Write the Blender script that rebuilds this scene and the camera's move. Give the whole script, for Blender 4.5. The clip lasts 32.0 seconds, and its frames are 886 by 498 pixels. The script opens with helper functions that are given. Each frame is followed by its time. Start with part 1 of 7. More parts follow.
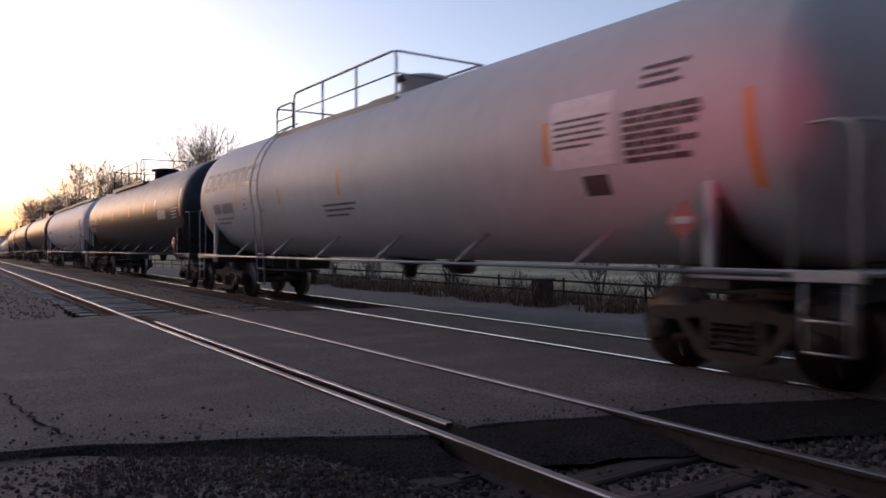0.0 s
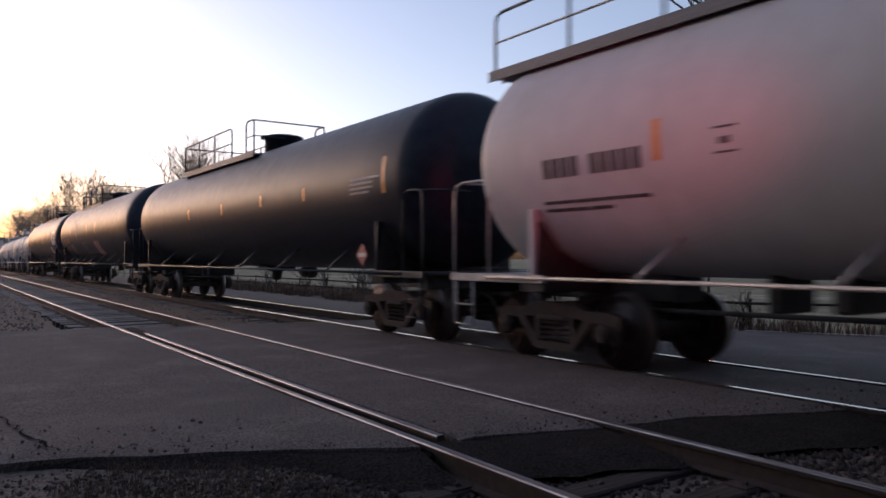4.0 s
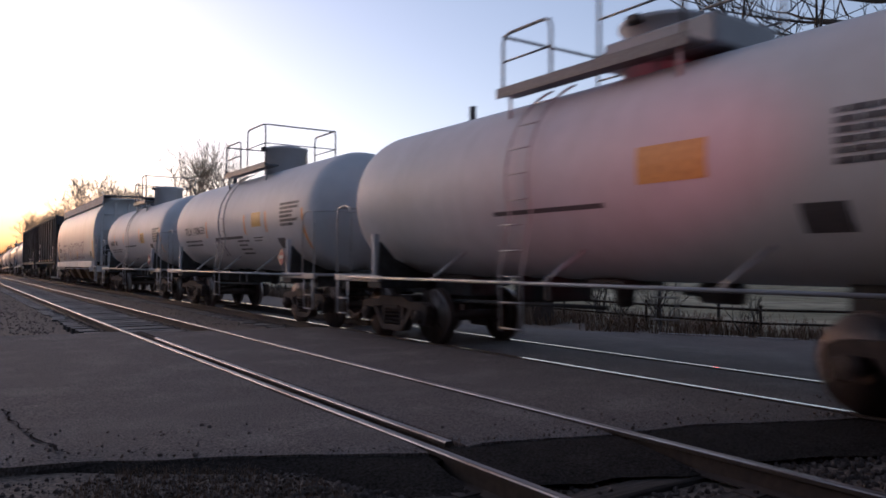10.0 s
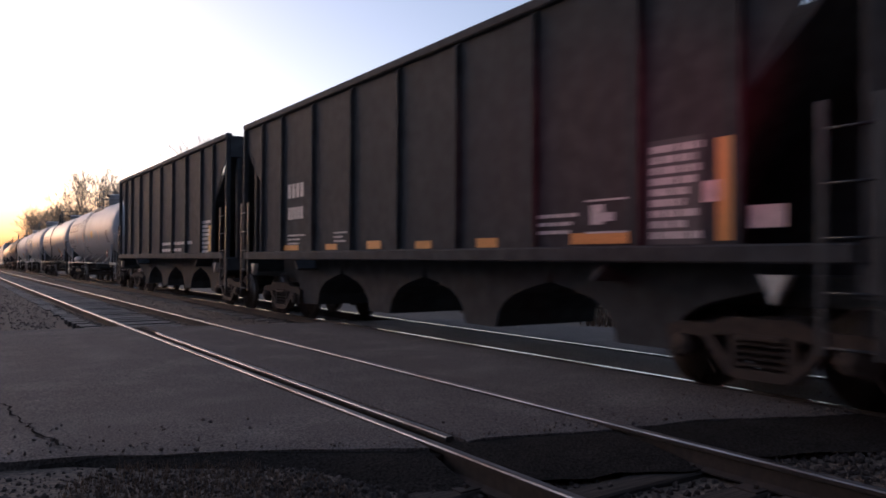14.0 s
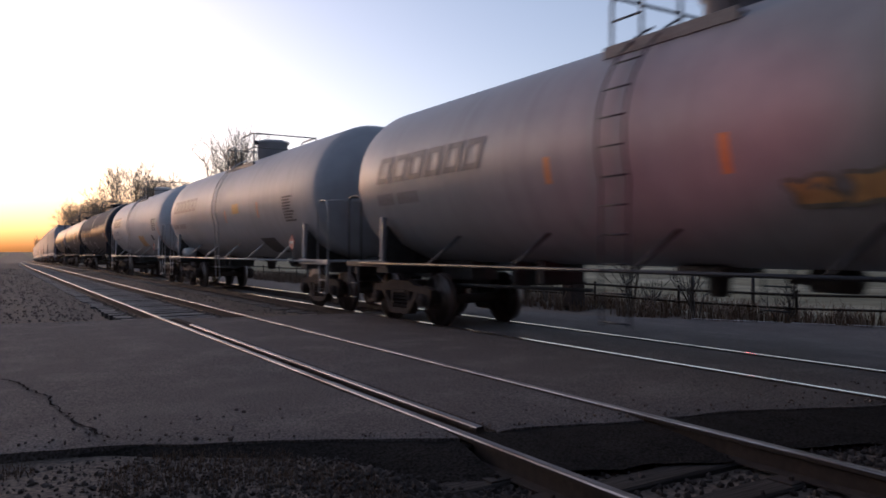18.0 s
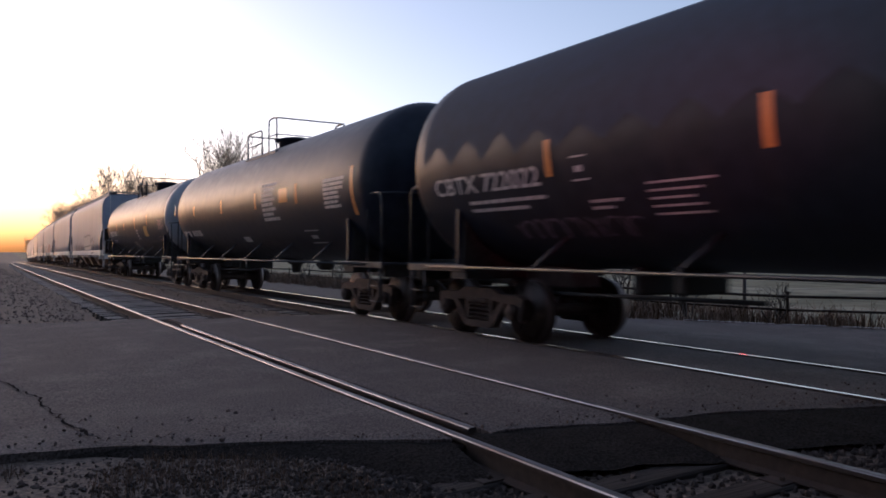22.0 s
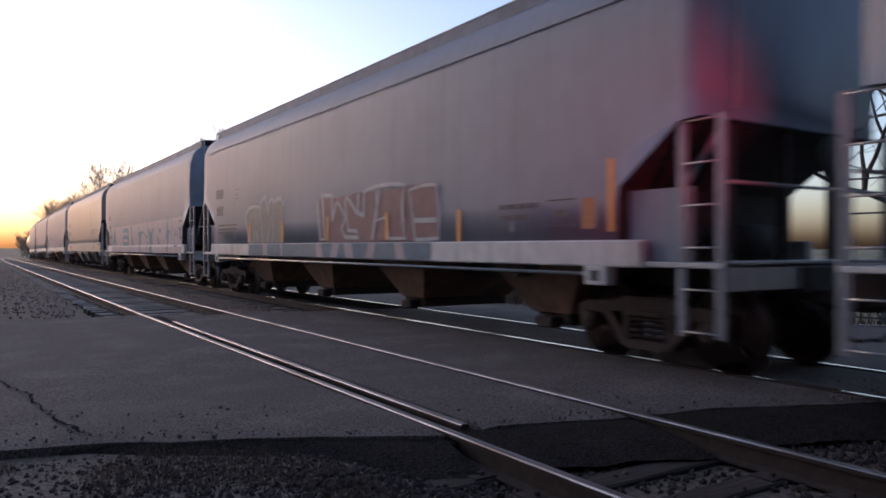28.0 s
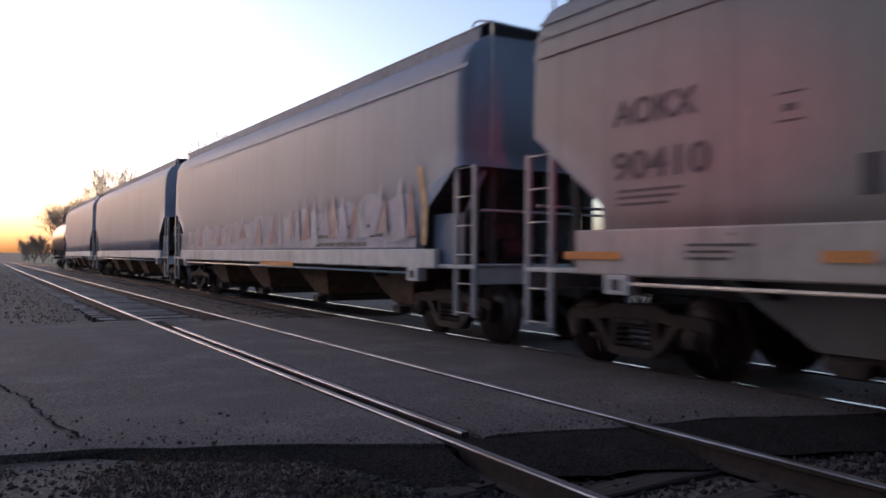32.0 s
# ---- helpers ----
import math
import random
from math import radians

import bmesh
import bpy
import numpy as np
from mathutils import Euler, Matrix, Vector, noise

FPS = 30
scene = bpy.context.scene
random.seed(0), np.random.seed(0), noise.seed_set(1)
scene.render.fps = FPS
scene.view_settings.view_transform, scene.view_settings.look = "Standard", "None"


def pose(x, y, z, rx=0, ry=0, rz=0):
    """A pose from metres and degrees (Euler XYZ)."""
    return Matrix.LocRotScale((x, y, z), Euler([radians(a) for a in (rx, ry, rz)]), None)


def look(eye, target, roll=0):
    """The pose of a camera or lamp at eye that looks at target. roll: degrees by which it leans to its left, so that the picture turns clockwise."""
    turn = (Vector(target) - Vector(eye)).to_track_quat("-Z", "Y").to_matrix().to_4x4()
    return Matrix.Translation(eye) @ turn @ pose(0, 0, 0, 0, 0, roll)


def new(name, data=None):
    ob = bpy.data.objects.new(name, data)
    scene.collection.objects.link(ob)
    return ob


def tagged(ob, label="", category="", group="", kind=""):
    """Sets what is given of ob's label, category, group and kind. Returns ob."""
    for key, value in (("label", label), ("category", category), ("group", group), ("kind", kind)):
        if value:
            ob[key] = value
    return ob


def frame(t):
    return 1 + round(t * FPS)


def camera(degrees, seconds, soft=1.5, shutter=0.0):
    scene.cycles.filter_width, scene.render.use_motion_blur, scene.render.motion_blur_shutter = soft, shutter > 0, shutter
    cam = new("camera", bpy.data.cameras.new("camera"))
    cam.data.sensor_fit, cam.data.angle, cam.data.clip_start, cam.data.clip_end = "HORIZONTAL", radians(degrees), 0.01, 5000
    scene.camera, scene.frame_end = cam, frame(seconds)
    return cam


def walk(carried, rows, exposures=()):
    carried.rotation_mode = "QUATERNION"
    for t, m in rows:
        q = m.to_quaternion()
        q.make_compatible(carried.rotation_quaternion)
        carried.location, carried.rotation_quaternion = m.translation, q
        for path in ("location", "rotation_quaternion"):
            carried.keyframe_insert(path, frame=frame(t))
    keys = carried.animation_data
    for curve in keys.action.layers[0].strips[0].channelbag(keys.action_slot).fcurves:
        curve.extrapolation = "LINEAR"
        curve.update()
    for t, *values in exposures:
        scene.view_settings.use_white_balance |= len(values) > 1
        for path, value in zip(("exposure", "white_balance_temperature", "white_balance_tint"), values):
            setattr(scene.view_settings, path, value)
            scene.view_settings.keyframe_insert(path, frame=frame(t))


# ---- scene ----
# ---- camera: held by hand beside the crossing, 1.35 m above the rail heads ----
EYE = 1.348
TURNS = (
    (0.0, -34.12, -0.20, 0.05),
    (0.5, -34.29, -0.20, 0.14),
    (1.0, -34.54, -0.09, -0.05),
    (1.5, -34.30, -0.02, -0.10),
    (2.0, -34.37, 0.15, -0.14),
    (2.5, -34.91, 0.30, -0.19),
    (3.0, -34.95, 0.46, -0.06),
    (3.5, -34.88, 0.54, -0.03),
    (4.0, -34.78, 0.71, -0.06),
    (4.5, -34.73, 0.77, -0.06),
    (6.5, -34.72, 0.90, -0.09),
    (7.0, -34.71, 0.94, -0.13),
    (7.5, -34.98, 1.01, -0.05),
    (8.0, -35.12, 1.06, -0.01),
    (8.5, -34.15, 1.01, -0.14),
    (9.0, -34.06, 1.07, -0.14),
    (9.5, -34.93, 1.11, -0.15),
    (10.0, -34.09, 1.14, -0.22),
    (10.5, -34.56, 1.11, -0.25),
    (11.0, -33.96, 1.06, -0.25),
    (11.5, -33.12, 1.02, -0.17),
    (12.0, -33.65, 0.99, -0.18),
    (12.5, -33.80, 0.96, -0.28),
    (13.0, -33.79, 0.91, -0.25),
    (13.5, -33.90, 0.86, -0.27),
    (14.0, -34.03, 0.78, -0.28),
    (14.5, -33.43, 0.70, -0.17),
    (16.5, -32.71, 0.31, 0.09),
    (17.0, -32.32, 0.19, -0.01),
    (17.5, -32.16, 0.12, 0.02),
    (18.0, -31.78, 0.07, 0.10),
    (18.5, -30.98, 0.05, 0.15),
    (19.0, -31.92, 0.11, 0.23),
    (19.5, -32.14, 0.10, 0.26),
    (20.0, -32.31, 0.07, 0.19),
    (20.5, -32.60, 0.09, 0.09),
    (21.0, -32.62, 0.12, 0.03),
    (21.5, -32.84, 0.15, -0.00),
    (22.0, -32.34, 0.14, -0.00),
    (22.5, -32.79, 0.16, 0.00),
    (23.0, -32.95, 0.21, 0.11),
    (23.5, -32.48, 0.18, -0.08),
    (24.0, -32.80, 0.18, -0.15),
    (24.5, -32.66, 0.15, -0.13),
    (25.0, -32.82, 0.13, -0.22),
    (25.5, -32.70, 0.00, -0.26),
    (27.5, -32.24, -0.15, -0.19),
    (28.0, -32.89, -0.12, -0.09),
    (28.5, -32.98, -0.05, 0.02),
    (29.0, -33.11, 0.12, -0.04),
    (29.5, -33.24, 0.23, -0.06),
    (30.0, -33.52, 0.34, 0.01),
    (30.5, -33.57, 0.42, -0.08),
    (31.0, -33.69, 0.42, -0.28),
    (31.5, -33.04, 0.50, -0.37),
    (32.0, -32.78, 0.45, -0.49),
)
cam = camera(61.8, 32.0, soft=1.7, shutter=0.3)
walk(cam, [(t, pose(0, 0, EYE, 90 + pitch, roll, yaw)) for t, yaw, pitch, roll in TURNS],
     exposures=((0.0, 1.85, 4880, 24), (15.0, 1.86, 4880, 24), (16.6, 1.72, 4920, 23), (18.0, 1.75, 4920, 23), (19.0, 1.86, 4880, 24), (23.5, 1.94, 4770, 23), (26.5, 2.07, 4600, 21), (32.0, 2.07, 4600, 21)))

# ---- light: sunset sky, the sun just over the horizon beside the far end of the line ----
SUN_AZ, SUN_EL = -18.0, 1.3
world = bpy.data.worlds.new("sunset_sky")
scene.world = world
world.use_nodes = True
wn, wl = world.node_tree.nodes, world.node_tree.links
sky = wn.new("ShaderNodeTexSky")
sky.sky_type = "NISHITA"
sky.sun_disc = False
sky.sun_elevation = radians(SUN_EL)
sky.sun_rotation = radians(SUN_AZ)
sky.air_density, sky.dust_density, sky.ozone_density = 0.65, 2.6, 0.0
wn["Background"].inputs[1].default_value = 0.15
pale = wn.new("ShaderNodeHueSaturation")
pale.inputs["Saturation"].default_value = 0.82
wl.new(sky.outputs[0], pale.inputs["Color"])
# dusty orange glow low over the horizon on the sun's side
SUN_SIDE = (math.sin(radians(SUN_AZ)), math.cos(radians(SUN_AZ)), 0.0)
heading = wn.new("ShaderNodeTexCoord")
split = wn.new("ShaderNodeSeparateXYZ")
towards = wn.new("ShaderNodeVectorMath")
towards.operation = "DOT_PRODUCT"
towards.inputs[1].default_value = SUN_SIDE
low = wn.new("ShaderNodeMapRange")
low.interpolation_type = "SMOOTHSTEP"
for k, v in enumerate((-0.03, 0.21, 1.0, 0.0)):
    low.inputs[k + 1].default_value = v
side = wn.new("ShaderNodeMapRange")
side.interpolation_type = "SMOOTHSTEP"
for k, v in enumerate((0.76, 0.98, 0.0, 1.0)):
    side.inputs[k + 1].default_value = v
glow = wn.new("ShaderNodeMath")
glow.operation = "MULTIPLY"
dust = wn.new("ShaderNodeMix")
dust.data_type, dust.blend_type = "RGBA", "MULTIPLY"
dust.inputs[7].default_value = (0.46, 0.30, 0.05, 1.0)
wl.new(heading.outputs["Generated"], split.inputs[0])
wl.new(heading.outputs["Generated"], towards.inputs[0])
wl.new(split.outputs["Z"], low.inputs["Value"])
wl.new(towards.outputs["Value"], side.inputs["Value"])
wl.new(low.outputs[0], glow.inputs[0])
wl.new(side.outputs[0], glow.inputs[1])
wl.new(glow.outputs[0], dust.inputs[0])
wl.new(pale.outputs[0], dust.inputs[6])
wl.new(dust.outputs[2], wn["Background"].inputs[0])
sun = new("sun", bpy.data.lights.new("sun", "SUN"))
sun.data.energy, sun.data.angle, sun.data.color = 0.05, radians(3.0), (1.0, 0.55, 0.25)
far = Vector((math.sin(radians(SUN_AZ)), math.cos(radians(SUN_AZ)), math.tan(radians(SUN_EL))))
sun.matrix_world = look(far * 100, (0, 0, 0))

# ---- the line: straight past the crossing, then a long easy bend and a falling grade ----
BEND, BEND_START, BEND_END = 0.00029, 15.0, 139.0
DROP = 0.33
SPEED = 13.4
RAILS = (2.995, 4.60, 6.945, 8.44)
NEAR_C, TRAIN_C = 3.7975, 7.6925


def line(s):
    """Sideways shift, height and heading of the line at s metres along it."""
    u = min(max(s - BEND_START, 0), BEND_END - BEND_START)
    w = max(s - BEND_END, 0)
    th = BEND * u
    dx = BEND * u * u / 2 + th * w
    return dx, -DROP * dx, th


# ---- materials ----
def mat(name, base, rough=0.6, metal=0.0, var=0.25, scale=6.0, bump=0.0, bump_scale=40.0, second=None, second_scale=1.5,
        second_amount=0.5, streaks=None, islands=0.0, stretch=(1, 1, 1), spec=0.5, coat=0.0):
    """Paint, metal, wood or stone: a base colour varied by fine grain and by larger stains, streaks down the side, bump."""
    m = bpy.data.materials.new(name)
    m.use_nodes = True
    n, l = m.node_tree.nodes, m.node_tree.links
    b = n["Principled BSDF"]
    b.inputs["Roughness"].default_value, b.inputs["Metallic"].default_value = rough, metal
    b.inputs["Specular IOR Level"].default_value = spec
    b.inputs["Coat Weight"].default_value = coat
    tc = n.new("ShaderNodeTexCoord")
    mp = n.new("ShaderNodeMapping")
    mp.inputs["Scale"].default_value = stretch
    l.new(tc.outputs["Object"], mp.inputs[0])
    fine = n.new("ShaderNodeTexNoise")
    fine.inputs["Scale"].default_value, fine.inputs["Detail"].default_value = scale, 5
    l.new(mp.outputs[0], fine.inputs["Vector"])
    ramp = n.new("ShaderNodeMapRange")
    ramp.inputs[1].default_value, ramp.inputs[2].default_value = 0.3, 0.7
    ramp.inputs[3].default_value, ramp.inputs[4].default_value = 1 - var, 1 + var
    l.new(fine.outputs[0], ramp.inputs[0])
    colour = n.new("ShaderNodeMix")
    colour.data_type, colour.blend_type = "RGBA", "MIX"
    colour.inputs[0].default_value = 0
    colour.inputs[6].default_value = (*base, 1)
    colour.inputs[7].default_value = (*(second or base), 1)
    if second:
        big = n.new("ShaderNodeTexNoise")
        big.inputs["Scale"].default_value, big.inputs["Detail"].default_value = second_scale, 6
        l.new(mp.outputs[0], big.inputs["Vector"])
        cut = n.new("ShaderNodeMapRange")
        cut.inputs[1].default_value, cut.inputs[2].default_value = 0.48, 0.68
        cut.inputs[4].default_value = second_amount
        l.new(big.outputs[0], cut.inputs[0])
        l.new(cut.outputs[0], colour.inputs[0])
    out = colour.outputs[2]
    if streaks:
        tint, amount = streaks
        smp = n.new("ShaderNodeMapping")
        smp.inputs["Scale"].default_value = (0.25, 3.2, 0.16)
        l.new(tc.outputs["Object"], smp.inputs[0])
        run = n.new("ShaderNodeTexNoise")
        run.inputs["Scale"].default_value, run.inputs["Detail"].default_value = 1.6, 6
        l.new(smp.outputs[0], run.inputs["Vector"])
        cut2 = n.new("ShaderNodeMapRange")
        cut2.inputs[1].default_value, cut2.inputs[2].default_value = 0.5, 0.75
        cut2.inputs[4].default_value = amount
        l.new(run.outputs[0], cut2.inputs[0])
        mx = n.new("ShaderNodeMix")
        mx.data_type = "RGBA"
        l.new(cut2.outputs[0], mx.inputs[0])
        l.new(out, mx.inputs[6])
        mx.inputs[7].default_value = (*tint, 1)
        out = mx.outputs[2]
    mul = n.new("ShaderNodeVectorMath")
    mul.operation = "SCALE"
    l.new(out, mul.inputs[0])
    l.new(ramp.outputs[0], mul.inputs["Scale"])
    out = mul.outputs[0]
    if islands:
        geo = n.new("ShaderNodeNewGeometry")
        oi = n.new("ShaderNodeObjectInfo")
        add = n.new("ShaderNodeMath")
        add.operation = "ADD"
        l.new(geo.outputs["Random Per Island"], add.inputs[0])
        l.new(oi.outputs["Random"], add.inputs[1])
        r2 = n.new("ShaderNodeMapRange")
        r2.inputs[2].default_value = 2
        r2.inputs[3].default_value, r2.inputs[4].default_value = 1 - islands, 1 + islands
        l.new(add.outputs[0], r2.inputs[0])
        m2 = n.new("ShaderNodeVectorMath")
        m2.operation = "SCALE"
        l.new(out, m2.inputs[0])
        l.new(r2.outputs[0], m2.inputs["Scale"])
        out = m2.outputs[0]
    l.new(out, b.inputs["Base Color"])
    rr = n.new("ShaderNodeMapRange")
    rr.inputs[3].default_value, rr.inputs[4].default_value = max(rough - 0.12, 0.05), min(rough + 0.12, 1)
    l.new(fine.outputs[0], rr.inputs[0])
    l.new(rr.outputs[0], b.inputs["Roughness"])
    if bump:
        bn = n.new("ShaderNodeTexNoise")
        bn.inputs["Scale"].default_value, bn.inputs["Detail"].default_value = bump_scale, 4
        l.new(mp.outputs[0], bn.inputs["Vector"])
        bp = n.new("ShaderNodeBump")
        bp.inputs["Strength"].default_value, bp.inputs["Distance"].default_value = 1.0, bump
        l.new(bn.outputs[0], bp.inputs["Height"])
        l.new(bp.outputs[0], b.inputs["Normal"])
    return m


def glow(name, colour, strength):
    m = bpy.data.materials.new(name)
    m.use_nodes = True
    b = m.node_tree.nodes["Principled BSDF"]
    b.inputs["Base Color"].default_value = (*colour, 1)
    b.inputs["Emission Color"].default_value = (*colour, 1)
    b.inputs["Emission Strength"].default_value = strength
    return m


GRIME = (0.10, 0.085, 0.07)
ASPHALT = mat("asphalt", (0.112, 0.094, 0.087), 0.9, var=0.75, scale=55, second=(0.155, 0.132, 0.121), second_scale=1.3, second_amount=0.9, bump=0.012, bump_scale=75, spec=0.3)
# dark fresh asphalt, further darkened in colour for the shadow at the edge
ASPHALT_DARK = mat("shaded_asphalt_patch", (0.027, 0.022, 0.019), 0.95, var=0.7, scale=45, second=(0.046, 0.037, 0.031), second_scale=3, bump=0.02, bump_scale=45, spec=0.08)
DIRT = mat("dirt", (0.125, 0.094, 0.072), 0.95, var=0.6, scale=25, second=(0.15, 0.11, 0.078), second_scale=0.7, second_amount=0.7, bump=0.02, bump_scale=25)
STONE = mat("ballast_stone", (0.092, 0.070, 0.060), 0.85, var=0.35, scale=30, islands=0.65)
PALE_STONE = mat("pale_ballast_stone", (0.125, 0.10, 0.085), 0.9, var=0.3, scale=30, islands=0.35, spec=0.2)
# darker stone colour for the ballast nearest the camera
BALLAST = mat("dark_ballast_stone", (0.052, 0.042, 0.037), 0.9, var=0.4, scale=30, islands=0.75, spec=0.2)
GRASS_DRY = mat("dry_grass", (0.15, 0.095, 0.06), 0.9, var=0.4, scale=8, islands=0.5)
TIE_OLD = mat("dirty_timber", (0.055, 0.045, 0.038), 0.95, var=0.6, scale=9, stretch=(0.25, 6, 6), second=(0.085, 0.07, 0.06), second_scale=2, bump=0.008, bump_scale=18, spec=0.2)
# tie sides: backlit shade put into the timber colour
TIE_SHADE = mat("shaded_timber", (0.022, 0.019, 0.017), 0.9, var=0.4, scale=9, stretch=(0.25, 6, 6))
# weathered tie tops, lightened in colour as if catching the low light
TIE = mat("weathered_lit_timber", (0.22, 0.195, 0.175), 0.9, var=0.55, scale=9, stretch=(0.25, 6, 6), second=(0.30, 0.27, 0.245), second_scale=2, bump=0.006, bump_scale=18)
RAIL_TOP = mat("polished_rail_steel", (0.66, 0.63, 0.60), 0.15, 1.0, var=0.12, scale=12, stretch=(8, 0.3, 8))
RAIL_DULL = mat("worn_rail_steel", (0.33, 0.32, 0.32), 0.45, 1.0, var=0.45, scale=12, stretch=(8, 0.3, 8), second=(0.10, 0.075, 0.065), second_scale=3, second_amount=0.9)
RAIL_RUST = mat("rusted_rail_steel", (0.036, 0.026, 0.022), 0.85, 0.1, var=0.35, scale=18, second=(0.06, 0.04, 0.03), second_scale=4)
PAINT = {
    "white": mat("white_tank_paint", (0.51, 0.495, 0.505), 0.58, var=0.05, scale=3, second=(0.42, 0.405, 0.40), second_scale=0.45, second_amount=0.6, streaks=((0.36, 0.33, 0.31), 0.14), bump=0.002, bump_scale=1.2),
    "grey": mat("grey_tank_paint", (0.36, 0.355, 0.375), 0.52, var=0.07, scale=3, second=(0.27, 0.26, 0.26), second_scale=0.45, second_amount=0.6, streaks=((0.20, 0.18, 0.17), 0.3), bump=0.002, bump_scale=1.2),
    "slate": mat("slate_tank_paint", (0.30, 0.295, 0.31), 0.42, var=0.07, scale=3, second=(0.25, 0.24, 0.245), second_scale=0.5, streaks=((0.17, 0.155, 0.15), 0.3), bump=0.002, bump_scale=1.2),
    "black": mat("black_tank_paint", (0.019, 0.022, 0.034), 0.42, var=0.25, scale=4, second=(0.026, 0.025, 0.026), second_scale=0.5, streaks=((0.04, 0.038, 0.036), 0.3), bump=0.002, bump_scale=1.2, spec=0.17),
    "hopper": mat("grey_hopper_paint", (0.225, 0.235, 0.28), 0.58, var=0.06, scale=3, second=(0.185, 0.185, 0.21), second_scale=0.4, second_amount=0.6, streaks=((0.14, 0.13, 0.13), 0.3), bump=0.003, bump_scale=0.9),
    "beige": mat("beige_hopper_paint", (0.225, 0.207, 0.195), 0.52, var=0.06, scale=3, second=(0.26, 0.235, 0.21), second_scale=0.4, streaks=(GRIME, 0.35), bump=0.003, bump_scale=0.9),
    "pale": mat("pale_hopper_paint", (0.46, 0.445, 0.44), 0.5, var=0.06, scale=3, second=(0.36, 0.34, 0.325), second_scale=0.4, streaks=((0.24, 0.22, 0.21), 0.35), bump=0.003, bump_scale=0.9),
    "coal": mat("dark_hopper_paint", (0.046, 0.046, 0.050), 0.8, var=0.3, scale=4, second=(0.065, 0.061, 0.060), second_scale=0.5, streaks=((0.06, 0.053, 0.048), 0.4), bump=0.003, bump_scale=1.2, spec=0.2),
    "brown": mat("brown_tank_paint", (0.13, 0.08, 0.05), 0.4, var=0.1, scale=3, second=(0.09, 0.06, 0.05), second_scale=0.5, streaks=(GRIME, 0.4)),
}
SILL_WHITE = mat("white_sill_paint", (0.62, 0.60, 0.58), 0.5, var=0.1, scale=5, second=(0.4, 0.37, 0.34), second_scale=1.0, streaks=(GRIME, 0.4))
SILL_BEIGE = mat("beige_sill_paint", (0.46, 0.41, 0.36), 0.5, var=0.1, scale=5, second=(0.34, 0.29, 0.25), second_scale=1.0, streaks=(GRIME, 0.3))
FRAME = mat("dark_underframe", (0.045, 0.04, 0.037), 0.75, 0.1, var=0.4, scale=9, second=(0.075, 0.055, 0.042), second_scale=2)
BAY = mat("rusty_bay_sheet", (0.15, 0.085, 0.05), 0.7, var=0.35, scale=5, second=(0.09, 0.06, 0.045), second_scale=1.5)
CAST = mat("rusty_cast_steel", (0.046, 0.031, 0.025), 0.85, 0.1, var=0.4, scale=11, second=(0.068, 0.045, 0.034), second_scale=3)
WHEEL = mat("wheel_steel", (0.062, 0.039, 0.030), 0.75, 0.1, var=0.35, scale=8, second=(0.08, 0.052, 0.038), second_scale=2.5)
TREAD = mat("bright_wheel_tread", (0.28, 0.235, 0.21), 0.5, 1.0, var=0.1, scale=10)
LIGHT_STEEL = mat("galvanised_pipe", (0.42, 0.40, 0.39), 0.45, 0.3, var=0.15, scale=9, second=(0.3, 0.28, 0.26), second_scale=2)
LADDER_GREY = mat("grey_ladder_paint", (0.24, 0.245, 0.27), 0.55, var=0.15, scale=9, second=(0.17, 0.16, 0.16), second_scale=2)
WALK_STEEL = mat("weathered_walkway_pipe", (0.17, 0.155, 0.14), 0.5, 0.3, var=0.2, scale=9, second=(0.11, 0.095, 0.085), second_scale=2)
DARK_STEEL = mat("dark_pipe", (0.05, 0.05, 0.055), 0.45, 0.3, var=0.2, scale=9)
GRATING = mat("walkway_grating", (0.14, 0.14, 0.145), 0.6, 0.5, var=0.3, scale=30)
# weathered roof steel with the sky's bluish reflection put into its colour
ROOF_STEEL = mat("sky_tinted_roof_steel", (0.17, 0.19, 0.235), 0.7, var=0.2, scale=6, second=(0.11, 0.11, 0.12), second_scale=1.2)
# near-black steel with deep shade put into the base colour
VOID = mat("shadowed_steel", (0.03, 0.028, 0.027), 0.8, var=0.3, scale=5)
INK = mat("black_stencil", (0.065, 0.058, 0.063), 0.6, var=0.2, scale=30)
LOGO = mat("dark_logo_paint", (0.10, 0.09, 0.105), 0.5, var=0.2, scale=20)
CHALK = mat("white_stencil", (0.48, 0.46, 0.46), 0.6, var=0.25, scale=25)
FADED_INK = mat("faded_stencil", (0.20, 0.185, 0.19), 0.6, var=0.3, scale=20)
ORANGE_INK = mat("orange_stencil", (0.36, 0.155, 0.06), 0.6, var=0.25, scale=25)
REFLECT = mat("amber_reflective_tape", (0.64, 0.27, 0.05), 0.4, var=0.15, scale=30)
YELLOW = mat("yellow_panel", (0.52, 0.31, 0.06), 0.5, var=0.15, scale=12)
DUST = mat("dusty_black_film", (0.040, 0.052, 0.078), 0.8, var=0.15, scale=5, second=(0.043, 0.055, 0.083), second_scale=0.6, spec=0.25)
RED = mat("red_panel", (0.33, 0.075, 0.07), 0.5, var=0.15, scale=12)
WHITE_CARD = mat("white_panel", (0.68, 0.66, 0.66), 0.5, var=0.1, scale=12)
BARK = mat("bare_bark", (0.07, 0.058, 0.048), 0.9, var=0.4, scale=14, second=(0.11, 0.09, 0.075), second_scale=3)
# bark of the distant trees, with sunset glare and haze lightening its colour
BARK_HAZED = mat("hazed_bark", (0.27, 0.21, 0.15), 0.9, var=0.3, scale=3, second=(0.19, 0.15, 0.11), second_scale=1)
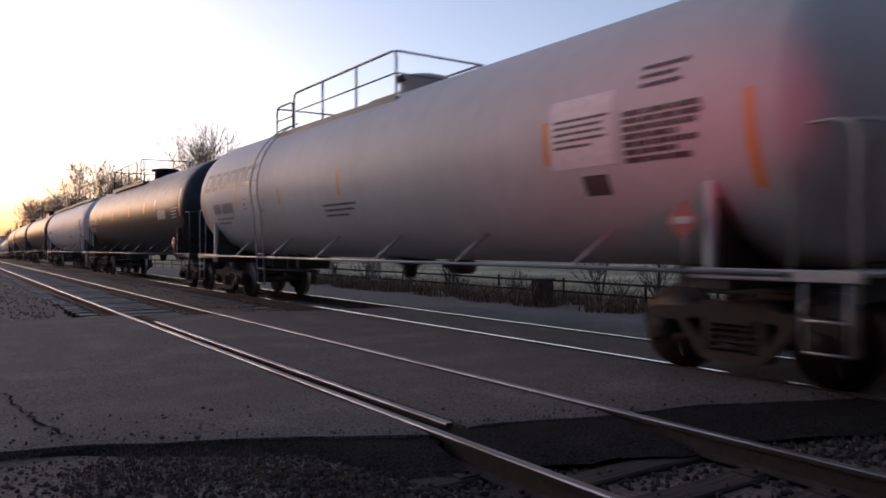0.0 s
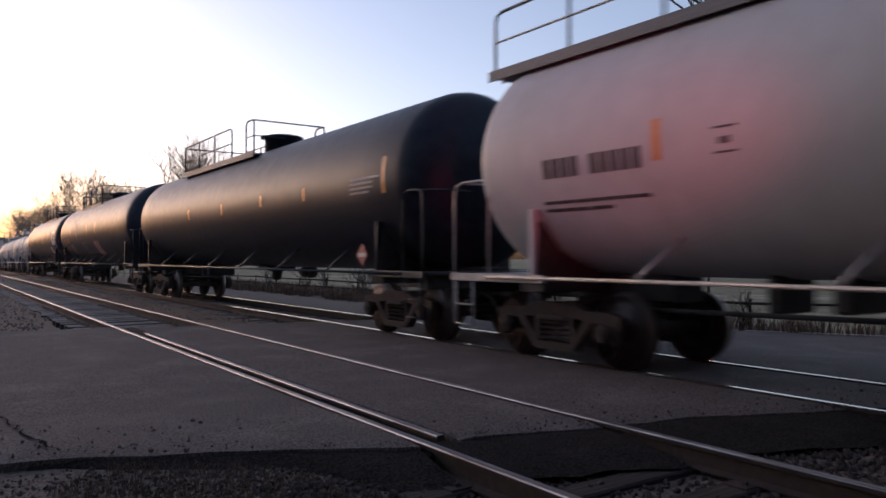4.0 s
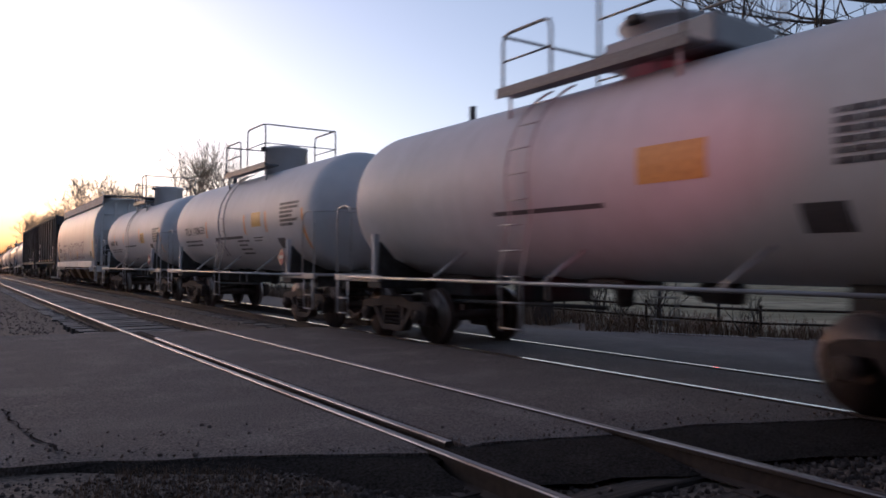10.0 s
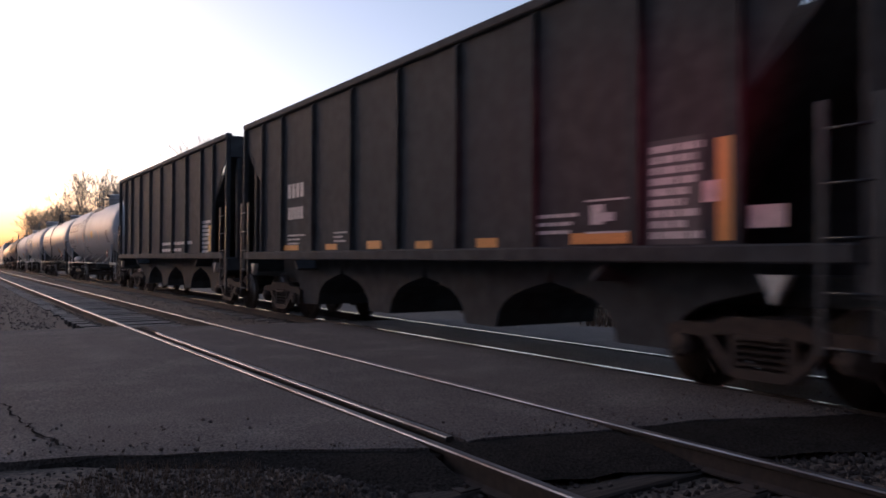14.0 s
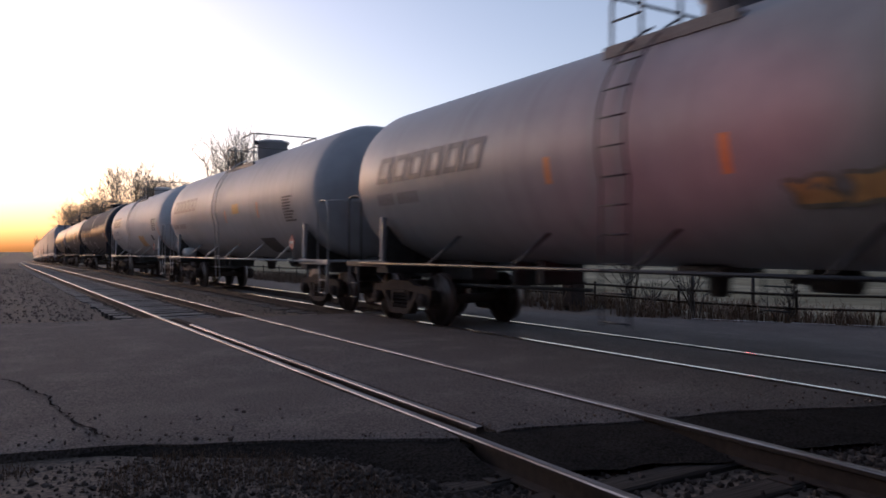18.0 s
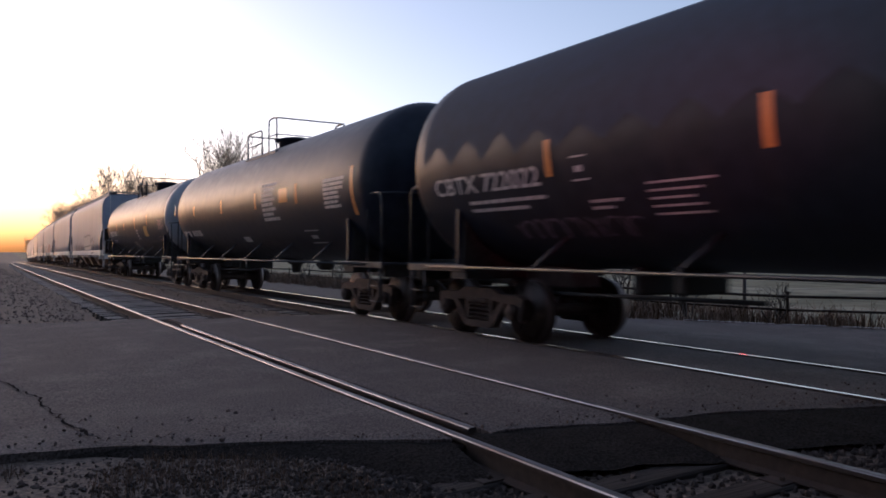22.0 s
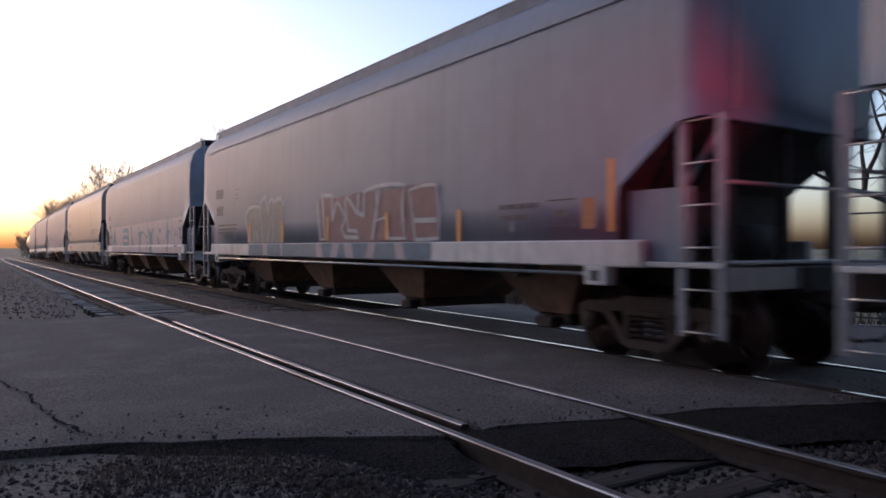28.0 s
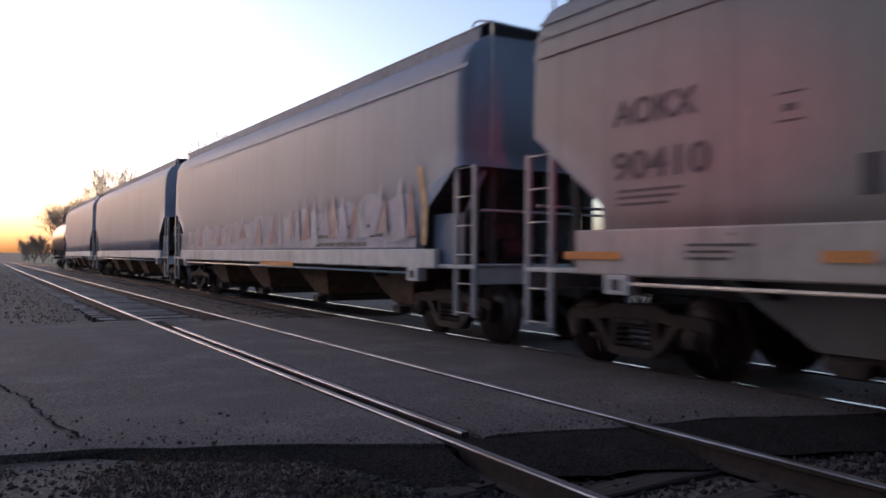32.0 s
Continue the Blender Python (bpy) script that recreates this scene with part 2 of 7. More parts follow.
FIELD = mat("winter_field", (0.185, 0.165, 0.105), 0.95, var=0.4, scale=0.8, second=(0.33, 0.30, 0.215), second_scale=0.12, second_amount=0.9, bump=0.05, bump_scale=6, spec=0.1)


# ---- mesh making ----
class Geo:
    """Collects vertices and faces of one mesh."""

    def __init__(self):
        self.v, self.f, self.s, self.mi = [], [], [], []

    def add(self, verts, faces, smooth=False, slot=0):
        o = len(self.v)
        self.v += [tuple(p) for p in verts]
        self.f += [tuple(o + i for i in q) for q in faces]
        self.s += [smooth] * len(faces)
        self.mi += [slot] * len(faces)
        return self

    def box(self, x0, x1, y0, y1, z0, z1, c=0.012, slot=0, m=None):
        """A box with chamfered edges."""
        c = min(c, (x1 - x0) * 0.3, (y1 - y0) * 0.3, (z1 - z0) * 0.3)
        lo, hi = (x0, y0, z0), (x1, y1, z1)
        vs, key = [], {}
        for sx in (0, 1):
            for sy in (0, 1):
                for sz in (0, 1):
                    s = (sx, sy, sz)
                    for a in range(3):
                        p = [hi[k] if s[k] else lo[k] for k in range(3)]
                        for k in range(3):
                            if k != a:
                                p[k] += -c if s[k] else c
                        key[s, a] = len(vs)
                        vs.append(p)
        fs = []
        for a in range(3):
            b, d = [k for k in range(3) if k != a]
            for e in (0, 1):
                ring = []
                for q in ((0, 0), (1, 0), (1, 1), (0, 1)):
                    s = [0, 0, 0]
                    s[a], s[b], s[d] = e, q[0], q[1]
                    ring.append(key[tuple(s), a])
                flip = (e == 0) ^ (a == 1)
                fs.append(tuple(reversed(ring)) if flip else tuple(ring))
            for e in (0, 1):
                for g in (0, 1):
                    s0, s1 = [0, 0, 0], [0, 0, 0]
                    s0[a], s1[a] = 0, 1
                    for s in (s0, s1):
                        s[b], s[d] = e, g
                    s0, s1 = tuple(s0), tuple(s1)
                    fs.append((key[s0, b], key[s1, b], key[s1, d], key[s0, d]))
        for s in [(i, j, k) for i in (0, 1) for j in (0, 1) for k in (0, 1)]:
            fs.append((key[s, 0], key[s, 1], key[s, 2]))
        if m is not None:
            vs = [m @ Vector(p) for p in vs]
        return self.add(vs, fs, slot=slot)

    def tube(self, points, r, n=6, r1=None, slot=0, cap=True):
        """A pipe along a row of points."""
        pts = [Vector(p) for p in points]
        rings = []
        for i, p in enumerate(pts):
            d = (pts[min(i + 1, len(pts) - 1)] - pts[max(i - 1, 0)]).normalized()
            u = d.orthogonal().normalized() if i == 0 else (u - d * u.dot(d)).normalized()
            w = d.cross(u)
            rad = r if r1 is None else r + (r1 - r) * i / (len(pts) - 1)
            rings.append([p + (u * math.cos(2 * math.pi * k / n) + w * math.sin(2 * math.pi * k / n)) * rad for k in range(n)])
        vs = [p for ring in rings for p in ring]
        fs = [(i * n + k, i * n + (k + 1) % n, (i + 1) * n + (k + 1) % n, (i + 1) * n + k) for i in range(len(pts) - 1) for k in range(n)]
        self.add(vs, fs, True, slot)
        if cap:
            o = len(self.v) - len(vs)
            self.f += [tuple(o + k for k in reversed(range(n))), tuple(o + len(vs) - n + k for k in range(n))]
            self.s += [False, False]
            self.mi += [slot, slot]
        return self

    def lathe(self, profile, axis="y", n=32, centre=(0, 0, 0), slot=0, smooth=True):
        """Turns (along, radius) points round an axis."""
        vs, fs = [], []
        for a, r in profile:
            for k in range(n):
                c, s = r * math.cos(2 * math.pi * k / n), r * math.sin(2 * math.pi * k / n)
                p = {"x": (a, c, s), "y": (s, a, c), "z": (c, s, a)}[axis]
                vs.append(tuple(p[i] + centre[i] for i in range(3)))
        for i in range(len(profile) - 1):
            for k in range(n):
                fs.append((i * n + k, i * n + (k + 1) % n, (i + 1) * n + (k + 1) % n, (i + 1) * n + k))
        if profile[0][1] > 1e-4:
            fs.append(tuple(reversed(range(n))))
        if profile[-1][1] > 1e-4:
            fs.append(tuple((len(profile) - 1) * n + k for k in range(n)))
        return self.add(vs, fs, smooth, slot)

    def prism(self, poly, axis, a0, a1, slot=0):
        """Extrudes a flat outline (convex or not) along an axis."""
        def at(p, a):
            return {"x": (a, p[0], p[1]), "y": (p[0], a, p[1]), "z": (p[0], p[1], a)}[axis]
        n = len(poly)
        vs = [at(p, a0) for p in poly] + [at(p, a1) for p in poly]
        fs = [tuple(range(n)), tuple(reversed(range(n, 2 * n)))] + [(i, n + i, n + (i + 1) % n, (i + 1) % n) for i in range(n)]
        return self.add(vs, fs, slot=slot)

    def mesh(self, name, *mats):
        me = bpy.data.meshes.new(name)
        me.from_pydata(self.v, [], self.f)
        me.polygons.foreach_set("use_smooth", self.s)
        me.polygons.foreach_set("material_index", self.mi)
        for m in mats:
            me.materials.append(m)
        bm = bmesh.new()
        bm.from_mesh(me)
        bmesh.ops.recalc_face_normals(bm, faces=bm.faces)
        bm.to_mesh(me)
        bm.free()
        return me


def part(name, geo, material, parent, label="", at=None):
    """One mesh under a thing or part; geo is a Geo or a ready mesh."""
    me = geo.mesh(name, *(material if isinstance(material, tuple) else (material,))) if isinstance(geo, Geo) else geo
    ob = new(name, me)
    ob.parent = parent
    if at is not None:
        ob.matrix_basis = at
    if label:
        ob["label"] = label
    return ob


def thing(name, label, category, group="", kind="", at=None):
    ob = new(name)
    ob.empty_display_size = 0.3
    if at is not None:
        ob.matrix_basis = at
    return tagged(ob, label, category, group, kind)


def whole(name, geo, material, label, category, group="", kind="", at=None):
    ob = part(name, geo, material, None, "", at)
    return tagged(ob, label, category, group, kind)


# ---- ground ----
def mix(a, b, t):
    t = min(max(t, 0), 1)
    return a + (b - a) * t * t * (3 - 2 * t)


def ground_z(x, y):
    dx, dz, _ = line(y)
    x, dz = x - dx, max(dz, -6.2)
    if x < 2.0:
        p = mix(-0.10, -0.19, (x - 0.6) / 1.4)
    elif x < 9.3:
        p = -0.19
    else:
        p = mix(-0.19, -0.27, (x - 9.3) / 1.6)
    if abs(x - NEAR_C) < 1.9 and 14.6 < y < 24:
        p -= 0.10 * min(1, (1.9 - abs(x - NEAR_C)) / 0.3) * min(1, (24 - y) / 4)
    if x < 2.0 and y > 15:
        p += 0.10 * min(1, (2.0 - x) / 0.6) * min(1, (y - 15) / 2)
    if x > 14:
        p = mix(-0.27, 0.45, (x - 14) / 160)
    if y < 6.5 and x < 2.7:
        verge = mix(-0.088, -0.10, (x - 0.6) / 1.2) + mix(0, -0.09, (x - 1.9) / 0.8)
        p = mix(verge, p, y - 5.5)
    n = noise.noise((x * 0.35, y * 0.35, 0)) * 0.03 + noise.noise((x * 1.7, y * 1.7, 3)) * 0.012
    return p + n + dz


def spread(lo, hi, fine, grow):
    """Grid lines: fine near zero, wider with distance."""
    out, a, step = [0.0], 0.0, fine
    while a < hi:
        a += step
        out.append(a)
        step = fine if a < 14 else step * grow
    a, step = 0.0, fine
    while a > lo:
        a -= step
        out.insert(0, a)
        step = fine if a > -8 else step * grow
    return out


def make_ground():
    xs, ys = spread(-2500, 3500, 0.22, 1.16), spread(-2500, 4200, 0.24, 1.09)
    g = Geo()
    vs = [(x, y, ground_z(x, y)) for y in ys for x in xs]
    nx = len(xs)
    for j in range(len(ys) - 1):
        for i in range(nx - 1):
            x = (xs[i] + xs[i + 1]) / 2 - line(max(ys[j], 0))[0]
            g.f.append((j * nx + i, j * nx + i + 1, (j + 1) * nx + i + 1, (j + 1) * nx + i))
            g.s.append(True)
            g.mi.append(1 if x > 14.5 or x < -14 else 0)
    g.v = vs
    return whole("ground", g, (DIRT, FIELD), "gravelly dirt verge running out into brown winter fields", "ground", kind="structure")


make_ground()
NEAR_EDGE = ((-30, 12.0), (-6, 7.6), (-0.6, 6.0), (0.35, 5.75), (0.76, 5.72), (1.22, 5.42), (2.14, 4.99), (2.9, 4.5), (3.5, 4.55), (4.41, 4.24), (5.33, 4.09), (6.07, 3.78), (6.59, 3.56), (8.5, 2.8), (13, 0.9), (26, -7.0))
FAR_EDGE = ((-30, 22.0), (0.54, 16.0), (2.06, 15.9), (2.83, 15.9), (3.76, 15.3), (5.39, 14.95), (6.35, 14.8), (9, 14.3), (10.9, 13.6), (12.2, 12.4), (13.5, 10.3), (15.0, 7.6), (19.0, 1.5), (26, -6.0))


def edge(table, x):
    for (x0, y0), (x1, y1) in zip(table, table[1:]):
        if x <= x1:
            return y0 + (y1 - y0) * (x - x0) / (x1 - x0)
    return table[-1][1]


def make_road():
    road = thing("road", "worn grey asphalt level crossing with patched edges", "road", kind="structure")
    strips = ((-30, 2.93, "pavement"), (3.30, 4.52, "pavement"), (4.68, 6.87, "pavement"), (7.03, 8.36, "pavement"), (8.52, 26, "pavement"))
    for a, b, name in strips:
        g = Geo()
        cols = max(int((b - a) / 0.14), 8)
        rows = 44
        grid = []
        for i in range(cols + 1):
            x = a + (b - a) * i / cols
            y0 = edge(NEAR_EDGE, x) + noise.noise((x * 2.1, 0, 0)) * 0.035 + noise.noise((x * 9, 1, 0)) * 0.02
            y1 = edge(FAR_EDGE, x) + noise.noise((x * 1.3, 5, 0)) * 0.22
            for j in range(rows + 1):
                y = y0 + (y1 - y0) * j / rows
                bow = noise.noise((x * 0.5, y * 0.5, 7)) * 0.012 + noise.noise((x * 2.3, y * 2.3, 9)) * 0.004
                inner = min((x - a) / 0.25, (b - x) / 0.25, 1) if -20 < a else 1
                z = -0.012 + bow * max(inner, 0)
                far_fall = mix(0, -0.16, (x - 9.5) / 3) + mix(0, 0.12, -x / 12)
                if j in (0, rows):
                    z -= 0.015
                grid.append((x, y, z + far_fall))
        n = rows + 1
        top = [(i * n + j, (i + 1) * n + j, (i + 1) * n + j + 1, i * n + j + 1) for i in range(cols) for j in range(rows)]
        rim = [(i, 0) for i in range(cols + 1)] + [(cols, j) for j in range(1, n)] + [(i, rows) for i in range(cols - 1, -1, -1)] + [(0, j) for j in range(rows - 1, 0, -1)]
        low = [(*grid[i * n + j][:2], grid[i * n + j][2] - 0.3) for i, j in rim]
        m = len(rim)
        g.add(grid, top, True)
        upper = [grid[i * n + j] for i, j in rim]
        g.add(upper + low, [(k, m + k, m + (k + 1) % m, (k + 1) % m) for k in range(m)])
        part(name, g, ASPHALT, road)
    # darker skirt of broken asphalt that falls away from the near edge, edge shadow painted in
    for a, b in ((0.55, 2.90), (3.04, 4.52), (4.68, 6.87), (7.03, 8.36), (8.52, 13.0)):
        g, cols = Geo(), max(int((b - a) / 0.08), 10)
        vs = []
        for i in range(cols + 1):
            x = a + (b - a) * i / cols
            y = edge(NEAR_EDGE, x)
            wide = (mix(0.14, 0.46, (x - 0.6) / 1.0) + mix(0, 0.25, (x - 1.9) / 0.7) if x < 3 else 0.80) + noise.noise((x * 1.7, 2, 0)) * 0.2
            for j in range(7):
                q = j / 6
                vs.append((x, y + 0.07 - (wide + 0.07) * q + noise.noise((x * 6, j, 0)) * 0.015, -0.035 - (0.17 if x < 3 else 0.11) * q ** 1.6 + noise.noise((x * 5, j * 0.8, 4)) * 0.018))
        g.add(vs, [(i * 7 + j, (i + 1) * 7 + j, (i + 1) * 7 + j + 1, i * 7 + j + 1) for i in range(cols) for j in range(6)], True)
        part("edge_patch", g, ASPHALT_DARK, road, "dark crumbling asphalt edge with its shadow painted in")
    g = Geo()
    for q0, q1 in ((0.0, 0.34), (0.37, 0.52), (0.56, 1.0)):
        ends = [(12.95 + 2.6 * q, 10.75 - 4.6 * q) for q in (q0, q1)]
        (x0, y0), (x1, y1) = ends
        g.add([(x0, y0, -0.145), (x0 + 0.10, y0 + 0.05, -0.145), (x1 + 0.10, y1 + 0.05, -0.145), (x1, y1, -0.145)], [(0, 1, 2, 3)])
    part("edge_line", g, mat("worn_white_line", (0.42, 0.40, 0.38), 0.8, var=0.5, scale=14, second=(0.16, 0.15, 0.14), second_scale=5, second_amount=0.8), road, "worn white painted edge line")
    # the long crack beside the near corner
    g, rnd = Geo(), random.Random(12)
    pts = ((0.76, 5.79), (0.68, 6.2), (0.60, 6.6), (0.57, 6.9), (0.50, 7.4), (0.49, 7.8), (0.38, 8.2), (0.31, 8.75), (0.1, 9.2))
    fine = []
    for (x0, y0), (x1, y1) in zip(pts, pts[1:]):
        fine += [(x0 + (x1 - x0) * q / 5 + rnd.uniform(-0.03, 0.03), y0 + (y1 - y0) * q / 5, rnd.uniform(0.004, 0.016)) for q in range(5)]
    for (x0, y0, w0), (x1, y1, w1) in zip(fine, fine[1:]):
        g.add([(x0 - w0, y0, 0.002), (x0 + w0, y0, 0.002), (x1 + w1, y1, 0.002), (x1 - w1, y1, 0.002)], [(0, 1, 2, 3)])
    part("crack", g, mat("crack_dirt", (0.028, 0.023, 0.021), 1.0, var=0.3, scale=20, spec=0.0), road, "dark crack in the asphalt")
    return road


make_road()


# ---- tracks ----
RAIL_PROFILE = ((-0.070, -0.172), (0.070, -0.172), (0.070, -0.160), (0.010, -0.142), (0.010, -0.042), (0.036, -0.032), (0.036, -0.006), (0.028, 0.004), (-0.028, 0.004), (-0.036, -0.006), (-0.036, -0.032), (-0.010, -0.042), (-0.010, -0.142), (-0.070, -0.160))


def rail_mesh(x, s0, s1, lift=0.0, step=6.0, worn=(6, 7, 8)):
    g, n = Geo(), len(RAIL_PROFILE)
    count = max(int((s1 - s0) / step), 1)
    vs = []
    for i in range(count + 1):
        s = s0 + (s1 - s0) * i / count
        dx, dz, th = line(s)
        for u, z in RAIL_PROFILE:
            vs.append((x + u + dx, s - u * th, z + dz + lift))
    for i in range(count):
        for k in range(n):
            g.f.append((i * n + k, i * n + (k + 1) % n, (i + 1) * n + (k + 1) % n, (i + 1) * n + k))
            g.s.append(False)
            g.mi.append(1 if k in worn else 0)
    g.f += [tuple(reversed(range(n))), tuple(count * n + k for k in range(n))]
    g.s += [False, False]
    g.mi += [0, 0]
    g.v = vs
    return g


def make_track(name, rails, centre, label):
    track = thing(name, label, "railway track", kind="structure")
    for x in rails:
        part("rail", rail_mesh(x, -60, 900, worn=(7, 8) if centre == NEAR_C else (7,)), (RAIL_RUST, RAIL_DULL if centre == NEAR_C else RAIL_TOP), track)
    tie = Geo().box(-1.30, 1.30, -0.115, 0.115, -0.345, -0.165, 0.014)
    # upper faces get the lit timber colour, all others the shaded one
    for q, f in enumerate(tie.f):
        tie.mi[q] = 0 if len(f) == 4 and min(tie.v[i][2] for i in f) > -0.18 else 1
    old = tie.mesh("tie", TIE_OLD, TIE_SHADE)
    tie = tie.mesh("tie", TIE, TIE_SHADE)
    plate = Geo().box(-0.18, 0.18, -0.09, 0.09, -0.168, -0.155, 0.004).box(-0.11, -0.085, -0.05, -0.02, -0.16, -0.128, 0.004).box(0.085, 0.11, 0.02, 0.05, -0.16, -0.128, 0.004).mesh("tie_plate", RAIL_RUST)
    rest = Geo()
    k, s = 0, -9.0
    while s < 330:
        k += 1
        inside = edge(NEAR_EDGE, centre) - 0.3 < s < edge(FAR_EDGE, centre) - 0.1
        if not inside:
            dx, dz, th = line(s)
            m = pose(centre + dx + random.uniform(-0.05, 0.05), s, dz + random.uniform(-0.012, 0.008), 0, 0, -math.degrees(th) + random.uniform(-1.2, 1.2))
            if s < 70:
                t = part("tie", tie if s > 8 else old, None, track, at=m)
                if s < 26:
                    for x in rails:
                        part("tie_plate", plate, None, t, at=pose(x - centre, 0, 0.002))
            else:
                rest.box(-1.3, 1.3, -0.115, 0.115, -0.345, -0.165, 0.02, m=m)
        s += 0.52
    far_ties = part("far_ties", rest, TIE, track)
    far_ties["kind"] = "stuff"
    return track


near_track = make_track("track_near", RAILS[:2], NEAR_C, "rusty track with worn bright rail heads through the crossing")
make_track("track_far", RAILS[2:], TRAIN_C, "main line track with bright polished rail heads")
part("guard_rail", rail_mesh(3.195, 4.63, 13.9, 0.002, 1.2, (7, 8)), (RAIL_RUST, RAIL_DULL), near_track, "old rail laid as a flangeway guard")
g = Geo()
for a, b in ((2.93, 3.30), (4.52, 4.68), (6.87, 7.03), (8.36, 8.52)):
    g.box(a - 0.02, b + 0.02, edge(NEAR_EDGE, a) - 0.1, edge(FAR_EDGE, a), -0.25, -0.055, 0.01)
part("flangeway_filler", g, ASPHALT_DARK, near_track, "packed dirt in the flangeways")


def make_stones():
    """Loose ballast: irregular low stones."""
    rnd = random.Random(5)
    shapes = []
    for k in range(7):
        bm = bmesh.new()
        bmesh.ops.create_icosphere(bm, subdivisions=1, radius=1)
        sq = (rnd.uniform(0.7, 1.2), rnd.uniform(0.7, 1.2), rnd.uniform(0.5, 0.8))
        for v in bm.verts:
            v.co = Vector(v.co[i] * sq[i] * rnd.uniform(0.72, 1.15) for i in range(3))
        bm.verts.index_update()
        shapes.append(([v.co.copy() for v in bm.verts], [tuple(v.index for v in f.verts) for f in bm.faces]))
        bm.free()

    def lay(name, label, spots, stone=STONE):
        g = Geo()
        for x, y, z, r in spots:
            vs, fs = rnd.choice(shapes)
            rot = Euler([rnd.uniform(0, 6.3) for _ in range(3)]).to_matrix()
            g.add([rot @ v * r + Vector((x, y, z)) for v in vs], fs)
        whole(name, g, stone, label, "gravel", kind="stuff")

    spots = []
    while len(spots) < 6500:
        x, y = rnd.uniform(0.6, 9.6), rnd.uniform(1.0, 4.9)
        if y > edge(NEAR_EDGE, x) - 0.45 - rnd.random() * 0.3:
            continue
        if any(abs(x - r) < 0.09 for r in RAILS):
            continue
        tie_top = any(abs(x - c) < 1.28 for c in (NEAR_C, TRAIN_C)) and ((y + 9) % 0.52 < 0.12 or (y + 9) % 0.52 > 0.40)
        if tie_top and rnd.random() < 0.85:
            continue
        if 3.1 < x < 4.5 and rnd.random() < 0.6:
            continue
        r = rnd.uniform(0.014, 0.036) if x > 1.7 else rnd.uniform(0.006, 0.02)
        spots.append((x, y, ground_z(x, y) + r * 0.3 + (0.02 if tie_top else 0), r))
    lay("ballast", "dark crushed stone ballast beside the rails", spots, BALLAST)
    spots = []
    while len(spots) < 9000:
        y = 15.2 + 60 * rnd.random() ** 1.7
        x = rnd.uniform(-3.5, 10.2)
        if y < edge(FAR_EDGE, x) + 0.05 or any(abs(x - r) < 0.1 for r in RAILS):
            continue
        if 2.5 < x < 9 and rnd.random() < 0.5 and (y + 9) % 0.52 < 0.2:
            continue
        if abs(x - NEAR_C) < 1.5 and y < 21 and rnd.random() < 0.93:
            continue
        r = rnd.uniform(0.014, 0.034)
        spots.append((x + line(y)[0], y, ground_z(x + line(y)[0], y) + r * 0.2, r))
    lay("ballast", "grey crushed stone ballast along the line", spots, PALE_STONE)
    spots = []
    while len(spots) < 5200:
        x, y = rnd.uniform(-0.4, 3.0), rnd.uniform(3.0, 6.6)
        if y > edge(NEAR_EDGE, x) - 0.12 - 0.2 * rnd.random() ** 2 or rnd.random() > 0.25 + x * 0.45:
            continue
        r = rnd.uniform(0.004, 0.011) if rnd.random() < 0.7 else rnd.uniform(0.011, 0.024)
        spots.append((x, y, ground_z(x, y) + r * 0.3, r))
    lay("pebbles", "small loose gravel on the dirt verge", spots)
    spots = []
    while len(spots) < 700:
        x = rnd.uniform(0.2, 12.0)
        y = edge(NEAR_EDGE, x) + 0.05 + 1.1 * rnd.random() ** 2.2
        if any(abs(x - r) < 0.12 for r in RAILS) or 3.0 < x < 3.3:
            continue
        r = rnd.uniform(0.004, 0.013) if rnd.random() < 0.85 else rnd.uniform(0.013, 0.022)
        spots.append((x, y, -0.008 + mix(0, -0.16, (x - 9.5) / 3), r))
    lay("asphalt_crumbs", "dark loose crumbs along the broken asphalt edge", spots)


make_stones()


def make_grass(name, label, count, area, tall, seed):
    rnd = random.Random(seed)
    g = Geo()
    x0, x1, y0, y1 = area
    for _ in range(count):
        x, y = rnd.uniform(x0, x1), rnd.uniform(y0, y1)
        if noise.noise((x * 0.9, y * 0.9, seed)) < -0.05:
            continue
        if edge(NEAR_EDGE, x) < y < edge(FAR_EDGE, x):
            continue
        z = ground_z(x, y)
        h, a, w = tall * rnd.uniform(0.4, 1.2), rnd.uniform(0, 6.3), tall * 0.035
        lean = Vector((math.cos(a), math.sin(a), 0)) * h * rnd.uniform(0.2, 0.9)
        side = Vector((-math.sin(a), math.cos(a), 0)) * w
        p = Vector((x, y, z))
        mid = p + lean * 0.35 + Vector((0, 0, h * 0.6))
        g.add([p - side, p + side, mid + side * 0.7, mid - side * 0.7, p + lean + Vector((0, 0, h))], [(0, 1, 2, 3), (3, 2, 4)])
    return whole(name, g, GRASS_DRY, label, "grass", kind="stuff")


make_grass("dry_grass", "dead brown grass on the dirt verge", 15000, (-0.8, 2.1, 3.0, 6.0), 0.065, 2)
make_grass("dry_grass", "tall dead grass along the fence", 16000, (12.9, 16.2, 7.0, 46.0), 0.40, 3)


# ---- rolling stock: shared running gear ----
AXLE, WHEEL_R = 0.885, 0.455


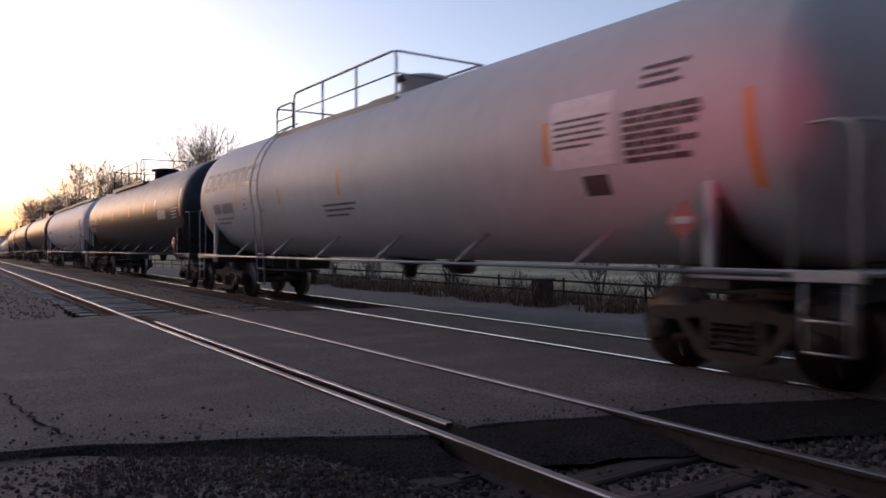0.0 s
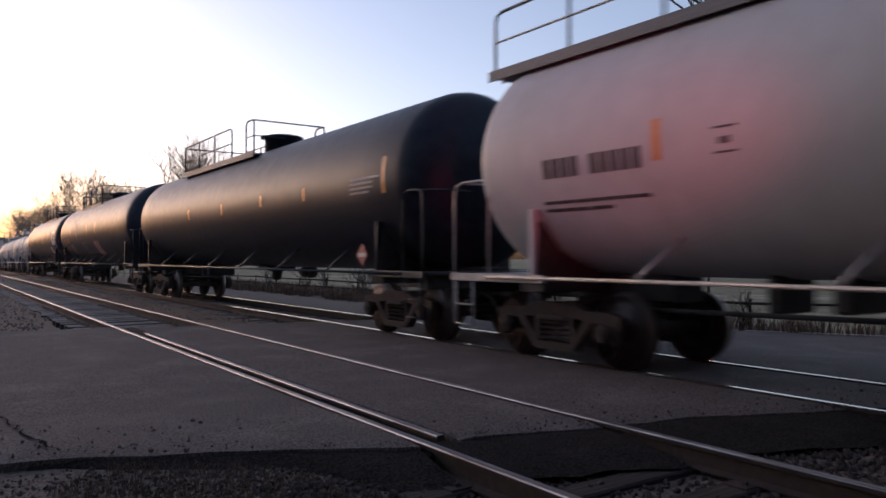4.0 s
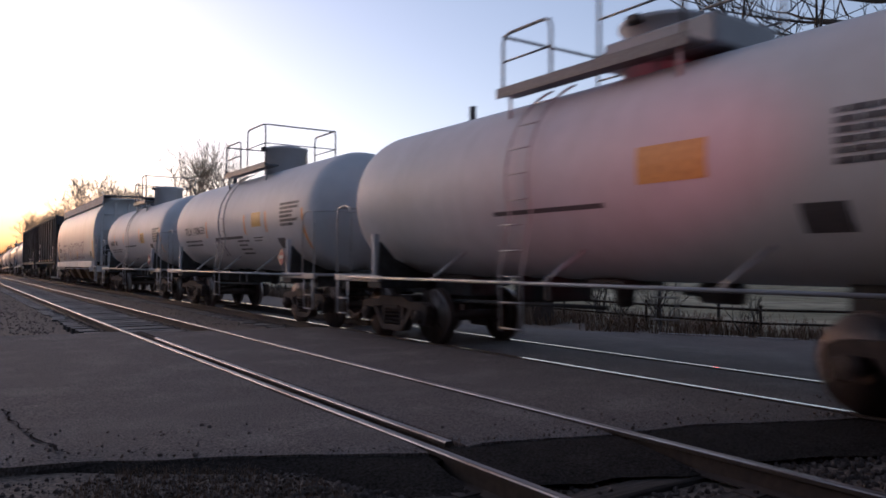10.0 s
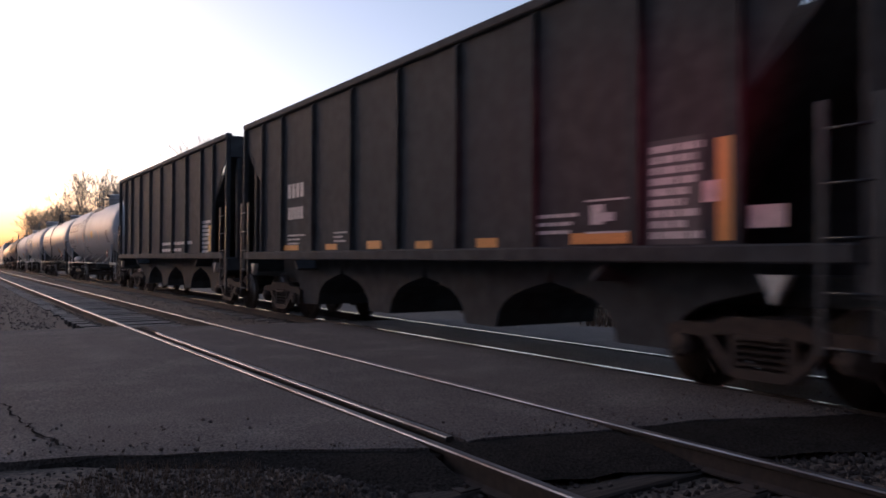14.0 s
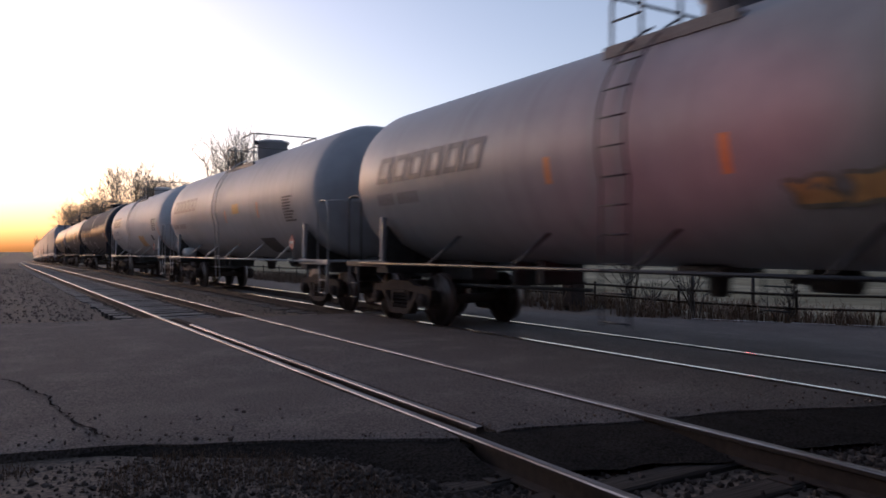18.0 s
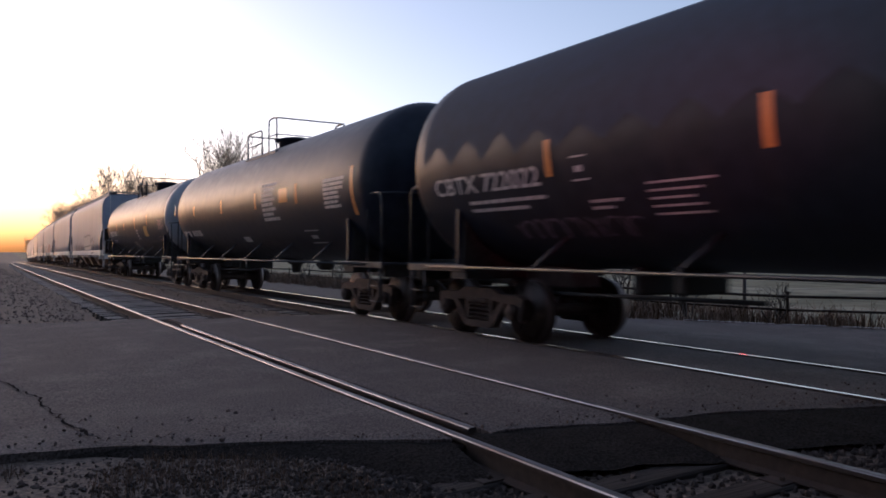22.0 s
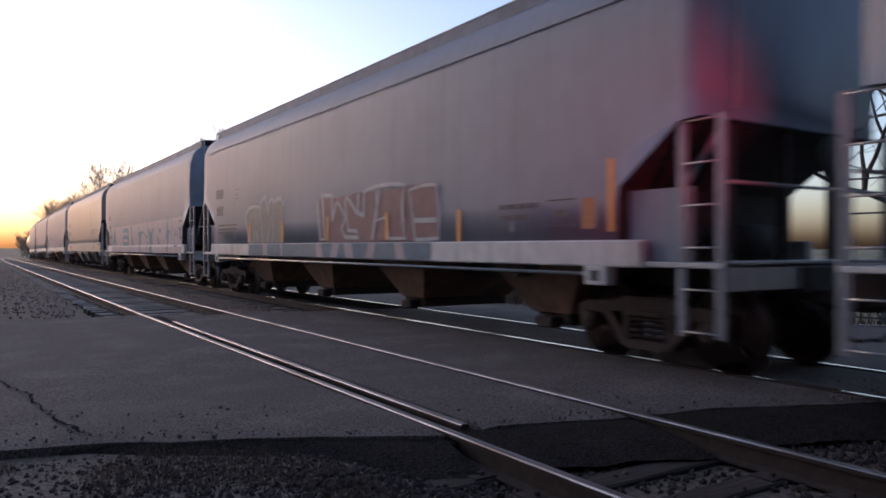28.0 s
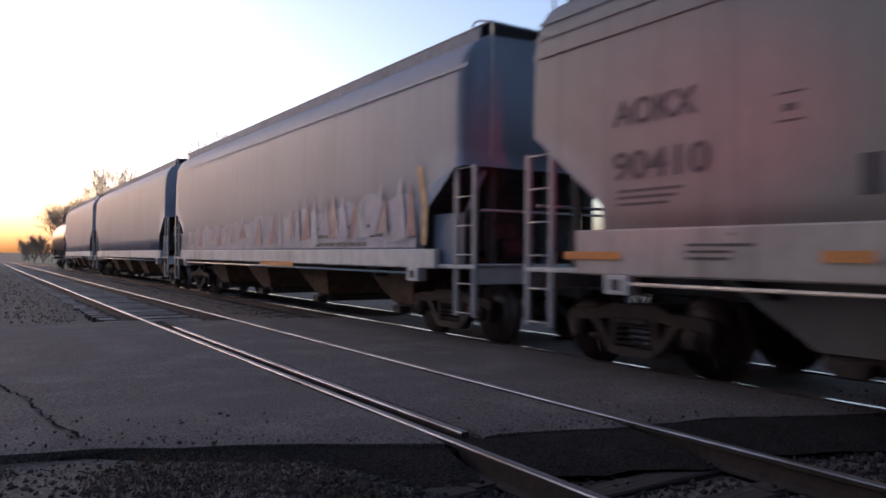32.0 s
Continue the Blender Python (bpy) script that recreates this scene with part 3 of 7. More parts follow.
def wheelset_mesh():
    g = Geo()
    for side in (-1, 1):
        prof = [(0.0, 0.09), (0.075, 0.10), (0.08, 0.15), (0.055, 0.19), (0.045, 0.33), (0.06, 0.385), (0.065, 0.452), (0.0, 0.458), (-0.055, 0.46), (-0.062, 0.484), (-0.085, 0.486), (-0.09, 0.39), (-0.06, 0.36), (-0.03, 0.20), (-0.08, 0.15), (-0.08, 0.09)]
        prof = [(side * (0.745 + a), r) for a, r in prof]
        g.lathe(prof[:6] + [prof[6]], "x", 36)
        g.lathe(prof[6:9], "x", 36, slot=1)
        g.lathe(prof[8:], "x", 36)
        # uneven lugs cast on the plate so that the turning shows
        for k in range(3):
            a = k * 2.094 + 0.3
            g.box(-0.014, 0.014, 0.20, 0.34, -0.018, 0.018, 0.006, m=pose(side * 0.80, 0, 0, math.degrees(a)))
    g.lathe([(-1.06, 0.075), (-0.84, 0.08), (-0.66, 0.09), (0.66, 0.09), (0.84, 0.08), (1.06, 0.075)], "x", 14)
    return g.mesh("wheelset", WHEEL, TREAD)


def side_frame_mesh():
    g = Geo()
    for x0, x1 in ((-0.07, 0.07),):
        g.prism([(-1.12, 0.50), (-1.12, 0.64), (-0.98, 0.69), (-0.55, 0.70), (-0.36, 0.78), (0.36, 0.78), (0.55, 0.70), (0.98, 0.69), (1.12, 0.64), (1.12, 0.50), (0.98, 0.54), (0.55, 0.57), (0.3, 0.62), (-0.3, 0.62), (-0.55, 0.57), (-0.98, 0.54)], "x", x0, x1)
        for s in (-1, 1):
            g.prism([(s * 0.70, 0.58), (s * 0.58, 0.60), (s * 0.26, 0.24), (s * 0.36, 0.18)], "x", x0 - 0.01, x1 + 0.01)
            g.prism([(s * 0.36, 0.64), (s * 0.27, 0.64), (s * 0.27, 0.26), (s * 0.36, 0.24)], "x", x0, x1)
            g.prism([(s * 1.10, 0.52), (s * 1.06, 0.34), (s * 0.98, 0.30), (s * 1.0, 0.52)], "x", x0, x1)
            g.lathe([(-0.10, 0.10), (-0.09, 0.115), (0.05, 0.115), (0.06, 0.10)], "x", 16, (-0.05, s * AXLE, 0.455))
            g.lathe([(-0.115, 0.02), (-0.112, 0.05), (-0.10, 0.055)], "x", 8, (-0.05, s * AXLE, 0.455))
        g.prism([(-0.40, 0.27), (-0.30, 0.17), (0.30, 0.17), (0.40, 0.27)], "x", x0 - 0.02, x1 + 0.02)
    return g.mesh("side_frame", CAST)


def spring_mesh():
    pts = [(0.075 * math.cos(a), 0.075 * math.sin(a), 0.28 + 0.27 * a / (2 * math.pi * 4)) for a in [k * math.pi / 4 for k in range(33)]]
    return Geo().tube(pts, 0.018, 5).mesh("spring", CAST)


SPRING_CAP = Geo().box(-0.1, 0.1, -0.25, 0.25, 0.545, 0.62, 0.02).mesh("spring_cap", CAST)
WHEELSET, SIDE_FRAME, SPRING = wheelset_mesh(), side_frame_mesh(), spring_mesh()
BOLSTER = Geo().box(-1.05, 1.05, -0.20, 0.20, 0.60, 0.78, 0.03).box(-0.30, 0.30, -0.24, 0.24, 0.72, 0.86, 0.03).box(-0.9, 0.9, -0.62, -0.56, 0.40, 0.48, 0.01).box(-0.9, 0.9, 0.56, 0.62, 0.40, 0.48, 0.01).mesh("truck", CAST)
COUPLER = Geo().box(-0.12, 0.12, -0.75, -0.12, 0.74, 0.92, 0.03).box(-0.16, 0.16, -0.14, 0.10, 0.70, 0.98, 0.04).box(-0.20, -0.05, 0.05, 0.22, 0.72, 0.96, 0.04).box(0.06, 0.17, 0.06, 0.16, 0.74, 0.94, 0.03).mesh("coupler", CAST)
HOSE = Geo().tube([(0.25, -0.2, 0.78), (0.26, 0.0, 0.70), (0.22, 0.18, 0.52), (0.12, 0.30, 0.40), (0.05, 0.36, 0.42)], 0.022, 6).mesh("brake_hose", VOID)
PLACARD = Geo().prism([(0.0, -0.20), (0.20, 0.0), (0.0, 0.20), (-0.20, 0.0)], "x", -0.008, 0.0).mesh("placard", RED)
PLACARD_MARK = Geo().prism([(-0.13, -0.035), (0.13, -0.035), (0.13, 0.035), (-0.13, 0.035)], "x", -0.003, 0.003).mesh("placard_band", CHALK)
wheels = []


def running_gear(car, half, overhang=1.96):
    """Two trucks, couplers and hoses under a car of that half length."""
    for e in (-1, 1):
        t = part("truck", BOLSTER, None, car, at=pose(0, e * (half - overhang), 0))
        for x in (-1.0, 1.0):
            part("side_frame", SIDE_FRAME, None, t, at=pose(x, 0, 0, 0, 0, 0 if x < 0 else 180))
            part("spring_cap", SPRING_CAP, None, t, at=pose(x, 0, 0))
            for y in (-0.17, 0.0, 0.17):
                part("spring", SPRING, None, t, at=pose(x, y, 0))
        for y in (-AXLE, AXLE):
            wheels.append((part("wheelset", WHEELSET, None, t, at=pose(0, y, WHEEL_R)), y))
        part("coupler", COUPLER, None, car, at=pose(0, e * half, 0, 0, 0, 0 if e > 0 else 180))
        part("brake_hose", HOSE, None, car, at=pose(0, e * (half - 0.35), 0, 0, 0, 0 if e > 0 else 180))


# ---- marks on the near side ----
def glyphs(words):
    """The words as flat shapes: points between 0 and 1 along and up, and their faces."""
    font = bpy.data.curves.new("stencil", "FONT")
    font.body = words
    font.offset = 0.015
    carrier = new("stencil", font)
    shape = bpy.data.meshes.new_from_object(carrier.evaluated_get(bpy.context.evaluated_depsgraph_get()))
    bpy.data.objects.remove(carrier)
    bpy.data.curves.remove(font)
    us, vs = [v.co.x for v in shape.vertices], [v.co.y for v in shape.vertices]
    u0, u1, v0, v1 = min(us), max(us), min(vs), max(vs)
    faces = [tuple(f.vertices) for f in shape.polygons]
    bpy.data.meshes.remove(shape)
    return [((u - u0) / (u1 - u0), (v - v0) / (v1 - v0)) for u, v in zip(us, vs)], faces


def head_stencil(car, shell, R, zc, x0, x1, z0, z1, material, words=""):
    """One row of writing, or a plain bar, on the domed trailing end of a tank."""
    if words:
        spots, faces = glyphs(words)
    else:
        spots = [(k / 10, v) for k in range(11) for v in (0, 1)]
        faces = [(2 * k, 2 * k + 2, 2 * k + 3, 2 * k + 1) for k in range(10)]
    pts = []
    for u, v in spots:
        x, z = x0 + (x1 - x0) * u, z0 + (z1 - z0) * v
        r = math.hypot(x, z - zc) / R
        pts.append((x, -shell + 0.80 * (1 - math.sqrt(1 - r * r)) - 0.012, z))
    return part("head_stencil", Geo().add(pts, faces), material, car)


class Side:
    """The near face of a car: its outward distance at each height."""

    def __init__(self, car, out):
        self.car, self.out = car, out

    def patch(self, geo, y0, y1, z0, z1, lift=0.006, slant=0.0):
        k = max(2, int((z1 - z0) / 0.12) + 1)
        vs = []
        for i in range(k + 1):
            z = z0 + (z1 - z0) * i / k
            sl = slant * (z - z0)
            vs += [(-self.out(z) - lift, y0 - sl, z), (-self.out(z) - lift, y1 - sl, z)]
        geo.add(vs, [(2 * i, 2 * i + 1, 2 * i + 3, 2 * i + 2) for i in range(k)])

    def panel(self, name, y0, y1, z0, z1, material, label="", lift=0.006):
        g = Geo()
        self.patch(g, y0, y1, z0, z1, lift)
        return part(name, g, material, self.car, label)

    def text(self, y0, y1, z0, z1, rows, material, seed=0, fill=0.44, label=""):
        """Rows of short bars, for small stencilled writing."""
        rnd = random.Random(seed)
        g = Geo()
        fill = 0.66 if rows > 5 else fill
        step = (z1 - z0) / rows
        for r in range(rows):
            z = z1 - step * (r + 1) + step * (1 - fill) / 2
            y = y1
            stop = y0 + (y1 - y0) * (rnd.uniform(0, 0.35) if rows > 1 and r else 0)
            while y - 0.02 > stop:
                w = min(rnd.uniform(1.0, 4.0) * step * fill * 1.2, y - stop)
                self.patch(g, y - w, y, z, z + step * fill, 0.009)
                y -= w + step * fill * 0.45
        ob = part("stencil", g, material, self.car, label)
        ob["kind"] = "stuff"
        return ob

    def marks(self, y0, y1, z0, z1, count, material, seed=0, label=""):
        """A row of plain bars the size of large stencilled characters."""
        w = (y1 - y0) / count
        for k in range(count):
            if count > 6 and k == 4:
                continue
            g = Geo()
            self.patch(g, y1 - w * (k + 0.72), y1 - w * k, z0, z1, 0.009)
            part("stencil_bar", g, material, self.car, label)

    def letters(self, words, y0, y1, z0, z1, material):
        """Stencilled characters fitted between two heights and along the side."""
        spots, faces = glyphs(words)
        pts = []
        for u, v in spots:
            z = z0 + (z1 - z0) * v
            pts.append((-self.out(z) - 0.014, y1 - (y1 - y0) * u, z))
        return part("stencil", Geo().add(pts, faces), material, self.car)

    def logo(self, y0, y1, z0, z1, material):
        """The owner's mark as six broad slanted block shapes."""
        w, h = (y1 - y0) / 6, z1 - z0
        for k in range(6):
            g = Geo()
            b = y1 - w * k
            a = b - w * 0.84
            t, sl = h * 0.21, 0.28
            self.patch(g, a - sl * (h - t), b - sl * (h - t), z1 - t, z1, 0.009, sl)
            self.patch(g, a, b, z0, z0 + t, 0.009, sl)
            self.patch(g, b - t * 1.15, b, z0, z1, 0.012, sl)
            self.patch(g, a, a + t * 1.15, z0, z1, 0.012, sl)
            part("logo_block", g, material, self.car, "hollow dark slanted block of the owner's mark")

    def tape(self, y, z0, z1):
        self.panel("reflective_tape", y - 0.05, y + 0.05, z0, z1, REFLECT, "amber reflective strip", 0.026 if z1 < 2 else 0.008)

    def outline_box(self, y0, y1, z0, z1, material):
        """An outlined data box."""
        g, t = Geo(), 0.022
        self.patch(g, y0, y1, z0, z0 + t, 0.008)
        self.patch(g, y0, y1, z1 - t, z1, 0.008)
        self.patch(g, y0 + (y1 - y0) * 0.3, y1 - (y1 - y0) * 0.25, z0 + (z1 - z0) * 0.35, z0 + (z1 - z0) * 0.6, 0.008)
        return part("stencil", g, material, self.car)

    def placard(self, y, z):
        """A hazard diamond on a bracket at the flank rail."""
        pl = part("placard", PLACARD, None, self.car, "red diamond hazard placard", pose(-1.54, y, z))
        part("placard_band", PLACARD_MARK, None, pl, at=pose(-0.012, 0, 0))
        part("placard_bracket", Geo().tube([(-1.515, y, 1.05), (-1.515, y, z + 0.15)], 0.02, 6), LIGHT_STEEL, self.car)

    def band(self, y0, y1, z0, z1, material, seed=0, rise=0.45, jag=0.05):
        """A sprayed background with an uneven upper edge."""
        rnd = random.Random(seed)
        g, vs, n = Geo(), [], 40
        for i in range(n + 1):
            y = y1 + (y0 - y1) * i / n
            top = z0 + (z1 - z0) * (1 - rise + rise * i / n) + rnd.uniform(-jag, jag)
            for j in range(5):
                z = z0 + (top - z0) * j / 4
                vs.append((-self.out(z) - 0.007, y, z))
        g.add(vs, [(i * 5 + j, (i + 1) * 5 + j, (i + 1) * 5 + j + 1, i * 5 + j + 1) for i in range(n) for j in range(4)])
        return part("graffiti", g, material, self.car)

    def film(self, y0, y1, z0, z1, top, teeth, material, seed=0):
        """A matt film of dust over the upper flank, washed off below a scalloped line."""
        rnd = random.Random(seed)
        g, vs, n, k = Geo(), [], teeth * 6, 12
        high = [rnd.uniform(0.6, 1.0) for _ in range(teeth + 1)]
        for i in range(n + 1):
            y = y0 + (y1 - y0) * i / n
            u = abs((i / 6) % 1 - 0.5) * 2
            low = z0 + (z1 - z0) * (1 - u) ** 0.8 * high[i // 6]
            for j in range(k + 1):
                z = low + (top - low) * j / k
                vs.append((-self.out(z) - 0.004, y, z))
        g.add(vs, [(i * (k + 1) + j, (i + 1) * (k + 1) + j, (i + 1) * (k + 1) + j + 1, i * (k + 1) + j + 1) for i in range(n) for j in range(k)], True)
        return part("dust_film", g, material, self.car, "matt dust film with a scalloped edge")

    def blob(self, outline, material, lift, name="graffiti", label=""):
        """A closed painted outline of (y, z) points, filled."""
        g = Geo()
        cy = sum(p[0] for p in outline) / len(outline)
        cz = sum(p[1] for p in outline) / len(outline)
        rings = []
        for q in (1.0, 0.66, 0.33):
            rings.append([(cy + (y - cy) * q, cz + (z - cz) * q) for y, z in outline])
        n = len(outline)
        vs = [(-self.out(z) - lift, y, z) for ring in rings for y, z in ring] + [(-self.out(cz) - lift, cy, cz)]
        fs = [(i * n + k, i * n + (k + 1) % n, (i + 1) * n + (k + 1) % n, (i + 1) * n + k) for i in range(2) for k in range(n)]
        fs += [(2 * n + k, 2 * n + (k + 1) % n, 3 * n) for k in range(n)]
        g.add(vs, fs)
        return part(name, g, material, self.car, label)

    def stroke(self, pts, width, material, lift=0.016, name="graffiti_outline"):
        """A sprayed line along (y, z) points."""
        g = Geo()
        vs = []
        n = len(pts)
        for i, (y, z) in enumerate(pts):
            (ya, za), (yb, zb) = pts[max(i - 1, 0)], pts[min(i + 1, n - 1)]
            d = math.hypot(yb - ya, zb - za) or 1
            ny, nz = -(zb - za) / d * width / 2, (yb - ya) / d * width / 2
            vs += [(-self.out(z + nz) - lift, y + ny, z + nz), (-self.out(z - nz) - lift, y - ny, z - nz)]
        g.add(vs, [(2 * i, 2 * i + 1, 2 * i + 3, 2 * i + 2) for i in range(n - 1)])
        return part(name, g, material, self.car)

    def throwup(self, y0, y1, z0, z1, count, fill, line_mat, seed=0, width=0.07, top=None):
        """Bubble letters that cannot be read: bulging shapes with a sprayed outline."""
        rnd = random.Random(seed)
        w = (y1 - y0) / count
        for k in range(count):
            cy = y1 - w * (k + 0.5)
            top = z1 - (z1 - z0) * rnd.uniform(0.0, 0.22)
            bot = z0 + (z1 - z0) * rnd.uniform(0.0, 0.10)
            half, lean = w * rnd.uniform(0.50, 0.66), rnd.uniform(-0.18, 0.18) * w
            ring = [(-1, 0), (-0.55, rnd.uniform(-0.06, 0.05)), (-0.2, rnd.uniform(0.0, 0.3)), (0.25, rnd.uniform(-0.05, 0.1)), (1, 0), (rnd.uniform(0.75, 1.1), 0.35), (rnd.uniform(0.5, 1.0), 0.6), (1.0, 0.85), (0.75, 1), (0.2, rnd.uniform(0.75, 1.05)), (-0.25, rnd.uniform(0.7, 1.0)), (-0.8, 1), (-1.05, 0.8), (rnd.uniform(-1, -0.6), 0.5)]
            pts = []
            for (u0, v0), (u1, v1) in zip(ring, ring[1:] + ring[:1]):
                for q in (0.0, 0.5):
                    u, v = u0 + (u1 - u0) * q, v0 + (v1 - v0) * q
                    pts.append((cy - half * u + lean * v + rnd.uniform(-0.02, 0.02), bot + (top - bot) * v + rnd.uniform(-0.02, 0.02)))
            soft = [((p[0] + q[0] * 2 + r[0]) / 4, (p[1] + q[1] * 2 + r[1]) / 4) for p, q, r in zip(pts[-1:] + pts[:-1], pts, pts[1:] + pts[:1])]
            fm = fill[k % len(fill)] if isinstance(fill, tuple) else fill
            if fm:
                self.blob(soft, fm, 0.010 + 0.002 * (k % 3))
            if line_mat:
                self.stroke(soft + soft[:2], width * rnd.uniform(0.7, 1.1), line_mat, 0.018 + 0.002 * (k % 2))
                if rnd.random() < 0.6:
                    zc = bot + (top - bot) * rnd.uniform(0.4, 0.6)
                    self.stroke([(cy + half * 0.3, zc), (cy, zc + 0.05), (cy - half * 0.35, zc - 0.02)], width * 0.8, line_mat, 0.020)

    def scrawl(self, y0, y1, z0, z1, count, material, seed=0, width=0.05):
        """A sprayed tag: quick looping strokes."""
        rnd = random.Random(seed)
        w = (y1 - y0) / count
        for k in range(count):
            y = y1 - w * k
            pts = []
            loops, ph, lean = rnd.uniform(0.7, 1.4), rnd.uniform(0, 6), rnd.uniform(-0.2, 0.2)
            for i in range(16):
                a = ph + i / 15 * loops * 2 * math.pi
                zz = (z0 + z1) / 2 + math.sin(a) * (z1 - z0) / 2 * rnd.uniform(0.75, 1.0)
                pts.append((y - w * 1.1 * i / 15 + math.cos(a) * w * 0.35 + lean * (zz - z0), zz))
            self.stroke(pts, width * rnd.uniform(0.7, 1.2), material)


# ---- tank cars ----
RUNG = Geo().tube([(0, -0.22, 0), (0, 0.22, 0)], 0.012, 6).mesh("rung", LIGHT_STEEL)
RUNG_DARK = Geo().tube([(0, -0.22, 0), (0, 0.22, 0)], 0.012, 6).mesh("rung", DARK_STEEL)


def pipe_part(name, pts, r, material, parent, label=""):
    return part(name, Geo().tube(pts, r, 7), material, parent, label)


def rounded(pts, r=0.12):
    """Rounds the corners of a row of points."""
    out = [Vector(pts[0])]
    for a, b, c in zip(pts, pts[1:], pts[2:]):
        a, b, c = Vector(a), Vector(b), Vector(c)
        p, q = b + (a - b).normalized() * min(r, (a - b).length / 2), b + (c - b).normalized() * min(r, (c - b).length / 2)
        out += [p, (p + b * 2 + q) / 4, q]
    return out + [Vector(pts[-1])]


def tank_car(index, name, label, paint, length, R=1.54, zc=2.66, rails=((2.6, 1.6), (1.2, -0.6)), deck=4.0, rail_top=4.86, ladder=None, pipes=None, head=None, group="freight cars of the train", end_gap=0.42, dome=(0.42, 0.0, 4.55), housing=None, far_rails=True, reach=0.05):
    """A tank car with its tank, saddles, walkway, dome, rails, ladder and running gear. Returns its root and its near side."""
    half = length / 2
    steel = pipes or (LIGHT_STEEL if paint in ("white", "grey") else DARK_STEEL)
    upper = WALK_STEEL if steel is LIGHT_STEEL else steel
    car = thing(name, label, "tank car", group)
    shell = half - end_gap
    hd = 0.80
    prof = [(-shell + hd * (1 - math.cos(a)), R * math.sin(a)) for a in [math.pi / 2 * k / 9 for k in range(10)]]
    prof[0] = (-shell, 0.001)
    ring = [-shell + hd + (2 * shell - 2 * hd) * k / 14 for k in range(1, 14)]
    prof += [(y, R) for y in ring] + [(-a, r) for a, r in reversed(prof)]
    part("tank", Geo().lathe(prof, "y", 56, (0, 0, zc)), PAINT[paint], car)
    if head:
        cap = [(-a, r * 1.004 + 0.002) for a, r in prof[:10]]
        part("tank_head", Geo().lathe([(-(shell + 0.004) + (q + shell), r) for q, r in [(-a, r) for a, r in cap]], "y", 48, (0, 0, zc)), PAINT[head], car, "pale repainted end of the tank")
    running_gear(car, half)
    bottom = zc - R
    for e in (-1, 1):
        ty = e * (half - 1.96)
        part("stub_sill", Geo().box(-0.28, 0.28, min(e * (half - 0.55), ty - e * 1.3), max(e * (half - 0.55), ty - e * 1.3), 0.80, bottom + 0.08, 0.02), FRAME, car)
        g = Geo()
        g.prism([(-1.42, 1.02), (1.42, 1.02), (1.36, zc - R * 0.55), (1.05, zc - R * 0.78), (0.5, bottom + 0.06), (-0.5, bottom + 0.06), (-1.05, zc - R * 0.78), (-1.36, zc - R * 0.55)], "y", ty - 0.09, ty + 0.09)
        g.box(-1.44, 1.44, ty - 0.22, ty + 0.22, 0.92, 1.06, 0.015)
        part("saddle", g, FRAME, car)
        for x in (-1, 1):
            part("saddle_post", Geo().box(min(x * 1.36, x * 1.46), max(x * 1.36, x * 1.46), ty - 0.05, ty + 0.05, 1.03, zc - R * 0.45, 0.012), PAINT[paint], car)
        y0, y1 = sorted((e * (half - 0.52 + reach), e * (half - 1.02)))
        part("end_platform", Geo().box(-1.46, 1.46, y0, y1, 1.08, 1.13, 0.012).box(-1.48, -1.42, min(y0, e * (half - 2.2)), max(y1, e * (half - 2.2)), 1.03, 1.14, 0.012).box(1.42, 1.48, min(y0, e * (half - 2.2)), max(y1, e * (half - 2.2)), 1.03, 1.14, 0.012), steel, car)
        part("end_sill", Geo().box(-1.35, 1.35, *sorted((e * (half - 0.56), e * (half - 0.66))), 0.86, 1.09, 0.012), FRAME, car)
        for x in (-1, 1):
            yy = e * (half - 0.58 + reach)
            pipe_part("end_handrail", rounded([(x * 1.45, yy, 0.42), (x * 1.45, yy, 2.42), (x * 1.45, e * (half - 1.10), 2.42), (x * 1.45, e * (half - 1.10), 1.05)], 0.18), 0.019, steel, car)
            g = Geo()
            for z in (0.42, 0.70):
                g.tube([(x * 1.46, yy - e * 0.06, z), (x * 1.46, yy - e * 0.46, z)], 0.013, 6)
            g.tube([(x * 1.46, yy - e * 0.06, 0.40), (x * 1.46, yy - e * 0.06, 1.02)], 0.016, 6).tube([(x * 1.46, yy - e * 0.46, 0.40), (x * 1.46, yy - e * 0.46, 1.02)], 0.016, 6)
            part("stirrup_step", g, steel, car)
        pipe_part("head_handrail", rounded([(-1.45, e * (half - 0.58), 2.40), (-1.2, e * (half - 0.50), 2.42), (1.2, e * (half - 0.50), 2.42), (1.45, e * (half - 0.58), 2.40)], 0.2), 0.017, steel, car)
    # long handrail along the flank, on brackets
    for x in (-1, 1):
        pipe_part("side_handrail", [(x * 1.50, -half + 1.1, 1.10), (x * 1.50, half - 1.1, 1.10)], 0.024, steel, car)
    count = int(2 * (half - 2.6) / 2.13)
    for k in range(count):
        y = (-0.5 + (k + 0.5) / count) * 2 * (half - 2.6)
        g = Geo().tube([(-1.50, y, 1.10), (-1.06, y - 0.30, zc - R * 0.70)], 0.026, 6)
        part("handrail_bracket", g, steel, car)
    # manway, walkway and its rails on top
    dr, dy, dt = dome
    y_far, y_near = rails[0][0], rails[-1][-1]
    part("dome", Geo().lathe([(zc + R - 0.2, dr), (dt - 0.14, dr), (dt - 0.12, dr + 0.05), (dt - 0.06, dr + 0.05), (dt - 0.02, dr * 0.8), (dt, 0.001)], "z", 28, (0, dy, 0)), PAINT[paint], car)
    if housing:
        # slate paint here stands for the shade on the housing
        part("valve_housing", Geo().box(-0.62, 0.62, *housing, deck - 0.02, deck + 0.34, 0.03), PAINT["slate"], car, "boxy valve housing, coloured grey for its shade")
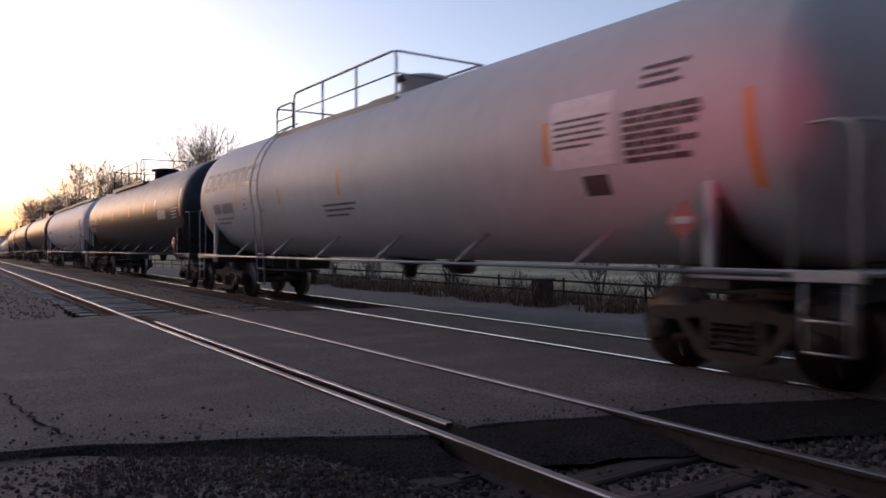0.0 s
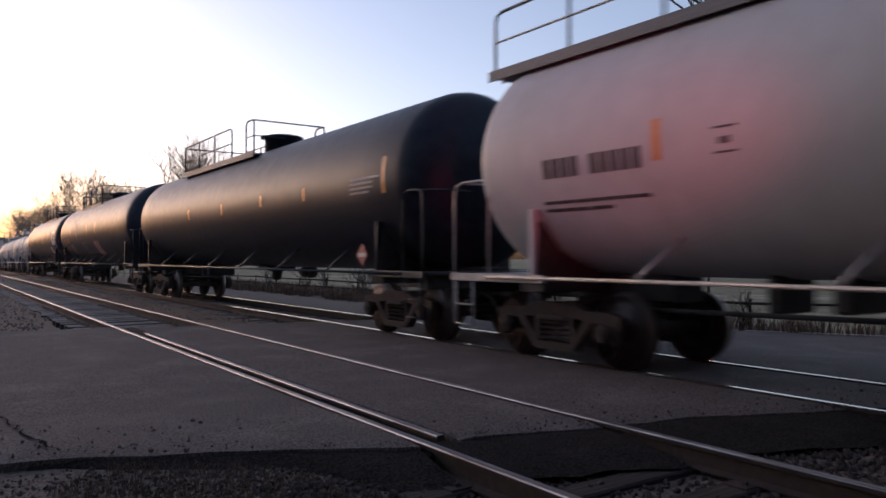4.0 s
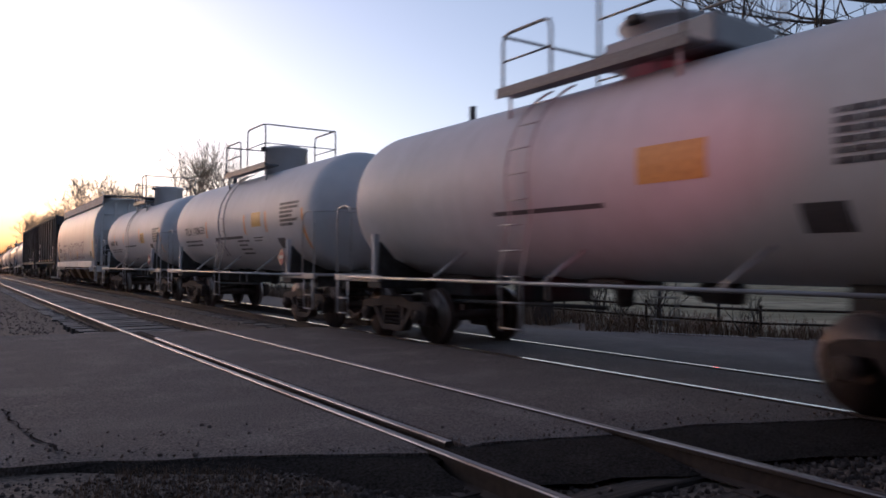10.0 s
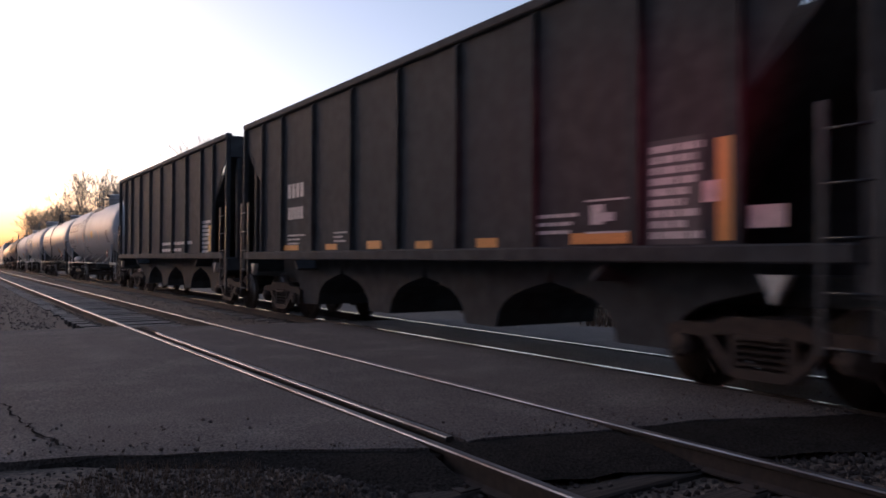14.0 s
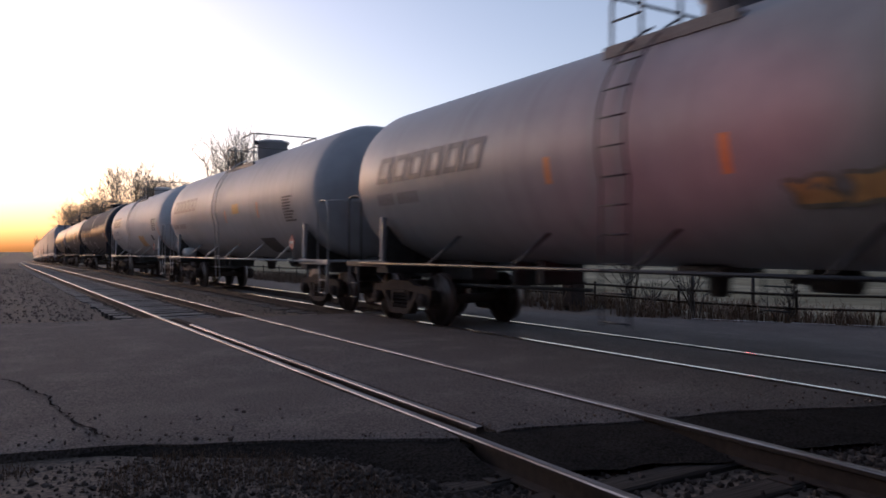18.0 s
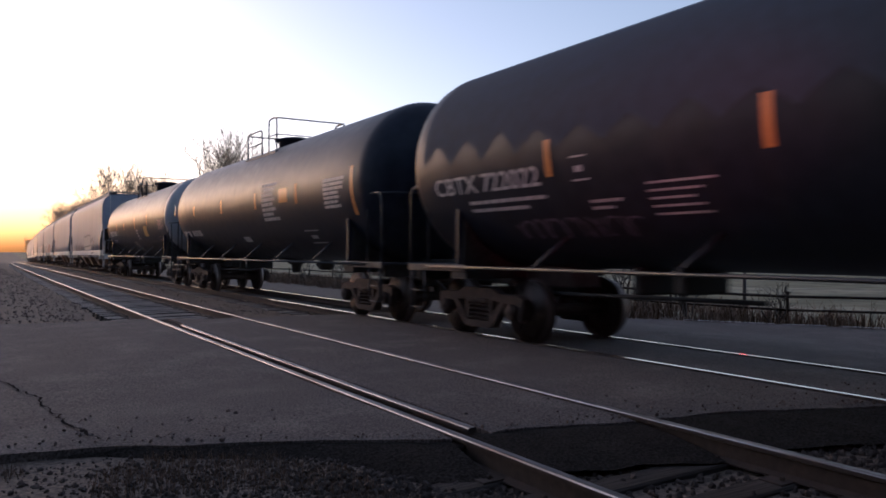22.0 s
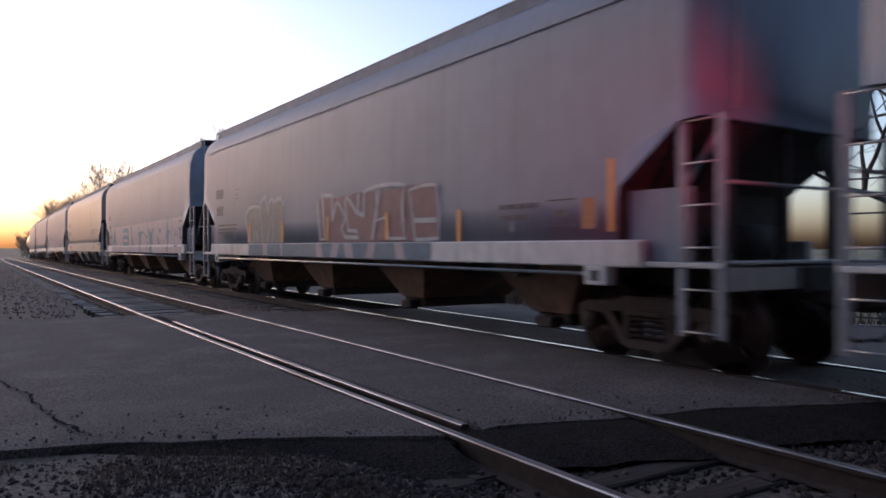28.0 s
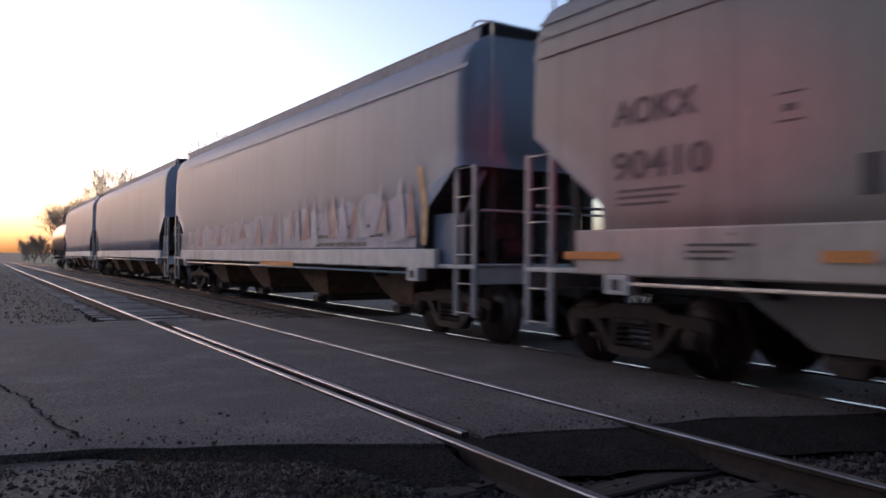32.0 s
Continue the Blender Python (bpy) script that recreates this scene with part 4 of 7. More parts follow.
    part("dome_hinge", Geo().box(-dr - 0.12, -dr + 0.02, dy - 0.1, dy + 0.1, dt - 0.16, dt - 0.05, 0.02), FRAME, car)
    plank = GRATING
    for x0, x1 in ((-1.0, -dr - 0.10), (dr + 0.10, 1.0)):
        part("walkway", Geo().box(x0, x1, y_near - 0.1, y_far + 0.1, deck - 0.045, deck, 0.008), plank, car)
    for x0, x1 in ((-1.025, -1.0), (1.0, 1.025)):
        part("toe_board", Geo().box(x0, x1, y_near - 0.1, y_far + 0.1, deck - 0.10, deck + 0.05, 0.006), plank, car)
    legs = max(int((y_far - y_near) / 1.4), 2)
    for x in (-0.92, 0.92):
        for k in range(legs):
            y = y_near + 0.1 + (y_far - y_near - 0.2) * k / (legs - 1)
            part("walkway_leg", Geo().tube([(x, y, deck - 0.02), (x * 0.98, y, zc + math.sqrt(R * R - 0.85) - 0.03)], 0.026, 6), steel, car)
    for x in (-0.97, 0.97) if far_rails else (-0.97,):
        for k, (b, a) in enumerate(rails):
            hgt = (rail_top - deck) * (1.0 if k == len(rails) - 1 or b - a > 2 else 0.8)
            pipe_part("handrail", rounded([(x, a, deck), (x, a, deck + hgt), (x, b, deck + hgt), (x, b, deck)], min(0.14, (b - a) * 0.4)), 0.024, upper, car)
            pipe_part("mid_rail", [(x, a, deck + hgt * 0.52), (x, b, deck + hgt * 0.52)], 0.016, upper, car)
            n = int((b - a) / 1.7)
            for q in range(1, n + 1):
                y = a + (b - a) * q / (n + 1)
                pipe_part("post", [(x, y, deck), (x, y, deck + hgt)], 0.024, upper, car)
    if far_rails:
        pipe_part("end_rail", [(-0.97, y_near, rail_top - 0.02), (0.97, y_near, rail_top - 0.02)], 0.021, upper, car)
        pipe_part("end_rail", [(-0.97, y_near, deck + (rail_top - deck) * 0.52), (0.97, y_near, deck + (rail_top - deck) * 0.52)], 0.015, upper, car)
        far_h = (rail_top - deck) * (1.0 if rails[0][0] - rails[0][1] > 2 else 0.8)
        pipe_part("end_rail", [(-0.97, y_far, deck + far_h - 0.02), (0.97, y_far, deck + far_h - 0.02)], 0.021, upper, car)
    if ladder is not None:
        for x in (-1, 1):
            yl = ladder
            lad = Geo()
            angs = [math.radians(a) for a in range(-42, 72, 6)]
            for s in (-0.22, 0.22):
                pts = [(x * 1.52, yl + s, 0.45), (x * 1.54, yl + s, 1.2)] + [(x * (R + 0.10) * math.cos(a), yl + s, zc + (R + 0.10) * math.sin(a)) for a in angs if zc + R * math.sin(a) > 1.5 and a > -0.35]
                lad.tube(pts, 0.017, 6)
            ld = part("ladder", lad, steel, car)
            z = 0.5
            while z < zc + R * 0.93:
                q = min(max((z - zc) / (R + 0.10), -1), 0.98)
                xo = 1.53 if z < zc - 0.35 else (R + 0.10) * math.sqrt(1 - q * q)
                part("rung", RUNG if steel is LIGHT_STEEL else RUNG_DARK, None, ld, at=pose(x * xo, yl, z))
                z += 0.34
    # brake cylinder and valve under the tank
    part("brake_cylinder", Geo().lathe([(-0.35, 0.05), (-0.34, 0.14), (0.2, 0.14), (0.24, 0.06), (0.5, 0.05)], "y", 16, (0.35, -1.2, bottom - 0.13)), FRAME, car)
    part("outlet_valve", Geo().lathe([(bottom + 0.05, 0.24), (bottom - 0.10, 0.24), (bottom - 0.14, 0.14), (bottom - 0.34, 0.12), (bottom - 0.36, 0.06)], "z", 16).box(-0.4, 0.4, -0.35, 0.35, bottom - 0.06, bottom + 0.02, 0.02), FRAME, car)
    yg = half - 4.95
    # hanging brake gear; the shade under the tank is in its colour
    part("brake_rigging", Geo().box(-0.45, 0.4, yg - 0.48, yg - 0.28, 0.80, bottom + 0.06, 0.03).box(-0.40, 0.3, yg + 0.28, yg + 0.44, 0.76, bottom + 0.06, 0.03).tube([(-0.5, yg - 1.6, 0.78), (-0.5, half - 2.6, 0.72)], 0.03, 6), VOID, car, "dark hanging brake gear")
    if paint == "grey":
        part("air_reservoir", Geo().lathe([(5.62, 0.06), (5.68, 0.19), (6.62, 0.19), (6.68, 0.06)], "y", 18, (-1.15, half - 8.45, 1.27)), SILL_WHITE, car, "pale air reservoir")
    if R < 1.4:
        part("vent", Geo().lathe([(zc + R - 0.05, 0.09), (zc + R + 0.05, 0.09), (zc + R + 0.05, 0.06), (zc + R + 0.30, 0.06), (zc + R + 0.31, 0.02)], "z", 14, (0, half - 2.9, 0)), FRAME, car)
    side = Side(car, lambda z: math.sqrt(max(R * R - (z - zc) ** 2, 0.01)))
    return car, side, half


# ---- covered hopper cars ----
def hopper_section(curved):
    """Half outline (outward, height) from the sill up to the roof ridge."""
    if curved:
        return [(1.50, 1.42), (1.55, 1.9), (1.59, 2.4), (1.59, 2.9), (1.54, 3.4), (1.43, 3.8), (1.26, 4.12), (1.02, 4.36), (0.70, 4.50), (0.0, 4.55)]
    return [(1.60, 1.42), (1.602, 1.9), (1.603, 2.4), (1.60, 3.0), (1.595, 3.5), (1.58, 3.95), (1.56, 4.13), (1.50, 4.32), (1.37, 4.50), (1.20, 4.62), (0.0, 4.68)]


def hopper_car(index, name, label, paint, length, curved=False, sill=None, bays=4, group="freight cars of the train"):
    """A covered hopper with sloped ends, side sills, ladders, discharge bays, roof walk and running gear."""
    half = length / 2
    car = thing(name, label, "hopper car", group)
    sec = hopper_section(curved)
    out_pts = sec[:]

    def outward(z):
        if z <= (1.65 if paint == "beige" else out_pts[0][1]):
            return 1.622
        for (a, z0), (b, z1) in zip(out_pts, out_pts[1:]):
            if z <= z1:
                return a + (b - a) * (z - z0) / (z1 - z0)
        return 0.0

    running_gear(car, half)
    yb = half - (1.15 if curved else 0.78)
    cut = 1.12
    z_in = 1.42
    stations = [(-yb, 1.8), (-yb + 0.3, 1.7), (-yb + 0.6, z_in)] if curved else [(-yb, 2.66), (-yb + 0.28, 2.64), (-yb + cut - 0.02, 2.02), (-yb + cut, 1.9), (-yb + cut + 0.004, z_in)]
    if paint == "beige":
        stations = [(-yb, 2.84), (-yb + 0.02, 2.83), (-yb + cut + 0.08, 1.93), (-yb + cut + 0.09, 1.86), (-yb + cut + 0.094, z_in)]
    mid = [-yb + cut + (2 * yb - 2 * cut) * k / 8 for k in range(1, 8)]
    near_end = stations
    if paint == "beige":
        near_end = [(-yb, 2.84), (-yb + 0.02, 2.83), (-yb + cut - 0.20, 1.96), (-yb + cut - 0.19, 1.88), (-yb + cut - 0.186, z_in)]
    stations = near_end + [(y, z_in) for y in mid] + [(-y, z) for y, z in reversed(stations)]
    n = len(sec)
    vs, fs = [], []
    for y, zb in stations:
        ring = [(outward(max(z, zb)) if z < zb and zb > 1.43 else x, max(z, zb)) for x, z in sec]
        vs += [(-x, y, z) for x, z in ring] + [(x, y, z) for x, z in reversed(ring)]
    m = 2 * n
    for i in range(len(stations) - 1):
        for k in range(m - 1):
            fs.append((i * m + k, i * m + k + 1, (i + 1) * m + k + 1, (i + 1) * m + k))
        fs.append((i * m + m - 1, i * m, (i + 1) * m, (i + 1) * m + m - 1))
    fs += [tuple(reversed(range(m))), tuple((len(stations) - 1) * m + k for k in range(m))]
    g = Geo().add(vs, fs, True)
    if not curved:
        for q, f in enumerate(g.f):
            if len(f) == 4 and all(k % m in (0, m - 1) for k in f):
                g.mi[q], g.s[q] = 1, False
    part("body", g, (PAINT[paint], FRAME), car)
    # horizontal seam below the roof and upright seams on the side sheets
    g = Geo()
    side = Side(car, outward)
    zs = 3.93 if curved else 3.84 if paint == "beige" else 4.10
    side.patch(g, -yb, yb, zs, zs + 0.07, 0.025 if not curved else 0.012)
    part("roof_seam", g, PAINT[paint], car)
    if paint == "beige":
        for z in (4.08, 4.28):
            g = Geo()
            side.patch(g, -yb, yb, z, z + 0.05, 0.022)
            part("roof_seam", g, PAINT[paint], car)
    for k in range(1, 6):
        y = -yb + 2 * yb * k / 6
        g = Geo()
        side.patch(g, y - 0.03, y + 0.03, 1.55, zs - 0.02, 0.005)
        part("side_seam", g, PAINT[paint], car)
    for x in (-1, 1):
        g = Geo().box(min(x * 1.50, x * 1.62), max(x * 1.50, x * 1.62), -half + 1.55, half - 1.55, 1.13, 1.65 if paint == "beige" else 1.435, 0.02)
        if paint == "beige":
            g.box(min(x * 1.50, x * 1.62), max(x * 1.50, x * 1.62), -half + 1.02, -half + 1.56, 1.13, 1.64, 0.02)
        part("side_sill", g, SILL_WHITE if paint != "beige" else SILL_BEIGE, car, "pale side sill")
        pipe_part("sill_pipe", [(x * 1.60, -half + 2.4, 1.045), (x * 1.60, half - 2.4, 1.045)], 0.022, LIGHT_STEEL, car)
    part("centre_sill", Geo().box(-0.3, 0.3, -half + 0.5, half - 0.5, 0.86, 1.16, 0.02), FRAME, car)
    # end frames, posts, ladders and shear plates
    for e in (-1, 1):
        y1 = e * (half - 0.55)
        y2 = e * (half - 1.55)
        a, b = sorted((y1, y2))
        part("shear_plate", Geo().box(-1.58, 1.58, a, b, 1.14, 1.20, 0.012).box(-1.55, 1.55, *sorted((y1, y1 - e * 0.10)), 0.92, 1.22, 0.012), PAINT[paint] if not sill else SILL_WHITE, car)
        part("end_slope", Geo().add([(-1.45, e * (yb - 0.02), 2.70), (1.45, e * (yb - 0.02), 2.70), (1.45, e * (half - 3.9), 0.95), (-1.45, e * (half - 3.9), 0.95), (-1.45, e * (yb - 0.12), 2.70), (1.45, e * (yb - 0.12), 2.70), (1.45, e * (half - 4.0), 0.95), (-1.45, e * (half - 4.0), 0.95)], [(0, 1, 2, 3), (7, 6, 5, 4), (0, 4, 5, 1), (3, 2, 6, 7), (0, 3, 7, 4), (1, 5, 6, 2)]), FRAME, car)
        for x in (-1.0, 0.0, 1.0):
            part("end_post", Geo().prism([(e * (yb - 0.1), 2.65), (e * (yb - 0.1), 1.2), (e * (yb - 0.22), 1.2), (e * (yb - 0.22), 2.6)], "x", x - 0.05, x + 0.05), FRAME, car)
        if curved:
            ye = e * (yb + 0.03)
            for x in (-1.25, -0.62, 0.0, 0.62, 1.25):
                top = 4.0 if abs(x) > 1 else 4.35
                part("end_stiffener", Geo().box(x - 0.05, x + 0.05, *sorted((ye - e * 0.05, ye + e * 0.07)), 1.25, top, 0.012), PAINT[paint], car)
            for z in (1.75, 2.35, 2.95, 3.75):
                pipe_part("end_grab", [(-1.3, ye + e * 0.10, z), (1.3, ye + e * 0.10, z)], 0.018, LIGHT_STEEL, car)
            # solid dark disc in place of the shade inside a hole
            part("end_opening", Geo().lathe([(0.0, 0.30), (0.012, 0.30)], "y", 24, (-0.95, ye + (0.0 if e > 0 else -0.012), 1.95)), VOID, car, "flat dark disc painted as a shaded round opening")
        elif paint != "beige":
            part("end_gusset", Geo().box(-1.46, -1.42, *sorted((e * (half - 1.86), e * (half - 1.0))), 1.2, 1.98, 0.01), PAINT[paint], car)
            pipe_part("end_brace", [(-1.2, e * (half - 1.7), 1.5), (-1.2, e * (half - 0.85), 2.6)], 0.035, PAINT[paint], car)
        part("brake_reservoir", Geo().lathe([(-0.5, 0.05), (-0.46, 0.18), (0.46, 0.18), (0.5, 0.05)], "x", 16, (0.1, e * (half - 1.5), 1.45)), FRAME, car)
        for x in (-1, 1):
            for yy in (half - 0.60, half - 1.06):
                part("ladder_post", Geo().box(min(x * 1.52, x * 1.57), max(x * 1.52, x * 1.57), *sorted((e * yy - 0.05, e * yy + 0.05)), 0.45, 2.66, 0.006), LADDER_GREY, car)
            for k in range(6):
                z = 0.50 + 0.425 * k
                part("rung", RUNG, None, car, at=pose(x * 1.56, e * (half - 0.83), z))
            part("grab_rail", Geo().tube(rounded([(x * 1.2, e * (yb + 0.02), 2.75), (x * 1.2, e * (yb + 0.10), 2.75), (x * 1.2, e * (yb + 0.10), 4.80), (x * 1.2, e * (yb - 0.35), 4.92), (x * 1.2, e * (yb - 0.45), 4.78)], 0.08), 0.018, 6), LIGHT_STEEL, car)
        g = Geo().tube([(-1.4, e * (half - 0.62), 2.0), (1.4, e * (half - 0.62), 2.0)], 0.02, 6)
        part("end_rail", g, LIGHT_STEEL, car)
        if e < 0:
            part("brake_wheel", Geo().lathe([(0.0, 0.26), (0.02, 0.28), (0.04, 0.26)], "y", 24, (0.6, e * (half - 0.70), 2.35)).tube([(0.34, e * (half - 0.72), 2.35), (0.86, e * (half - 0.72), 2.35)], 0.015, 6).tube([(0.6, e * (half - 0.72), 2.1), (0.6, e * (half - 0.72), 2.6)], 0.015, 6), FRAME, car)
        pad = 1.45 if paint == "beige" and e < 0 else 2.05
        part("jacking_pad", Geo().box(-1.63, -1.45, *sorted((e * (half - pad), e * (half - pad - 0.35))), 0.92, 1.14, 0.012), SILL_WHITE, car)
        part("jacking_mark", Geo().box(-1.640, -1.632, *sorted((e * (half - pad - 0.10), e * (half - pad - 0.25))), 0.97, 1.09, 0.003), INK, car)
    # discharge bays
    pitch_y = 3.72 * half / 9.75
    for k in range(bays):
        c = (k - (bays - 1) / 2) * pitch_y - 0.4
        w = pitch_y * (0.29 if paint != "beige" else 0.37)
        g = Geo()
        top = [(-1.35, c - w, 1.30), (1.35, c - w, 1.30), (1.35, c + w, 1.30), (-1.35, c + w, 1.30)]
        low = [(-0.95, c - 0.40, 0.46), (0.95, c - 0.40, 0.46), (0.95, c + 0.32, 0.46), (-0.95, c + 0.32, 0.46)]
        g.add(top + low, [(0, 1, 5, 4), (1, 2, 6, 5), (2, 3, 7, 6), (3, 0, 4, 7), (4, 5, 6, 7), (3, 2, 1, 0)])
        bay = part("discharge_bay", g, BAY if paint != "beige" else PAINT[paint], car)
        part("outlet_gate", Geo().box(-0.90, 0.90, c - 0.36, c + 0.30, 0.30, 0.455, 0.015).box(-1.12, -0.90, c - 0.22, c + 0.10, 0.27, 0.42, 0.02).tube([(-0.95, c, 0.40), (0.95, c, 0.40)], 0.035, 8), CAST, bay)
    # roof walk with hatch covers
    zt = 4.72 if not curved else 4.60
    for x in (-0.97, 0.97):
        part("roof_walk", Geo().box(x - 0.25, x + 0.25, -half + 0.75, half - 0.75, zt + 0.06, zt + 0.10, 0.008), GRATING, car)
    for y in (-half + 0.975, half - 0.975):
        part("roof_end_walk", Geo().box(-1.22, 1.22, y - 0.275, y + 0.275, zt + 0.061, zt + 0.101, 0.008), GRATING, car)
    for k in range(9):
        y = -yb + 2 * yb * (k + 0.5) / 9
        part("roof_walk_support", Geo().box(-1.2, 1.2, y - 0.03, y + 0.03, zt - 0.30, zt + 0.06, 0.006), PAINT[paint], car)
    for x in (-1, 1):
        part("roof_walk_edge", Geo().box(min(x * 1.19, x * 1.22), max(x * 1.19, x * 1.22), -half + 0.95, half - 0.95, zt - (0.14 if not curved else 0.30), zt + 0.06, 0.006), ROOF_STEEL, car)
    part("hatch_cover", Geo().box(-0.36, 0.36, -yb + 0.6, yb - 0.6, zt - 0.12, zt + 0.02, 0.04), PAINT[paint], car)
    return car, side, half


def open_hopper(index, name, label, paint, length):
    """An open-top hopper with ribbed sides and sloped ends."""
    car, half = thing(name, label, "hopper car", "freight cars of the train"), length / 2
    running_gear(car, half)
    yb = half - 0.62
    cut = 1.28
    P = PAINT[paint]
    poly = [(-yb + cut, 1.45), (yb - cut, 1.45), (yb - cut + 0.02, 2.9), (yb - 0.55, 3.75), (yb, 4.15), (yb, 4.56), (-yb, 4.56), (-yb, 4.15), (-yb + 0.55, 3.75), (-yb + cut - 0.02, 2.9)]
    for x in (-1, 1):
        part("side_sheet", Geo().prism(poly, "x", min(x * 1.46, x * 1.48), max(x * 1.46, x * 1.48)), P, car)
        part("top_chord", Geo().box(min(x * 1.40, x * 1.56), max(x * 1.40, x * 1.56), -yb, yb, 4.50, 4.64, 0.02), P, car)
        part("side_sill", Geo().box(min(x * 1.42, x * 1.58), max(x * 1.42, x * 1.58), -half + 0.8, half - 0.8, 1.32, 1.50, 0.02), P, car)
        for y in (-6.25, -5.04, -3.34, -1.65, 0.03, 1.72, 3.41, 5.05, 6.25):
            y *= (half - 1.9) / 6.25
            part("rib", Geo().prism([(x * 1.48, 1.48), (x * 1.56, 1.48), (x * 1.56, 4.42), (x * 1.48, 4.54)], "y", y - 0.035, y + 0.035), P, car)
        for e in (-1, 1):
            part("corner_post", Geo().box(min(x * 1.44, x * 1.56), max(x * 1.44, x * 1.56), *sorted((e * (yb - 0.02), e * (yb - 0.12))), 1.3, 4.5, 0.012), P, car)
    for e in (-1, 1):
        part("end_slope", Geo().add([(-1.46, e * yb, 4.05), (1.46, e * yb, 4.05), (1.46, e * (yb - 3.2), 1.1), (-1.46, e * (yb - 3.2), 1.1), (-1.46, e * (yb - 0.1), 4.07), (1.46, e * (yb - 0.1), 4.07), (1.46, e * (yb - 3.3), 1.14), (-1.46, e * (yb - 3.3), 1.14)], [(0, 1, 2, 3), (7, 6, 5, 4), (0, 4, 5, 1), (3, 2, 6, 7), (0, 3, 7, 4), (1, 5, 6, 2)]), P, car)
        part("end_sheet", Geo().box(-1.46, 1.46, *sorted((e * yb, e * (yb - 0.05))), 4.0, 4.58, 0.01), P, car)
        part("end_sill", Geo().box(-1.56, 1.56, *sorted((e * (half - 0.52), e * (half - 0.78))), 1.02, 1.36, 0.02), P, car)
        for x in (-1.2, 0.0, 1.2):
            part("end_post", Geo().box(x - 0.06, x + 0.06, *sorted((e * (yb - 0.02), e * (yb - 0.16))), 1.2, 4.05, 0.012), P, car)
        for x in (-1, 1):
            for yy in (half - 0.60, half - 1.08):
                part("ladder_post", Geo().box(min(x * 1.54, x * 1.585), max(x * 1.54, x * 1.585), e * yy - 0.03, e * yy + 0.03, 0.55, 2.7, 0.006), DARK_STEEL, car)
            for k in range(5):
                part("rung", RUNG_DARK, None, car, at=pose(x * 1.57, e * (half - 0.84), 0.62 + 0.46 * k))
        part("jacking_pad", Geo().prism([(e * (half - 1.5) - 0.13, 1.22), (e * (half - 1.5) + 0.13, 1.22), (e * (half - 1.5), 0.95)], "x", -1.60, -1.50), LIGHT_STEEL, car)
    part("centre_sill", Geo().box(-0.3, 0.3, -half + 0.5, half - 0.5, 0.86, 1.2, 0.02), FRAME, car)
    for e in (-1, 1):
        part("centre_web", Geo().box(-0.03, 0.03, *sorted((e * (half - 0.7), e * (half - 3.0))), 1.1, 3.6, 0.008), P, car)
    for k in range(4):
        c = (k - 1.5) * 3.1 * half / 8.15
        arch = [(c - 1.58, 1.4), (c - 1.50, 1.05)] + [(c - 1.35 + 0.95 * math.sin(a), 0.42 + 0.55 * math.cos(a)) for a in [q * math.pi / 10 for q in range(1, 6)]]
        outline = arch + [(c - 0.38, 0.36), (c + 0.38, 0.36)] + [(2 * c - y, z) for y, z in reversed(arch)]
        part("discharge_bay", Geo().prism(outline, "x", -1.0, 1.0), P, car)
    side = Side(car, lambda z: 1.49)
    return car, side, half


# ---- beside the line: trees, fence, scrub, a waiting pickup, the crossing signal ----
def grow(geo, twigs, p, d, r, length, depth, rnd, up=0.25, fork=3, least=0.0):
    """One limb and, at its end, the next smaller ones."""
    r = max(r, least)
    pts, q, e = [p], p.copy(), d.copy()
    steps = 4 if depth > 1 else 3
    for k in range(steps):
        e = (e + Vector((rnd.uniform(-0.2, 0.2), rnd.uniform(-0.2, 0.2), rnd.uniform(-0.12, 0.24) + up * 0.25))).normalized()
        q = q + e * length / steps
        pts.append(q.copy())
    (geo if depth > 2 else twigs).tube(pts, r, 6 if depth > 2 else (4 if depth > 1 else 3), r * 0.6, cap=False)
    if depth <= 0:
        return
    for k in range(fork + (1 if depth < 3 else 0)):
        at = pts[-1] if k < 2 else pts[rnd.randrange(1, len(pts))]
        side = Vector((rnd.uniform(-1, 1), rnd.uniform(-1, 1), rnd.uniform(-0.35, 0.75))).normalized()
        grow(geo, twigs, at, (e * 0.75 + side * 0.8).normalized(), r * 0.58, length * rnd.uniform(0.58, 0.82), depth - 1, rnd, up, fork, least)


def bare_tree(name, label, at, height, seed, depth=5, fork=2, stem=0.28, group="", least=0.022, spread=0.75):
    rnd = random.Random(seed)
    tree = thing(name, label, "tree", group, at=at)
    g, tw = Geo(), Geo()
    trunk = height * stem
    g.tube([(0, 0, -0.3), (0, 0, 0.2), (rnd.uniform(-0.1, 0.1), rnd.uniform(-0.1, 0.1), trunk)], height * 0.026, 9, height * 0.018)
    for k in range(8):
        a = k * 0.785 + rnd.uniform(-0.3, 0.3)
        d = Vector((math.cos(a) * spread, math.sin(a) * spread, rnd.uniform(0.7, 1.5))).normalized()
        grow(g, tw, Vector((0, 0, trunk * rnd.uniform(0.8, 1.0))), d, height * 0.013, height * 0.33, depth - 1, rnd, 0.25, fork, least)
    part("trunk", g, BARK_HAZED, tree)
    part("crown", tw, BARK_HAZED, tree, "bare twigs")
    return tree


def place(az, dist, down=0.0):
    x, y = dist * math.sin(radians(az)), dist * math.cos(radians(az))
    return pose(x, y, ground_z(x, y) - down)


